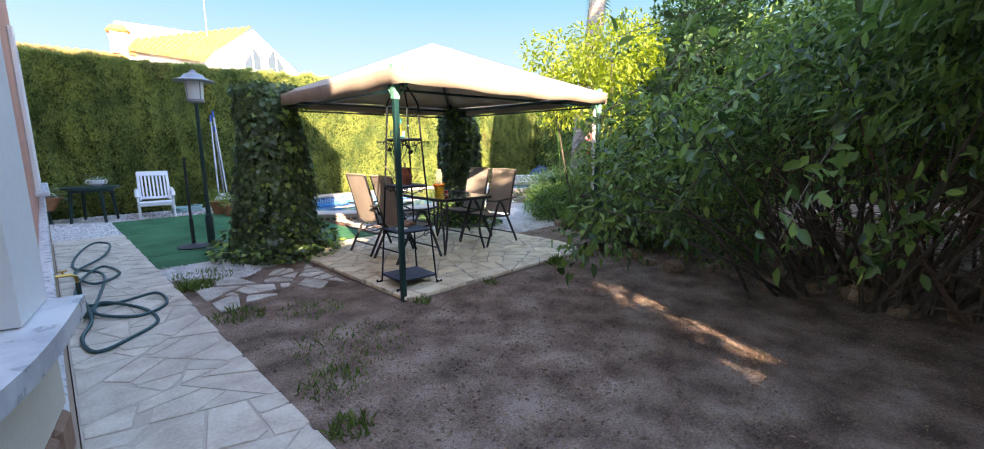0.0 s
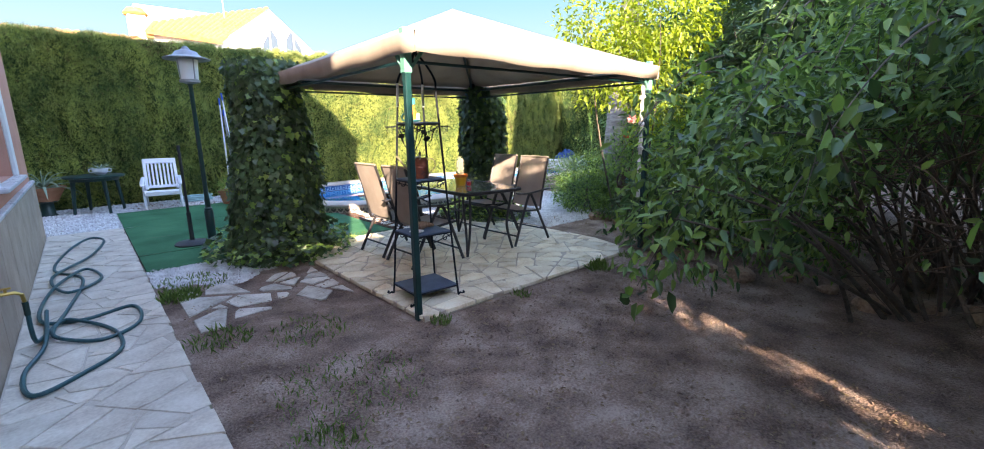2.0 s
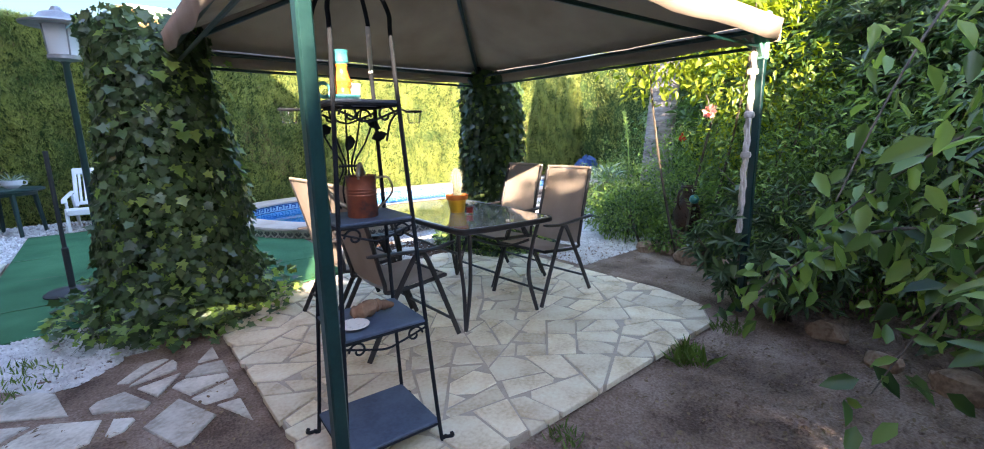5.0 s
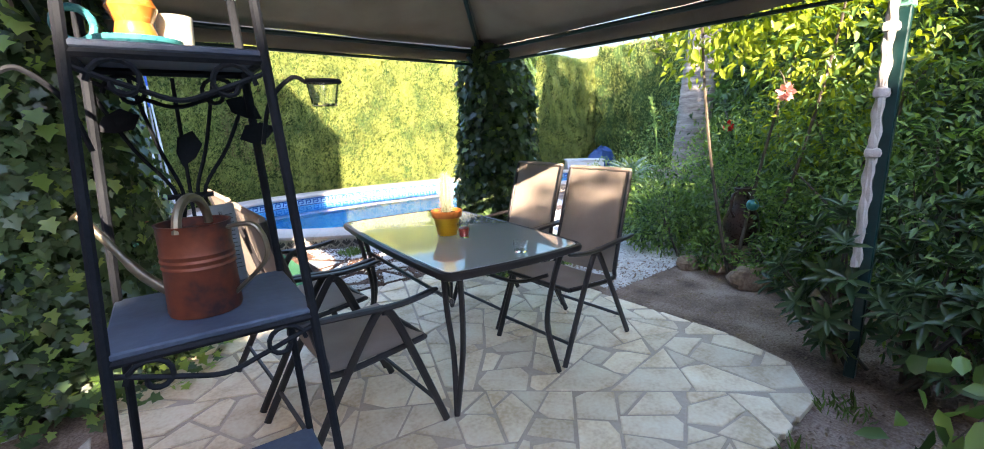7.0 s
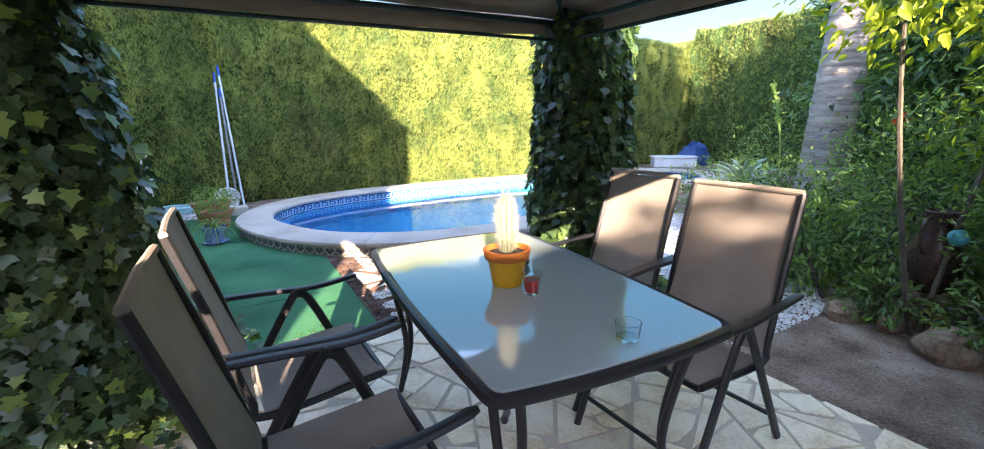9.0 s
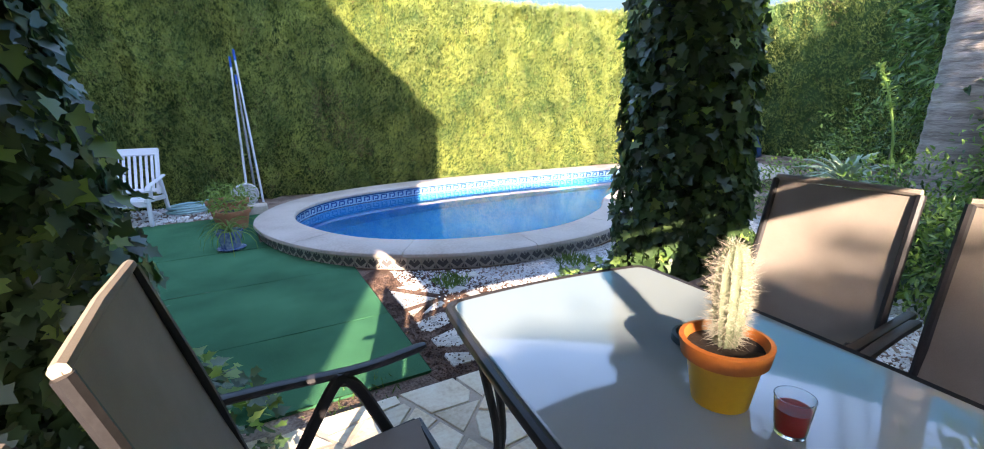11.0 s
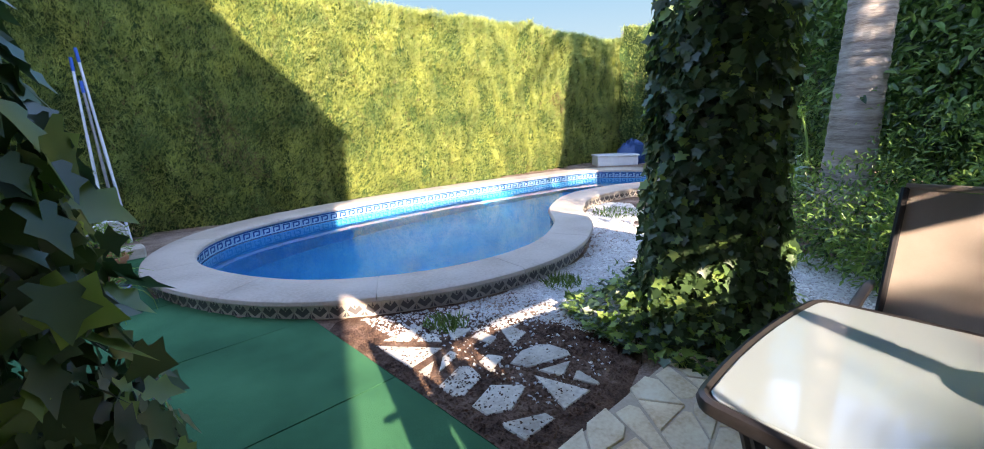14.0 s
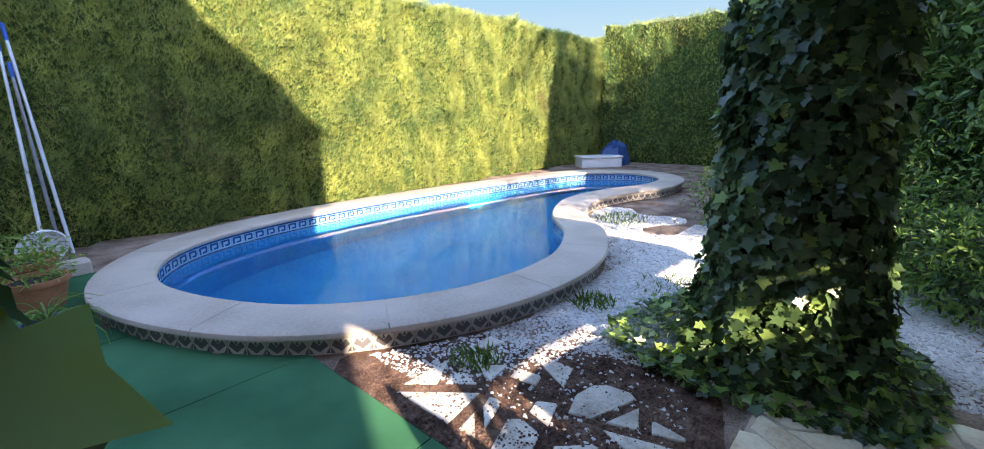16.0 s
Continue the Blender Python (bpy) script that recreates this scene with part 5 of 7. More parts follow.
wood = thing("driftwood", "knobbly brown driftwood lying on a shelf", "driftwood", pose(2.965, 4.24, 0.567))
part("driftwood_piece", Geo().tube(spline([(-0.09, 0.01, 0.03), (-0.04, -0.02, 0.04), (0.02, 0.015, 0.035), (0.10, -0.01, 0.025)], 6), [0.012, 0.02, 0.03, 0.024, 0.032, 0.036, 0.03, 0.034, 0.038, 0.03, 0.034, 0.03, 0.026, 0.03, 0.022, 0.024, 0.016, 0.014, 0.008], 9), "drift", wood)

# ---- lamp, parasol foot, lounger corner ----
T = G + 0.018      # top of the turf
lamp = thing("garden_lamp", "dark green lamp post with a frosted lantern head", "lamp post", pose(2.06, 8.08, T))
part("foot", Geo().lathe([(0, 0), (0.075, 0.0), (0.075, 0.02), (0.052, 0.04), (0.056, 0.40), (0.045, 0.42), (0.05, 0.44), (0.03, 0.46)], 20), "green_metal", lamp)
part("shaft", Geo().lathe([(0.034, 0.45), (0.034, 0.56), (0.028, 0.58), (0.025, 2.02), (0.04, 2.05)], 16), "green_metal", lamp)
part("collar", Geo().lathe([(0.03, 2.04), (0.115, 2.06), (0.115, 2.09), (0.09, 2.10)], 20), "grey_metal", lamp)
part("lantern_glass", Geo().lathe([(0.102, 2.09), (0.118, 2.345), (0.0, 2.345)], 20), "lantern_glass", lamp, "frosted lantern glass")
g = Geo()
for k in range(4):
    a = k * pi / 2 + 0.4
    g.tube([(0.108 * cos(a), 0.108 * sin(a), 2.08), (0.124 * cos(a), 0.124 * sin(a), 2.355)], 0.007, 6)
part("cage_bar", g, "grey_metal", lamp)
part("lamp_hood", Geo().lathe([(0.255, 2.335), (0.26, 2.348), (0.15, 2.385), (0.12, 2.43), (0.05, 2.455), (0.03, 2.49), (0, 2.50)], 28), "grey_metal", lamp)

par = thing("parasol_stand", "black round parasol foot with an empty upright tube", "parasol stand", pose(1.82, 8.02, T))
part("base_disc", Geo().lathe([(0, 0), (0.20, 0.0), (0.205, 0.015), (0.18, 0.035), (0.05, 0.05), (0.035, 0.06)], 32), "black_plastic", par)
part("tube", Geo().lathe([(0.026, 0.05), (0.026, 0.42), (0.017, 0.43), (0.017, 1.22), (0.019, 1.28), (0.0, 1.285)], 14), "black_plastic", par)

low = thing("lounger", "white resin garden armchair with slatted reclined back", "chair", pose(2.02, 12.25, G + 0.02, 0, 0, -97))
for s in (-1, 1):
    y = s * 0.29
    part("front_leg", Geo().box((0.42, y, 0.17), (0.055, 0.045, 0.34), Matrix.Rotation(radians(-6), 4, "Y"), 0.012), "white_plastic", low)
    part("rear_leg", Geo().box((-0.30, y, 0.26), (0.06, 0.045, 0.54), Matrix.Rotation(radians(16), 4, "Y"), 0.012), "white_plastic", low)
    part("armrest", Geo().tube(spline([(-0.34, y * 1.05, 0.56), (0.0, y * 1.06, 0.53), (0.33, y * 1.05, 0.50), (0.40, y * 1.03, 0.45)], 5), 0.034, 8, flat=0.45), "white_plastic", low)
    part("side_rail", Geo().box((0.05, y * 0.98, 0.30), (0.86, 0.035, 0.06), Matrix.Rotation(radians(-5), 4, "Y"), 0.01), "white_plastic", low)
    part("arm_post", Geo().box((0.28, y * 1.03, 0.42), (0.05, 0.035, 0.18), None, 0.01), "white_plastic", low)
part("front_rail", Geo().box((0.44, 0, 0.30), (0.04, 0.58, 0.09), None, 0.012), "white_plastic", low)
for i in range(7):
    part("seat_slat", Geo().box((0.38 - i * 0.085, 0, 0.345 - i * 0.008), (0.072, 0.56, 0.018), None, 0.006), "white_plastic", low)
back = Matrix.Rotation(radians(-24), 4, "Y")
for i in range(7):
    y = -0.195 + i * 0.065
    c = back @ Vector((0, 0, 0.31))
    part("back_slat", Geo().box((-0.20 + c.x, y, 0.33 + c.z), (0.016, 0.034, 0.50), back, 0.005), "white_plastic", low)
for z, h in ((0.05, 0.06), (0.60, 0.11)):
    c = back @ Vector((0, 0, z))
    part("back_rail", Geo().box((-0.20 + c.x, 0, 0.33 + c.z), (0.030, 0.56, h), back, 0.012), "white_plastic", low)
for s in (-1, 1):
    c = back @ Vector((0, 0, 0.32))
    part("back_stile", Geo().box((-0.20 + c.x, s * 0.255, 0.33 + c.z), (0.030, 0.055, 0.66), back, 0.012), "white_plastic", low)

tab = thing("plastic_table", "dark green round plastic garden table under the hedge", "table", pose(1.02, 12.35, G + 0.01))
part("tabletop", Geo().lathe([(0, 0.655), (0.43, 0.655), (0.455, 0.665), (0.46, 0.69), (0.445, 0.70), (0, 0.695)], 40), "green_plastic", tab)
part("apron", Geo().lathe([(0.36, 0.60), (0.37, 0.655), (0.345, 0.655), (0.345, 0.60)], 32), "green_plastic", tab)
for k in range(4):
    a = radians(20 + 90 * k)
    part("leg", Geo().tube([(0.33 * cos(a), 0.33 * sin(a), 0.65), (0.39 * cos(a), 0.39 * sin(a), 0.0)], [0.036, 0.024], 8), "green_plastic", tab)


def rosette(n, length, width, lift, jitter=0.2, z=0.0, curl=0.25):
    """Thick pointed succulent leaves in a rosette."""
    g = Geo()
    for i in range(n):
        a = i * 2.399
        t = i / n
        el = radians(lift[0] + (lift[1] - lift[0]) * t + rng.uniform(-8, 8))
        ln = length * (1 - 0.35 * t) * rng.uniform(1 - jitter, 1 + jitter * 0.5)
        d = Vector((cos(a), sin(a), 0))
        pts, rs = [], []
        for k in range(6):
            s = k / 5
            e = el - curl * s * s
            pts.append(d * (ln * s * cos(e)) + Vector((0, 0, z + ln * s * sin(e))))
            rs.append(max(0.002, width * (0.6 + 0.8 * s) * (1 - s) ** 0.6))
        g.tube(pts, rs, 5, flat=0.35)
    return g


def rosette_parts(parent, n, length, width, lift, jitter, z, curl):
    """The same rosette, each leaf a part of its own."""
    whole = rosette(n, length, width, lift, jitter, z, curl)
    per_v, per_f = len(whole.v) // n, len(whole.f) // n
    for i in range(n):
        leaf = Geo().add(whole.v[i * per_v:(i + 1) * per_v], [tuple(q - i * per_v for q in f) for f in whole.f[i * per_f:(i + 1) * per_f]])
        part("leaf", leaf, "agave", parent)


def pot_geo(r0, r1, h):
    return Geo().lathe([(0, 0), (r0, 0), (r1 * 0.97, h * 0.82), (r1 * 1.06, h * 0.83), (r1 * 1.08, h), (r1 * 0.95, h), (r1 * 0.9, h * 0.88), (0, h * 0.87)], 28)


tea = thing("teacup_planter", "white cup-shaped planter with a spiky succulent", "potted plant", pose(1.12, 12.38, G + 0.708))
part("cup", Geo().lathe([(0, 0), (0.06, 0), (0.115, 0.05), (0.125, 0.12), (0.118, 0.12), (0.108, 0.06), (0, 0.055)], 28), "white_plastic", tea)
for s in (-1, 1):
    part("cup_handle", Geo().tube(arc((s * 0.13, 0, 0.08), 0.035, 0, 360, 14, "xz"), 0.009, 8), "white_plastic", tea)
rosette_parts(tea, 16, 0.28, 0.016, (15, 75), 0.3, 0.08, 0.25)
aloe = thing("aloe_pot", "terracotta pot with a large aloe on a small stool", "potted plant", pose(0.30, 12.55, G))
part("stool", Geo().lathe([(0, 0), (0.14, 0), (0.10, 0.05), (0.09, 0.24), (0.16, 0.26), (0.16, 0.28), (0, 0.28)], 20), "green_plastic", aloe)
o = part("pot_body", pot_geo(0.17, 0.29, 0.25), "terracotta", aloe)
o.location.z = 0.28
rosette_parts(aloe, 26, 0.62, 0.036, (8, 80), 0.25, 0.5, 0.5)

# two terracotta planters and a blue pot beside the coping


def leafy(parent, name, centre, radii, n, kind, size, material, droop=0.3, shell=0.5, aspect=0.5, hollow=None):
    """A clump of leaves inside an uneven round outline."""
    d = rand_dir(n)
    lump = np.array([1 + 0.45 * noise.noise((q[0] * 2.3 + centre[0], q[1] * 2.3 + centre[1], q[2] * 2.3 + centre[2])) for q in d])
    r = (shell + (1 - shell) * rng.random(n) ** 0.6) * lump
    P = np.array(centre) + d * r[:, None] * np.array(radii)
    ok = P[:, 2] > G + 0.03
    if hollow is not None:
        ok &= ~hollow(P)
    P, d = P[ok], d[ok]
    n = len(P)
    D = d * 0.7 + rng.normal(0, 0.6, (n, 3)) + np.array((0, 0, -droop))
    Nn = np.array((0, 0, 1.0)) + d * 0.6 + rng.normal(0, 0.45, (n, 3))
    L = size * rng.uniform(0.6, 1.25, n)
    return tagged(part(name, scatter(name, kind, P, D, Nn, L, L * aspect, material), material, parent), kind="stuff")


for (x, y, r, h, nm, lb, soil) in ((3.18, 11.12, 0.19, 0.24, "terracotta_planter", "terracotta pot with a low leafy plant by the pool", 1), (3.12, 11.66, 0.24, 0.28, "terracotta_planter", "wide terracotta pot with a dense green plant", 1)):
    o = thing(nm, lb, "potted plant", pose(x, y, G + 0.01))
    part("pot_body", pot_geo(r * 0.75, r, h), "terracotta", o)
    part("soil", Geo().lathe([(r * 0.88, h * 0.88), (0, h * 0.92)], 20), "soil", o)
    leafy(o, "foliage", (0, 0, h + 0.08), (r * 1.35, r * 1.35, 0.15), 420, LEAF, 0.05, "bush_light", 0.1)
bp = thing("blue_pot", "blue glazed pot with long grassy leaves", "potted plant", pose(3.16, 10.12, G + 0.018))
part("pot_body", pot_geo(0.085, 0.12, 0.20), "blue_glaze", bp)
part("grassy_leaves", rosette(46, 0.36, 0.010, (15, 85), 0.35, 0.17, 0.9), "bush_light", bp)
part("saucer", Geo().lathe([(0, 0), (0.12, 0), (0.14, 0.02), (0.13, 0.022), (0, 0.012)], 24), "blue_glaze", bp)

# pool poles and net leaning on the hedge
for (x0, y0, x1, y1, z1, nm, lb, mt) in ((3.35, 12.84, 3.40, 13.05, 2.16, "pool_pole", "long white and blue telescopic pool pole leaning on the hedge", "pole_white"), (3.56, 12.86, 3.46, 13.06, 2.27, "pool_pole", "long white pool pole leaning on the hedge", "pole_white"), (3.47, 12.80, 3.44, 13.0, 1.9, "pool_pole", "long grey pool pole leaning on the hedge", "grey_metal")):
    o = thing(nm, lb, "pool pole", group="pool poles")
    a, b = Vector((x0, y0, G + 0.01)), Vector((x1, y1, z1))
    part("lower_tube", Geo().tube([a, a.lerp(b, 0.6)], 0.017, 8), mt, o)
    part("upper_tube", Geo().tube([a.lerp(b, 0.58), a.lerp(b, 0.95)], 0.014, 8), mt, o)
    part("grip", Geo().tube([a.lerp(b, 0.93), b], 0.018, 8), "pole_blue", o, "blue plastic grip")
net = thing("leaf_net", "white plastic leaf net head standing by the poles", "pool net", pose(3.30, 12.45, G + 0.02, 20, 0, 15))
part("net_frame", Geo().tube(arc((0, 0, 0.20), 0.19, 0, 360, 24, "xz"), 0.014, 8), "white_plastic", net)
part("net_mesh", Geo().add([tuple(p) for p in arc((0, 0.01, 0.20), 0.185, 0, 345, 23, "xz")], [tuple(range(24))]), "white_plastic", net)
coil = thing("pool_hose", "pale teal pool hose coiled on the gravel", "pool hose")
pts = [(2.62 + (0.28 + 0.02 * sin(k)) * cos(k * 0.42), 12.55 + (0.26 + 0.02 * cos(k * 1.3)) * sin(k * 0.42), G + 0.035 + 0.0022 * k) for k in range(48)]
part("hose_tube", Geo().tube(pts, 0.019, 8), "hose_pale", coil)
kerb = thing("kerb_block", "pale stone block beside the pool coping", "stone block", pose(3.38, 11.95, G))
part("block", Geo().box((0, 0, 0.07), (0.42, 0.20, 0.14), None, 0.02), "coping", kerb)

# white box and a blue cover in the far corner
bx = thing("pool_box", "white rectangular box in the hedge corner", "pool box", pose(13.95, 12.35, G, 0, 0, -38))
part("box_body", Geo().box((0, 0, 0.12), (1.1, 0.5, 0.24), None, 0.015), "white_plastic", bx)
part("box_lid", Geo().box((0, 0, 0.265), (1.16, 0.56, 0.045), None, 0.015), "white_plastic", bx)
tp = thing("blue_cover", "crumpled dark blue tarpaulin in the hedge corner", "tarpaulin", pose(14.75, 12.3, G))
g = Geo()
v, f = [], []
for j in range(9):
    for i in range(17):
        a, e = 2 * pi * i / 16, (pi / 2) * j / 8
        r = 1 + 0.25 * noise.noise((cos(a) * 2, sin(a) * 2, j * 0.6))
        v.append((0.5 * r * cos(a) * cos(e), 0.4 * r * sin(a) * cos(e), 0.62 * r * sin(e)))
f = [(j * 17 + i, j * 17 + i + 1, (j + 1) * 17 + i + 1, (j + 1) * 17 + i) for j in range(8) for i in range(16)]
part("cover", g.add(v, f), "tarp", tp)


# ---- plants ----
def limb(a, b, bow, r0, r1, n=8):
    a, b = Vector(a), Vector(b)
    m = a.lerp(b, 0.5) + Vector(bow)
    pts = [a * (1 - t) ** 2 + m * 2 * t * (1 - t) + b * t * t for t in [i / n for i in range(n + 1)]]
    return pts, [r0 + (r1 - r0) * i / n for i in range(n + 1)]


def ivy_column(name, label, x, y, r_base, r_top, height, n, skirt):
    o = thing(name, label, "ivy", pose(x, y, 0))
    z = rng.random(n) ** 1.15 * height
    a = rng.uniform(0, 2 * pi, n)
    t = z / height
    rad = r_top + (r_base - r_top) * (1 - t) ** 1.6
    rad = rad * np.array([1 + 0.16 * noise.noise((cos(q) * 1.4, sin(q) * 1.4, w * 1.5 + x)) + 0.10 * noise.noise((cos(q) * 4, sin(q) * 4, w * 4)) for q, w in zip(a, z)])
    inner = rng.random(n) < 0.3
    rad = np.where(inner, rad * rng.uniform(0.6, 0.95, n), rad * rng.uniform(0.93, 1.07, n))
    P = np.c_[rad * np.cos(a), rad * np.sin(a), z + G + 0.03]
    out = np.c_[np.cos(a), np.sin(a), np.zeros(n)]
    D = np.array((0, 0, -1.0)) + out * 0.35 + rng.normal(0, 0.45, (n, 3))
    Nn = out + rng.normal(0, 0.35, (n, 3)) + np.array((0, 0, 0.35))
    L = rng.uniform(0.035, 0.082, n)
    young = rng.random(n) < 0.07
    for nm, mt, q in (("leaves", "ivy", ~young), ("young_leaves", "ivy_young", young)):
        tagged(part(nm, scatter(nm, IVY, P[q], D[q], Nn[q], L[q], L[q] * 1.0, mt), mt, o), kind="stuff")
    if skirt:
        m = skirt
        a, r = rng.uniform(0, 2 * pi, m), r_base * (0.8 + (0.65 if r_base > 0.5 else 1.3) * rng.random(m) ** 0.9)
        zz = (1.75 - r / r_base).clip(0.06, 1) * 0.48 * rng.random(m)
        P = np.c_[r * np.cos(a), r * np.sin(a), zz + G + 0.05]
        if r_base < 0.5:      # it spreads away from the pool gravel
            P[:, 0] = np.where(P[:, 0] < -0.35, -0.35 + (P[:, 0] + 0.35) * 0.45, np.where(P[:, 0] > 0.38, 0.38 + (P[:, 0] - 0.38) * 0.4, P[:, 0]))
            P[:, 1] = np.where(P[:, 1] < -0.45, -0.45 + (P[:, 1] + 0.45) * 0.55, P[:, 1])
        L = rng.uniform(0.035, 0.08, m)
        D = np.c_[np.cos(a), np.sin(a), np.full(m, -0.2)] + rng.normal(0, 0.5, (m, 3))
        yg = rng.random(m) < 0.4
        for nm, mt, q in (("skirt_leaves", "ivy", ~yg), ("young_skirt_leaves", "ivy_young", yg)):
            tagged(part(nm, scatter(nm, IVY, P[q], D[q], np.array((0, 0, 1.0)) + rng.normal(0, 0.4, (q.sum(), 3)), L[q], L[q], mt), mt, o), kind="stuff")
    if skirt and r_base > 0.5:
        m = 34
        a, z = np.radians(rng.uniform(-95, -5, m)), rng.uniform(0.9, 1.95, m)
        P = np.c_[0.47 * np.cos(a), 0.47 * np.sin(a), z]
        out = np.c_[np.cos(a), np.sin(a), np.zeros(m)]
        L = rng.uniform(0.06, 0.105, m)
        tagged(part("young_shoots", scatter("young_shoots", IVY, P, np.array((0, 0, -0.8)) + out * 0.7 + rng.normal(0, 0.4, (m, 3)), out + rng.normal(0, 0.3, (m, 3)) + np.array((0, 0, 0.4)), L, L, "ivy_young"), "ivy_young", o), kind="stuff")
    # woody vines inside, round the pole
    for k in range(6):
        pts = [(r_top * 0.55 * cos(k + q * 0.9), r_top * 0.55 * sin(k + q * 0.9), G + height * 0.95 * q / 8) for q in range(9)]
        part("vine", Geo().tube(spline(pts, 3), 0.016, 6), "bark", o)
    # solid added inside the climber; its dark green stands in for the shade there
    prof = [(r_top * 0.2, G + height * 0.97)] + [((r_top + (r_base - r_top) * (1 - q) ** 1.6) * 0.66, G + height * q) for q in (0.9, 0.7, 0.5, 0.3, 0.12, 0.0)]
    part("inner_shade_mass", Geo().lathe(prof[::-1], 18, (0, 0, 0), 0.08), "shade_core", o)
    return o


ivy_column("ivy_column", "dense dark green ivy covering a gazebo pole", 2.555, 6.74, 0.58, 0.36, 2.2, 10000, 1000)
ivy_column("ivy_column", "dark green ivy column on a gazebo pole with young leaves at its foot", 5.82, 6.77, 0.43, 0.34, 2.05, 8500, 1700)


def shrub(name, label, category, base, blobs, leaves, kind, size, material, limbs=9, droop=0.3, aspect=0.5, light="", share=0.15, shell=0.45, hollow=None):
    """A many-stemmed bush: stems from the base into each leafy mass."""
    o = thing(name, label, category, pose(*base, 0))
    vol = sum(r[0] * r[1] * r[2] for c, r in blobs)
    for c, r in blobs:
        k = int(leaves * r[0] * r[1] * r[2] / vol)
        if light:
            leafy(o, "young_leaves", c, r, int(k * share), kind, size, light, droop, 0.75, aspect, hollow)
            k = int(k * (1 - share))
        leafy(o, "leaves", c, r, k, kind, size, material, droop, shell, aspect, hollow)
        for i in range(limbs):
            d = Vector(tuple(rand_dir(1)[0]))
            d.z = abs(d.z) * 0.8 - 0.15
            e = Vector(c) + Vector((d.x * r[0], d.y * r[1], d.z * r[2])) * 0.88
            s = Vector((c[0] * 0.35 + rng.normal(0, 0.12), c[1] * 0.35 + rng.normal(0, 0.12), G))
            p, rs = limb(s, e, (rng.normal(0, 0.2), rng.normal(0, 0.2), 0.35), 0.018, 0.004)
            part("branch", Geo().tube(p, rs, 6), "bark", o)
    return o


# the big bush beside the walk, overhanging the bare earth
# unseen tree added in the hedge gap to break the sun into spots
shrub("thin_tree", "unseen thin tree added to dapple the sun on the earth", "tree", (1.25, -3.6, 0), [((0, 0, 4.05), (0.8, 0.5, 1.05)), ((-0.05, 0.1, 2.55), (0.42, 0.3, 0.5))], 5300, LEAF, 0.13, "bush", 6, 0.3, 0.5, "", 0, 0.1)
# unseen tree, added so its shadow falls on the far hedge corner
shrub("shade_tree", "unseen tall tree added to shade the far hedge corner", "tree", (5.55, -5.2, 0), [((0, 0, 6.2), (1.3, 1.2, 4.4)), ((0.2, 0, 9.2), (1.25, 1.1, 2.3))], 9000, LEAF, 0.34, "bush", 3, 0.2, 0.6, "", 0, 0.2)
def under_bush(P):
    """The bare, twiggy hollow under the overhanging crown, on the side of the earth."""
    roof = 1.42 + 0.16 * np.sin(P[:, 0] * 2.3 + 1.0) + 0.14 * np.sin(P[:, 1] * 3.1) - 0.35 * np.clip((P[:, 1] - 0.1) / 0.7, 0, 1)
    return (P[:, 2] < roof) & (P[:, 1] < 0.85) & (P[:, 0] < 1.2) & (rng.random(len(P)) < 0.955)


# some lobes on the near side are added out of view to shade the earth
big = shrub("flowering_shrub", "large sprawling dark green shrub overhanging the bare earth", "shrub", (6.3, 1.0, 0),
      [((-0.2, 0.1, 1.45), (1.45, 1.5, 1.35)), ((-0.5, -1.7, 1.6), (1.4, 1.3, 1.5)), ((0.3, 1.4, 1.15), (1.2, 1.0, 1.15)), ((0.7, -0.3, 2.5), (1.5, 1.8, 0.9)), ((-1.25, -0.4, 2.0), (1.0, 1.2, 0.75)), ((-1.1, -2.6, 1.9), (1.3, 1.0, 1.4)), ((-1.75, -0.5, 1.75), (0.85, 1.5, 0.7)), ((-2.0, -2.2, 1.9), (1.2, 1.2, 0.9)), ((-0.6, -1.6, 2.95), (1.8, 1.5, 0.75)), ((-2.25, 0.9, 1.2), (0.95, 0.65, 0.6)), ((-3.0, 1.1, 0.92), (0.5, 0.36, 0.4)), ((-1.3, 0.2, 0.85), (0.8, 0.9, 0.6)), ((-2.4, -2.1, 2.75), (1.5, 1.5, 0.55)), ((-1.3, -2.6, 3.0), (1.6, 1.2, 0.6)), ((-2.7, -1.5, 1.95), (0.95, 0.95, 0.55)), ((-2.25, -0.95, 1.75), (0.9, 0.8, 0.4)), ((-0.6, 1.0, 0.6), (0.9, 0.8, 0.55))],
      96000, LEAF, 0.074, "bush", 5, 0.55, 0.5, "bush_light", 0.24, 0.6, under_bush)


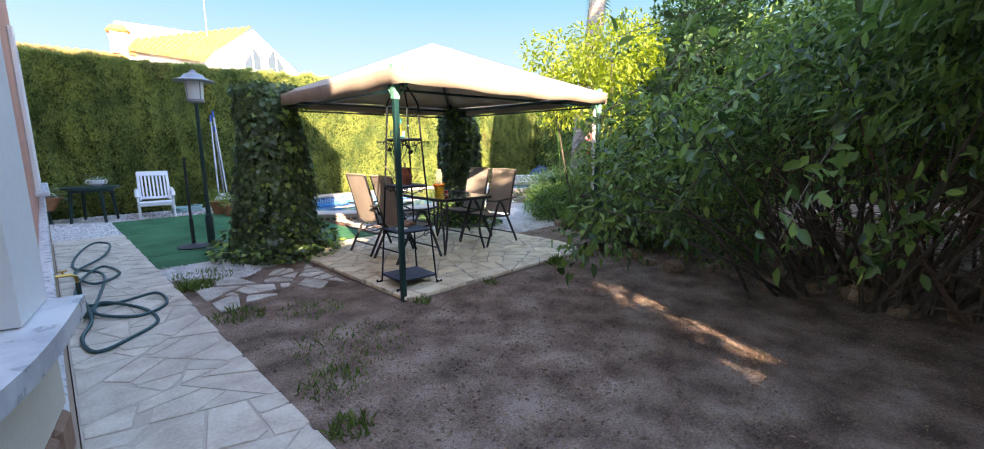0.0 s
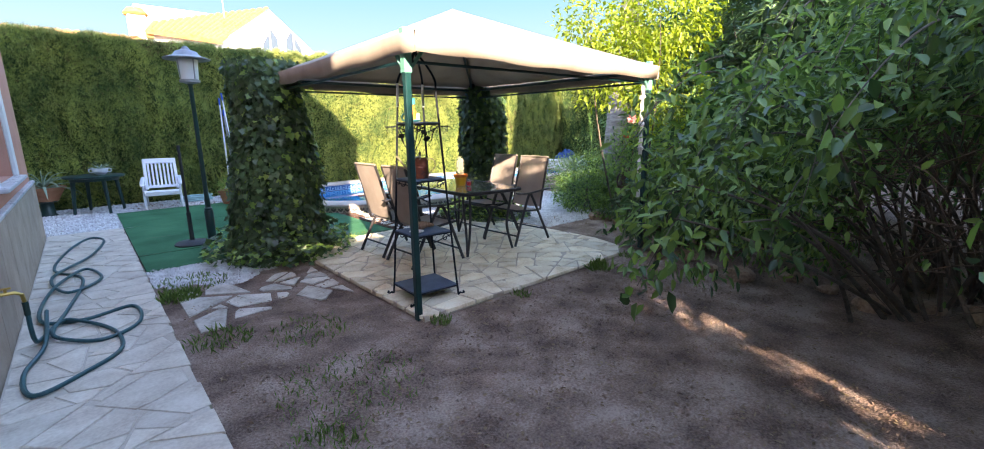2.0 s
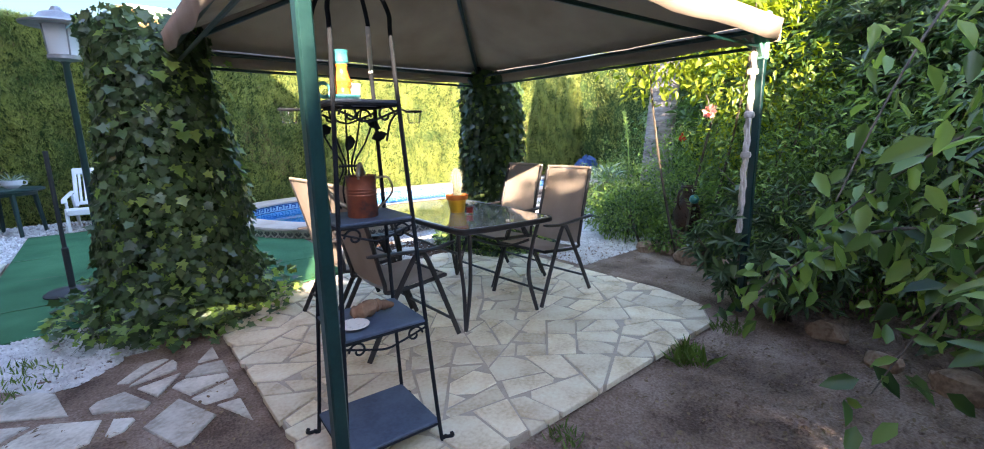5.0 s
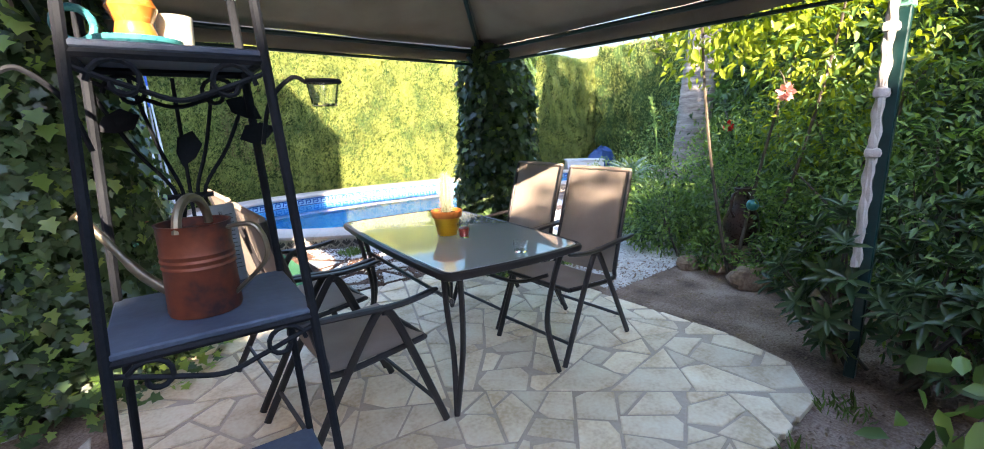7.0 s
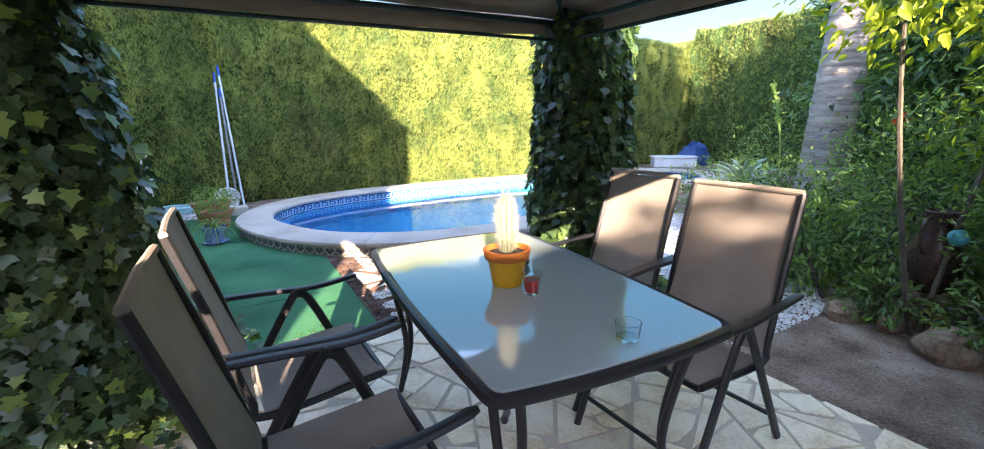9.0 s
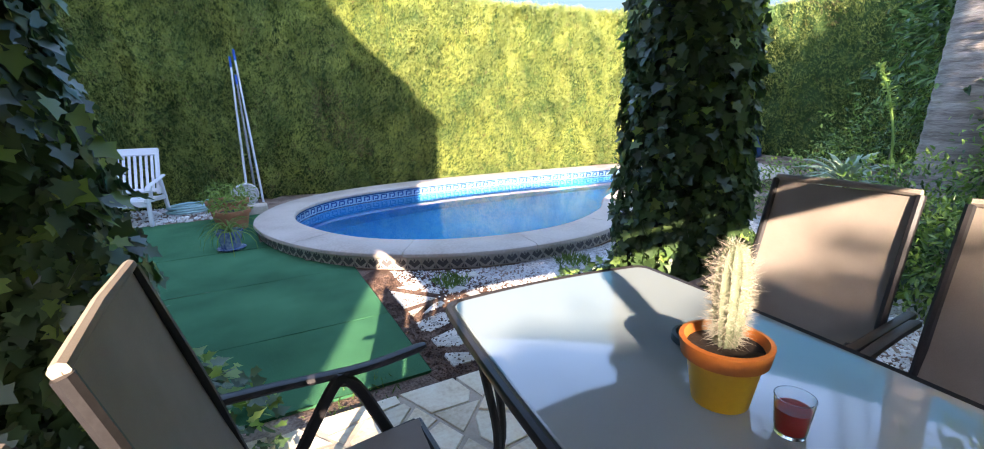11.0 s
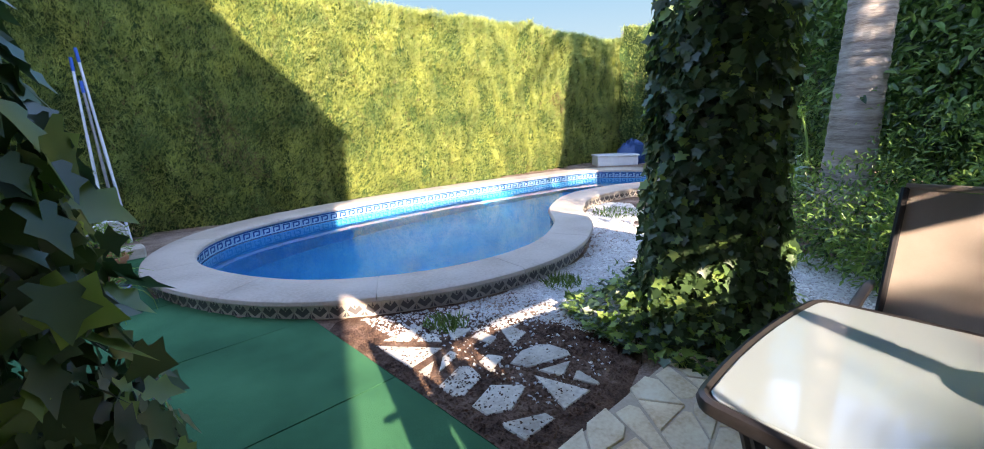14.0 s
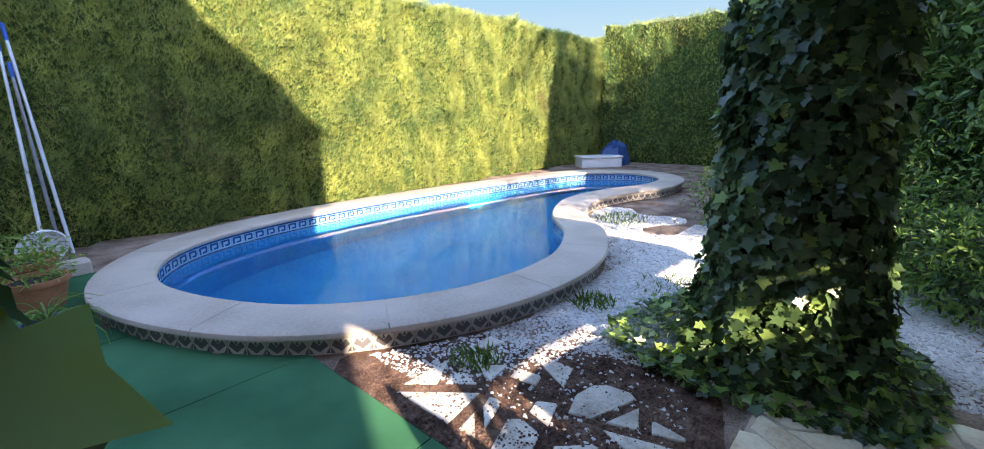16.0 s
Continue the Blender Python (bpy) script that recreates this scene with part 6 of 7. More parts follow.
# bare stems and dry twigs in the hollow
own = np.random.default_rng(21)
for i in range(70):
    a = (own.uniform(-0.9, 0.9), own.uniform(-2.9, 0.6), G)
    b = (a[0] + own.uniform(-1.9, 0.5), a[1] + own.uniform(-0.8, 0.8), own.uniform(1.2, 2.0))
    p, rs = limb(a, b, (own.normal(0, 0.25), own.normal(0, 0.25), own.uniform(-0.1, 0.5)), own.uniform(0.010, 0.024), 0.004)
    part("stem", Geo().tube(p, rs, 6), "dry_twig", big)
g = Geo()
for i in range(1500):
    a = Vector((own.uniform(-1.9, 0.9), own.uniform(-3.0, 0.8), own.uniform(0.25, 1.6)))
    d = Vector((own.normal(0, 1), own.normal(0, 1), own.normal(0.2, 0.6))).normalized() * own.uniform(0.15, 0.5)
    m = a + d * 0.5 + Vector((own.normal(0, 0.04), own.normal(0, 0.04), own.normal(0, 0.04)))
    g.tube([a, m, a + d], [0.005, 0.004, 0.002], 4)
tagged(part("twig_tangle", g, "dry_twig", big), kind="stuff")


def spray(parent, a, b, bow, leaves, size, r0=0.012, hang=0.6):
    """A long leafy branch."""
    p, rs = limb(a, b, bow, r0, 0.002, 14)
    part("branch", Geo().tube(p, rs, 6), "bark", parent)
    idx = rng.integers(3, 15, leaves)
    P = np.array([p[i] for i in idx]) + rng.normal(0, 0.07, (leaves, 3))
    D = rng.normal(0, 0.6, (leaves, 3)) + np.array((0, 0, -hang))
    Nn = rng.normal(0, 0.5, (leaves, 3)) + np.array((-0.4, -0.2, 0.8))
    L = size * rng.uniform(0.6, 1.2, leaves)
    yg = rng.random(leaves) < 0.35
    for mt, q in (("bush", ~yg), ("bush_light", yg)):
        if q.sum():
            tagged(part("spray_leaves", scatter("spray_leaves", LEAF, P[q], D[q], Nn[q], L[q], L[q] * 0.62, mt), mt, parent), kind="stuff")


for a, b, bow, k in (((-1.2, 0.9, 1.2), (-3.45, 1.15, 0.62), (0.2, 0.2, 0.75), 90), ((-1.2, 0.6, 1.0), (-2.9, 0.75, 0.75), (0, 0.2, 0.6), 90), ((-1.3, -0.2, 1.5), (-3.6, -0.1, 0.95), (0, 0, 0.55), 60), ((-1.2, 0.2, 1.9), (-3.2, 0.5, 1.35), (0, 0, 0.5), 60), ((-1.3, 0.9, 1.7), (-2.9, 1.2, 1.15), (0, 0, 0.55), 70), ((-1.5, -0.6, 2.2), (-3.6, 0.75, 1.95), (0, 0, 0.35), 22), ((-1.4, 1.3, 0.9), (-2.5, 1.7, 0.55), (0, 0, 0.4), 80), ((-1.4, -1.2, 1.6), (-3.3, -1.1, 1.3), (0, 0, 0.4), 60), ((-1.4, -0.6, 0.8), (-2.6, -0.3, 0.7), (0, 0, 0.3), 60), ((-1.0, 1.7, 0.8), (-1.9, 2.3, 0.5), (0, 0, 0.3), 80), ((-1.2, 0.9, 1.5), (-2.4, 1.9, 1.0), (0, 0, 0.4), 80)):
    spray(big, a, b, bow, int(k * 1.4), 0.105)

own = np.random.default_rng(33)
for i in range(16):
    a = (own.uniform(-1.7, -0.7), own.uniform(-1.6, 1.7), own.uniform(1.5, 2.3))
    b = (a[0] - own.uniform(0.7, 1.5), a[1] + own.uniform(-0.3, 0.4), max(0.7, a[2] - own.uniform(0.3, 1.0)))
    spray(big, a, b, (0, 0, own.uniform(0.3, 0.6)), 42, 0.092, 0.008, 0.7)
# low boughs added overhead to shade the bare earth
for c, r, k in (((-3.25, -1.25, 2.06), (0.95, 1.0, 0.24), 5200), ((-2.2, -1.1, 2.12), (1.0, 1.1, 0.25), 4500)):
    leafy(big, "bough_leaves", c, r, k, LEAF, 0.095, "bush", 0.6, 0.1, 0.55)
    p, rs = limb((-0.8, -0.8, 1.5), (c[0] - 0.6, c[1], c[2]), (0.1, 0, 0.4), 0.025, 0.005)
    part("branch", Geo().tube(p, rs, 6), "bark", big)

shrub("laurel_shrub", "mid-green shrub with pale young shoots beside the slab", "shrub", (6.75, 3.35, 0), [((0, 0, 0.7), (0.95, 0.75, 0.8)), ((0.5, 0.6, 0.9), (0.8, 0.8, 0.9))], 7000, LEAF, 0.065, "bush", 4, 0.2, 0.45, "bush_light", 0.3)


def whorled(name, label, base, blobs, whorls, size, material):
    """A shrub whose leaves sit in rosettes at the twig ends."""
    o = thing(name, label, "shrub", pose(*base, 0))
    vol = sum(r[0] * r[1] * r[2] for c, r in blobs)
    for c, r in blobs:
        k = max(8, int(whorls * r[0] * r[1] * r[2] / vol))
        d = rand_dir(k)
        C = np.array(c) + d * np.array(r) * (0.55 + 0.5 * rng.random((k, 1)))
        ok = C[:, 2] > 0.06
        C, d = C[ok], d[ok]
        ax = unit(d * 0.8 + np.array((0, 0, 0.75)) + rng.normal(0, 0.25, d.shape))
        P, D, Nn, L = [], [], [], []
        for q, a in zip(C, ax):
            u = unit(np.cross(a, (0.31, 0.95, 0.12))[None])[0]
            w = np.cross(a, u)
            m, ph, sc = int(rng.integers(8, 13)), rng.uniform(0, 6.28), size * rng.uniform(0.7, 1.2)
            for n in range(m):
                an = ph + n * 2.4
                rise = 0.15 + 0.75 * n / m
                P.append(q - a * 0.03 * (1 - n / m))
                D.append(u * cos(an) + w * sin(an) + a * rise)
                Nn.append(a - 0.5 * (u * cos(an) + w * sin(an)))
                L.append(sc * (1.05 - 0.4 * n / m))
        P, D, Nn, L = np.array(P), np.array(D), np.array(Nn), np.array(L)
        tagged(part("foliage", scatter("foliage", LEAF, P, D, Nn, L, L * 0.40, material), material, o), kind="stuff")
        for q in C[:: max(1, len(C) // 14)]:
            p, rs = limb(Vector((c[0] * 0.6 + rng.normal(0, 0.05), c[1] * 0.6 + rng.normal(0, 0.05), G)), Vector(tuple(q)), (0.03, 0.03, 0.08), 0.011, 0.004)
            part("branch", Geo().tube(p, rs, 6), "bark", o)
    return o


whorled("pittosporum", "low dark shrub with whorled leaves at the slab corner", (6.0, 3.72, 0), [((-0.14, 0.14, 0.46), (0.40, 0.36, 0.42)), ((0.35, -0.35, 0.62), (0.52, 0.48, 0.5)), ((-0.3, -0.32, 0.40), (0.36, 0.34, 0.36))], 250, 0.115, "whorl_leaf")
whorled("oleander", "tall shrub with whorled leaves lit by the sun", (8.1, 3.1, 0), [((0, 0, 1.7), (0.95, 0.95, 0.95)), ((0.4, 0.3, 2.5), (1.0, 0.9, 0.9)), ((-0.6, -0.4, 2.2), (0.9, 0.8, 0.9)), ((-0.5, 0.2, 0.9), (0.7, 0.6, 0.6))], 1250, 0.14, "whorl_leaf")
shrub("citrus_tree", "yellow-green tree with sunlit leaves above the flower bed", "tree", (7.05, 4.85, 0), [((-0.2, 0.1, 2.25), (0.95, 0.8, 0.6)), ((0.25, -0.35, 2.85), (1.0, 0.8, 0.6)), ((-0.35, 0.35, 2.75), (0.75, 0.6, 0.5))], 5200, LEAF, 0.085, "lemon", 1, 0.25, 0.6, "", 0, 0.35)
shrub("hibiscus", "hibiscus bush with pink flowers by the flower bed", "shrub", (7.35, 4.35, 0), [((-0.1, -0.1, 1.8), (0.75, 0.6, 0.45)), ((0.3, 0.2, 1.3), (0.6, 0.6, 0.6))], 2600, LEAF, 0.075, "lemon", 2, 0.3, 0.6, "bush", 0.45, 0.4)
for x, y, z, mt in ((6.55, 4.5, 1.5, "pink"), (8.2, 5.6, 1.25, "red_petal")):
    o = thing("hibiscus_bloom", "large pink hibiscus bloom" if mt == "pink" else "small red bloom among leaves", "flower", pose(x, y, z))
    n = 26
    d = rand_dir(n)
    part("petals", scatter("petals", LEAF, d * 0.012, d + np.array((-0.3, -0.3, -0.2)), rand_dir(n), np.full(n, 0.06), np.full(n, 0.055), mt), mt, o)
    part("stalk", Geo().tube([(0, 0, 0), (0.05, 0.04, 0.10), (0.12, 0.1, 0.16)], 0.006, 6), "bark", o)
for x, y, r, h, k in ((7.55, 5.9, 0.55, 0.38, 1100), (7.9, 5.1, 0.75, 0.6, 1500), (8.3, 6.4, 0.7, 0.5, 1300), (7.4, 4.35, 0.5, 0.45, 800), (9.3, 7.7, 0.7, 0.45, 900), (8.8, 5.6, 0.8, 0.85, 1300), (10.3, 7.2, 0.9, 0.9, 1200), (9.8, 5.6, 1.0, 1.3, 1300), (11.5, 8.0, 0.9, 0.6, 700), (12.4, 6.6, 1.2, 1.5, 1100), (7.65, 5.3, 0.5, 0.75, 1100), (7.35, 4.45, 0.5, 0.6, 1000), (8.1, 4.5, 0.7, 0.95, 1300), (7.3, 5.8, 0.42, 0.36, 700), (7.02, 5.12, 0.22, 0.17, 260), (6.98, 4.58, 0.28, 0.22, 320), (6.75, 3.35, 0.5, 0.5, 900), (7.9, 6.35, 0.5, 0.35, 700)):
    shrub("bed_shrub", "low leafy green shrub in the flower bed", "shrub", (x, y, 0), [((0, 0, h * 0.7), (r, r, h))], int(k * 1.9), LEAF, 0.06, "bush", 1, 0.1, 0.5, "bush_light", 0.45, 0.4)
# the three trees south of y = 2 are added to shade the palm
for x, y, h in ((11.0, 4.3, 4.6), (9.8, 1.6, 5.8), (8.9, -0.3, 5.6), (7.4, -0.1, 5.6), (13.3, 5.2, 4.8), (12.9, 7.2, 4.0), (11.4, 5.9, 3.3), (13.9, 6.3, 4.4), (10.6, 5.3, 2.8)):
    shrub("dark_tree", "dark evergreen tree behind the flower bed, southern ones added for shade", "tree", (x, y, 0), [((0, 0, h * 0.55), (1.5, 1.6, h * 0.5)), ((0.3, 0.3, h * 0.85), (1.3, 1.2, h * 0.35))], 8000, LEAF, 0.14, "bush", 2, 0.2, 0.5, "", 0, 0.5)

ag = thing("agave", "grey-green agave rosette among the bed shrubs", "agave", pose(8.75, 7.2, G))
part("stem", Geo().tube([(0, 0, 0), (0.02, 0, 0.55)], 0.06, 8), "bark", ag)
stalk = thing("flower_stalk", "pale yellow-green flowering stalk leaning out of the bed", "plant", pose(9.05, 6.95, G))
pts = spline([(0, 0, 0), (0.05, 0.05, 0.9), (0.2, 0.2, 1.35), (0.42, 0.42, 1.72)], 8)
part("stem", Geo().tube(pts, 0.012, 6), "bush_light", stalk)
n = 150
k = rng.integers(14, len(pts), n)
P = np.array([tuple(pts[i]) for i in k]) + rng.normal(0, 0.012, (n, 3))
tagged(part("florets", scatter("florets", LEAF, P, rng.normal(0, 1, (n, 3)) + np.array((0.2, 0.2, 0.4)), rand_dir(n), rng.uniform(0.035, 0.07, n), rng.uniform(0.018, 0.03, n), "ivy_young"), "ivy_young", stalk), kind="stuff")
rosette_parts(ag, 34, 0.56, 0.045, (-5, 80), 0.2, 0.55, 0.35)

# palm trunk, leaning
palm = thing("palm_tree", "tall palm with a grey ringed trunk leaning slightly", "palm tree", pose(9.36, 6.66, G))
axis = [Vector((0.09 * z + 0.012 * z * z, 0.01 * z, z)) for z in np.linspace(0, 6.6, 100)]
rs = [0.25 - 0.014 * min(p.z, 6) + 0.010 * (i % 2) + 0.06 * max(0, 1 - p.z / 0.6) for i, p in enumerate(axis)]
part("trunk", Geo().tube(axis, rs, 16), "palm_bark", palm)
tip = axis[-1]
for k in range(18):
    a, e = k * 2.399, radians(60 - k * 4.5)
    d = Vector((cos(a), sin(a), 0))
    mid_pts = [tip + d * (2.3 * s * cos(e) ) + Vector((0, 0, 2.3 * s * sin(e) - 1.2 * s * s)) for s in [q / 9 for q in range(10)]]
    fr = part("frond", Geo().tube(mid_pts, [0.022 - 0.002 * q for q in range(10)], 5), "bush_light", palm)
    m = 60
    s = np.linspace(0.15, 0.99, m)
    P = np.array([tuple(mid_pts[min(9, int(q * 9))].lerp(mid_pts[min(9, int(q * 9) + 1)], q * 9 - int(q * 9))) for q in s])
    side = np.array((-sin(a), cos(a), 0)) * np.where(np.arange(m) % 2, 1, -1)[:, None]
    part("leaflets", scatter("leaflets", NARROW, P, side + np.array(tuple(d)) * 0.5 + np.array((0, 0, -0.25)), np.tile((0, 0, 1.0), (m, 1)) + rng.normal(0, 0.2, (m, 3)), np.full(m, 0.42), np.full(m, 0.035), "oleander"), "oleander", fr)

jug = thing("garden_jug", "dark brown glazed jug standing among the bed shrubs", "jug", pose(7.22, 4.98, G + 0.24))
part("jug_body", Geo().lathe([(0, 0), (0.09, 0), (0.15, 0.12), (0.155, 0.22), (0.10, 0.36), (0.065, 0.44), (0.085, 0.52), (0.075, 0.525), (0.05, 0.45), (0, 0.43)], 28), "jug", jug)
part("jug_handle", Geo().tube(spline([(-0.07, 0.02, 0.49), (-0.15, 0.03, 0.46), (-0.17, 0.03, 0.34), (-0.13, 0.02, 0.27)], 6), 0.014, 8), "jug", jug)
part("jug_foot", Geo().lathe([(0, -0.24), (0.15, -0.24), (0.10, 0.0), (0, 0.0)], 20), "rock", jug)
ball = thing("glass_float", "small turquoise glass ball beside the jug", "ornament", pose(7.12, 4.86, 0.58))
part("ball", Geo().lathe([(0.052 * sin(pi * k / 10), -0.052 * cos(pi * k / 10)) for k in range(11)], 18), "teal", ball)
part("cord", Geo().tube([(0, 0, 0.05), (0.05, 0.06, 0.10)], 0.004, 5), "rope", ball)


def rock(name, label, x, y, s, group):
    g = Geo()
    v, f = [], []
    for j in range(9):
        for i in range(14):
            a, e = 2 * pi * i / 14, -pi / 2 + pi * j / 8
            r = 1 + 0.35 * noise.noise((cos(a) * cos(e) * 1.5 + x * 3, sin(a) * cos(e) * 1.5 + y * 3, sin(e) * 1.5)) + 0.12 * noise.noise((cos(a) * cos(e) * 4 + x, sin(a) * cos(e) * 4, sin(e) * 4))
            v.append((s[0] * r * cos(a) * cos(e), s[1] * r * sin(a) * cos(e), s[2] * r * sin(e)))
    f = [(j * 14 + i, j * 14 + (i + 1) % 14, (j + 1) * 14 + (i + 1) % 14, (j + 1) * 14 + i) for j in range(8) for i in range(14)]
    return tagged(part(name, g.add(v, f), "rock"), label, "rock", group)


for x, y, s in ((6.92, 5.30, 0.14), (6.82, 4.72, 0.20), (6.68, 4.28, 0.16), (6.95, 5.05, 0.1), (6.7, 3.75, 0.15)):
    o = rock("edging_rock", "rounded tan rock edging the flower bed", x, y, (s, s * 0.75, s * 0.6), "edging rocks")
    o.location = (x, y, G + s * 0.25)
for i in range(15):
    x, y = 5.55 + 0.18 * sin(i * 1.9), -1.4 + i * 0.33
    s = 0.06 + 0.05 * ((i * 7) % 5) / 4
    o = rock("edging_rock", "rough stone edging under the overhanging shrub", x, y, (s * 1.2, s * 1.3, s * 0.8), "edging rocks")
    o.location = (x, y, G + s * 0.3)


def weeds(name, label, x, y, r, n, h):
    o = thing(name, label, "weeds", pose(x, y, G))
    a, q = rng.uniform(0, 2 * pi, n), r * np.sqrt(rng.random(n))
    P = np.c_[q * np.cos(a), q * np.sin(a), np.zeros(n)]
    D = rng.normal(0, 0.55, (n, 3)) * np.array((1, 1, 0.1)) + np.array((0, 0, 1.0))
    L = h * rng.uniform(0.5, 1.3, n)
    tagged(part("weed_foliage", scatter("weed_foliage", NARROW, P, D, rand_dir(n), L, L * 0.16, "grass"), "grass", o), kind="stuff")


for x, y, r, n, h in ((1.5, 6.15, 0.32, 230, 0.06), (1.35, 5.75, 0.16, 160, 0.10), (1.42, 4.55, 0.22, 150, 0.07), (1.85, 3.35, 0.42, 420, 0.045), (1.5, 2.9, 0.22, 240, 0.05), (1.95, 4.25, 0.3, 200, 0.05), (2.75, 3.72, 0.09, 60, 0.06), (4.7, 3.66, 0.10, 80, 0.12), (5.35, 3.7, 0.12, 70, 0.07), (3.6, 3.7, 0.08, 50, 0.06), (4.75, 8.05, 0.14, 150, 0.08), (5.9, 7.95, 0.16, 150, 0.08), (8.6, 9.05, 0.35, 260, 0.07), (6.6, 7.6, 0.3, 160, 0.06), (3.75, 6.88, 0.25, 90, 0.05), (1.35, 2.4, 0.12, 140, 0.06)):
    weeds("weed_tuft", "small green weeds growing in bare ground", x, y, r, n, h)

# ---- the neighbour's house over the hedge ----
nb = thing("neighbour_house", "white house with ochre tiled roofs rising behind the hedge", "house")
Y = 30.0
g = Geo().box((0.9, Y + 5, 2.9), (6.6, 8, 6.0)).box((5.6, Y + 5, 3.2), (3.0, 7.5, 6.4))
part("wall", g, "white_wall", nb, smooth=False)
prof = [(4.2, -0.05), (13.4, -0.05), (13.4, 5.2), (10.05, 8.15), (7.3, 6.1), (4.2, 6.25)]
g = Geo().add([(x, Y, z) for x, z in prof] + [(x, Y + 0.4, z) for x, z in prof], [tuple(range(6)), tuple(range(6, 12))[::-1]] + [(i, 6 + i, 6 + (i + 1) % 6, (i + 1) % 6) for i in range(6)])
part("gable_wall", g, "white_wall", nb, smooth=False)


def tiled(a, b, c, d, n):
    """A roof slope rippled by rolls of tiles; a, b the eaves, c, d the ridge."""
    g = Geo()
    a, b, c, d = Vector(a), Vector(b), Vector(c), Vector(d)
    up = (b - a).cross(d - a).normalized()
    up = up if up.z > 0 else -up
    v = []
    for i in range(6 * n + 1):
        s = i / (6 * n)
        h = up * (0.10 * abs(sin(pi * s * n)))
        v += [a.lerp(b, s) + h, d.lerp(c, s) + h, a.lerp(b, s) - up * 0.15]
    m = 6 * n
    return g.add(v, [(3 * i, 3 * i + 3, 3 * i + 4, 3 * i + 1) for i in range(m)] + [(3 * i + 2, 3 * i + 5, 3 * i + 3, 3 * i) for i in range(m)])


part("roof", tiled((4.1, Y - 0.4, 6.3), (7.4, Y - 0.4, 6.12), (11.0, Y + 3, 8.95), (4.8, Y + 3, 7.3), 16), "roof_tile", nb)
part("roof", tiled((-2.6, Y + 0.6, 5.95), (4.2, Y + 0.6, 5.95), (4.2, Y + 4.5, 6.7), (-2.6, Y + 4.5, 6.7), 18), "roof_tile", nb)
part("eave_trim", Geo().box((4.3, Y - 0.1, 6.1), (0.3, 0.2, 0.25)).box((0.9, Y + 0.7, 5.75), (6.7, 0.2, 0.18)), "roof_tile", nb, smooth=False)
part("terrace_block", Geo().box((7.2, Y + 9, 7.5), (5.0, 4, 2.7)).box((7.2, Y + 9, 8.9), (5.3, 4.3, 0.14)), "white_wall", nb, smooth=False)
ch = part("chimney", Geo().box((4.1, Y + 2.2, 6.9), (0.75, 0.7, 1.1), None, 0.05), "white_wall", nb)
part("chimney_cap", Geo().lathe([(0.5, 0), (0.55, 0.1), (0.35, 0.35), (0, 0.4)], 14, (4.1, Y + 2.2, 7.4)), "roof_tile", ch)
for sx, x in ((-1, 9.9), (1, 11.2)):
    w = [(x - 0.42, 5.9), (x + 0.42, 5.9), (x + 0.42, 6.6 if sx < 0 else 6.2), (x + 0.1 * -sx, 7.1), (x - 0.42, 6.2 if sx < 0 else 6.6)]
    g = Geo().add([(a, Y - 0.02, b) for a, b in w] + [(a, Y - 0.08, b) for a, b in w], [(9, 8, 7, 6, 5)] + [(i, (i + 1) % 5, 5 + (i + 1) % 5, 5 + i) for i in range(5)])
    wo = part("window", g, "window_dark", nb, "dark arched gable window", smooth=False)
    part("window_frame", Geo().box((x, Y - 0.1, 6.4), (0.06, 0.05, 1.05)), "white_wall", wo, smooth=False)
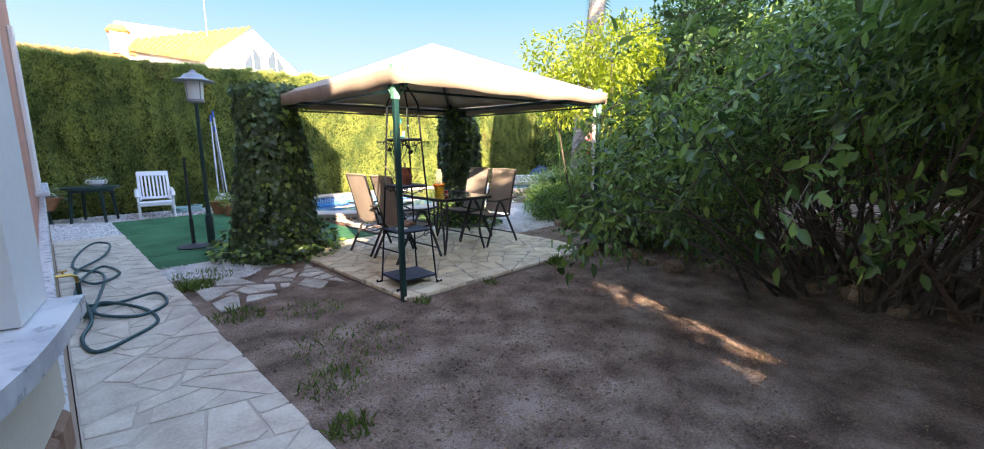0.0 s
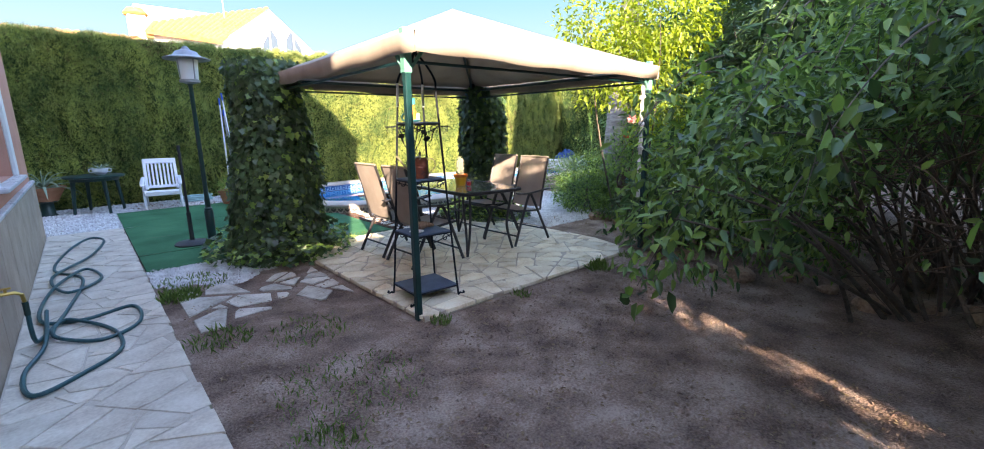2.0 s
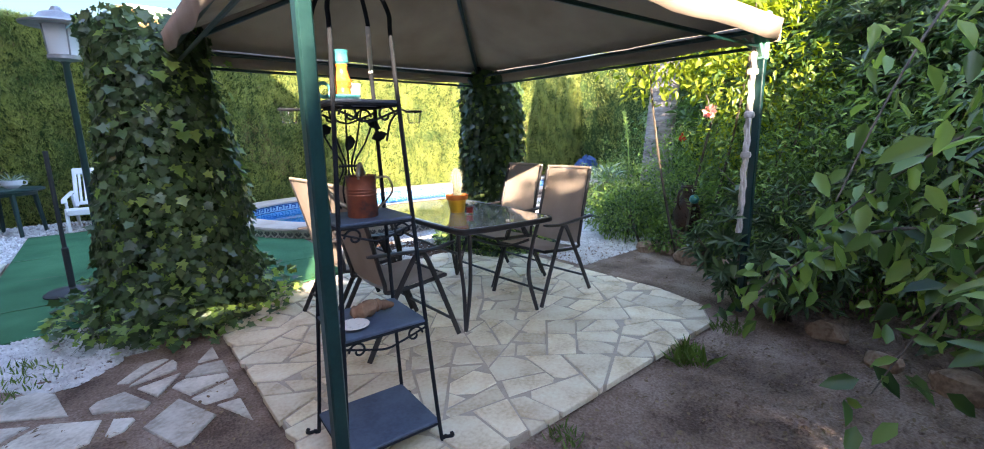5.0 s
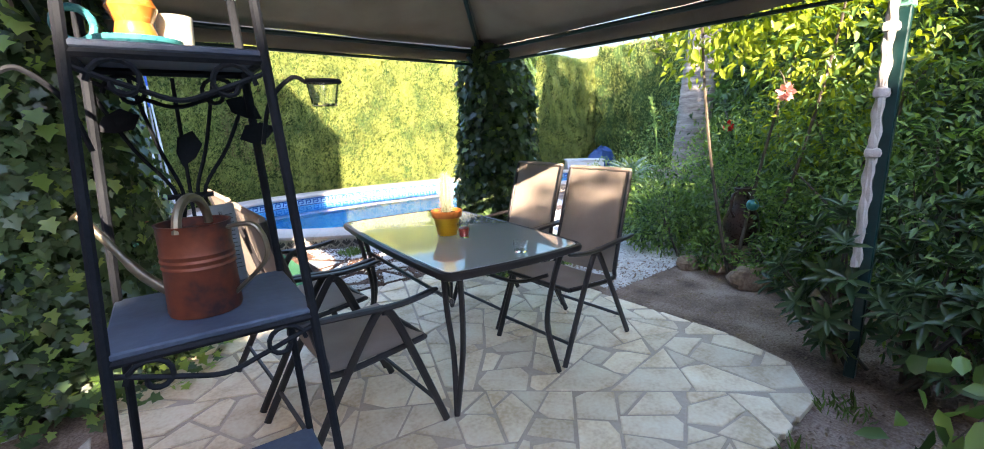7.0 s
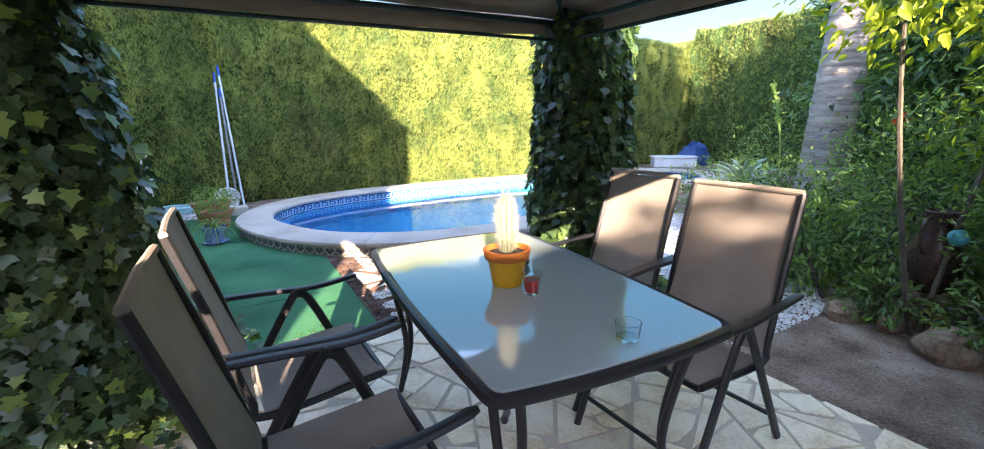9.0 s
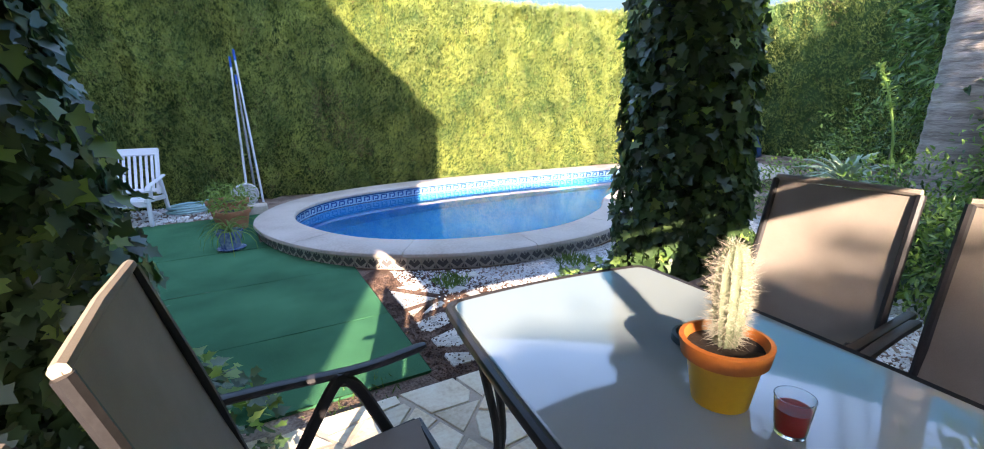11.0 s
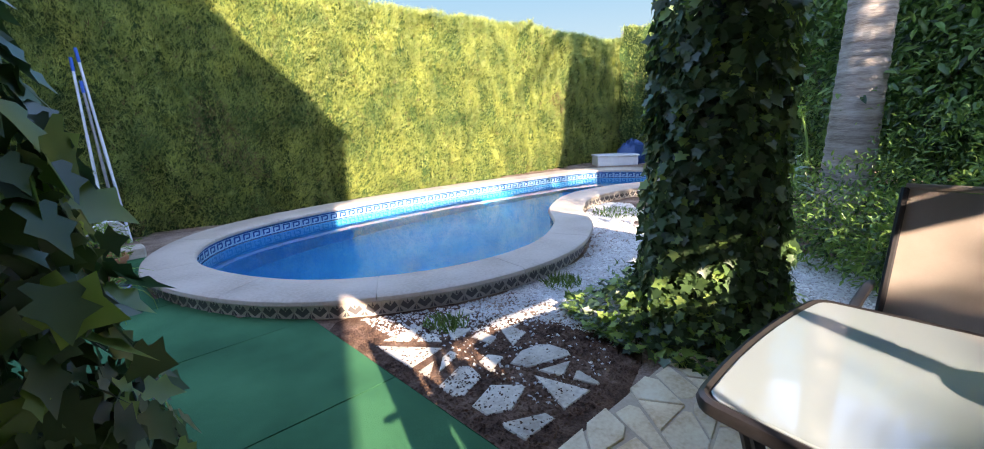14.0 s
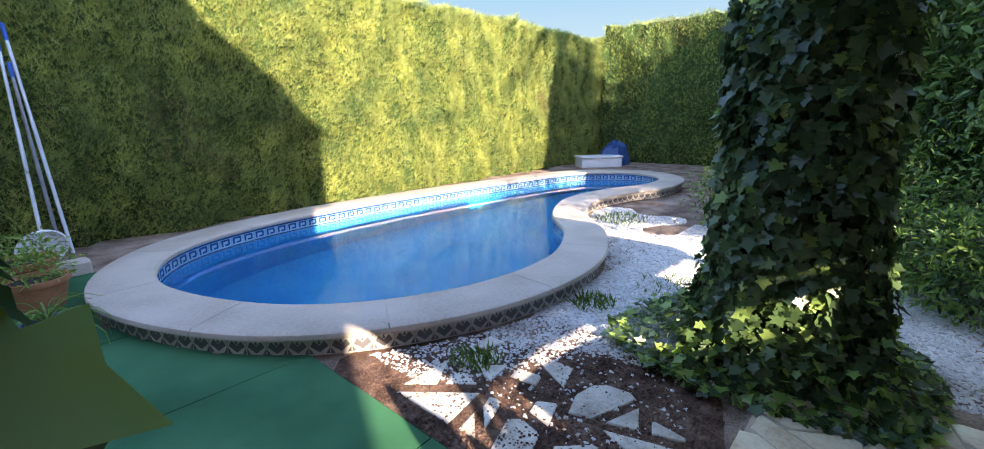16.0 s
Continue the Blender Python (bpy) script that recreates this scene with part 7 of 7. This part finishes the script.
for x in (0.2, 1.6, 2.9):
    part("window", Geo().box((x, Y + 0.98, 5.1), (0.7, 0.06, 0.9)), "window_dark", nb, smooth=False)
part("antenna", Geo().tube([(8.2, Y + 2, 7.2), (8.2, Y + 2, 10.5)], 0.035, 6), "grey_metal", nb)

# ---- paving, stone by stone ----
slab = thing("paved_slab", "crazy-paved cream stone slab under the gazebo", "paving", kind="structure")
SX0, SX1, SY0, SY1 = 2.63, 5.70, 3.78, 6.76
corner = [(2.66, 3.81), (5.30, 3.81), (5.58, 4.0), (5.68, 4.35), (5.68, 6.73), (2.66, 6.73)]
part("concrete_bed", Geo().prism(corner, G - 0.05, -0.006, 0.004), "joint", slab, smooth=False)
clip = [((0.19, -0.28), (5.44, 3.905)), ((0.35, -0.10), (5.63, 4.175))]
for poly in crazy_pieces(SX0, SX1, SY0, SY1, 0.215, 0.015, clip):
    part("paving_stone", Geo().prism(poly, -0.03, rng.uniform(-0.002, 0.003), 0.005), "paving", slab, smooth=False)
walkway = thing("path", "crazy-paved pale stone path along the house", "path", kind="structure")
part("concrete_bed", Geo().box((0.775, 4.4, -0.055), (0.83, 10.9, 0.10)), "path_joint", walkway, smooth=False)
for poly in crazy_pieces(0.355, 1.215, -1.05, 9.88, 0.245, 0.013):
    part("paving_stone", Geo().prism(poly, -0.03, rng.uniform(-0.001, 0.003), 0.005), "path_stone", walkway, smooth=False)


def flags(name, label, x0, x1, y0, y1, fill, size, gap=0.055):
    o = thing(name, label, "stepping stones", kind="structure")
    for poly in crazy_pieces(x0, x1, y0, y1, size, gap):
        if rng.random() < fill and area(poly) > 0.006:
            part("flagstone", Geo().prism(poly, G - 0.01, G + rng.uniform(0.008, 0.016), 0.008), "flag", o, smooth=False)


flags("stepping_stones", "broken pale flagstones set in earth from path to slab", 1.30, 2.62, 4.72, 5.95, 0.72, 0.27, 0.05)
flags("stepping_stones", "broken pale flagstones leading from slab to pool", 4.22, 5.10, 6.85, 8.25, 0.78, 0.23)
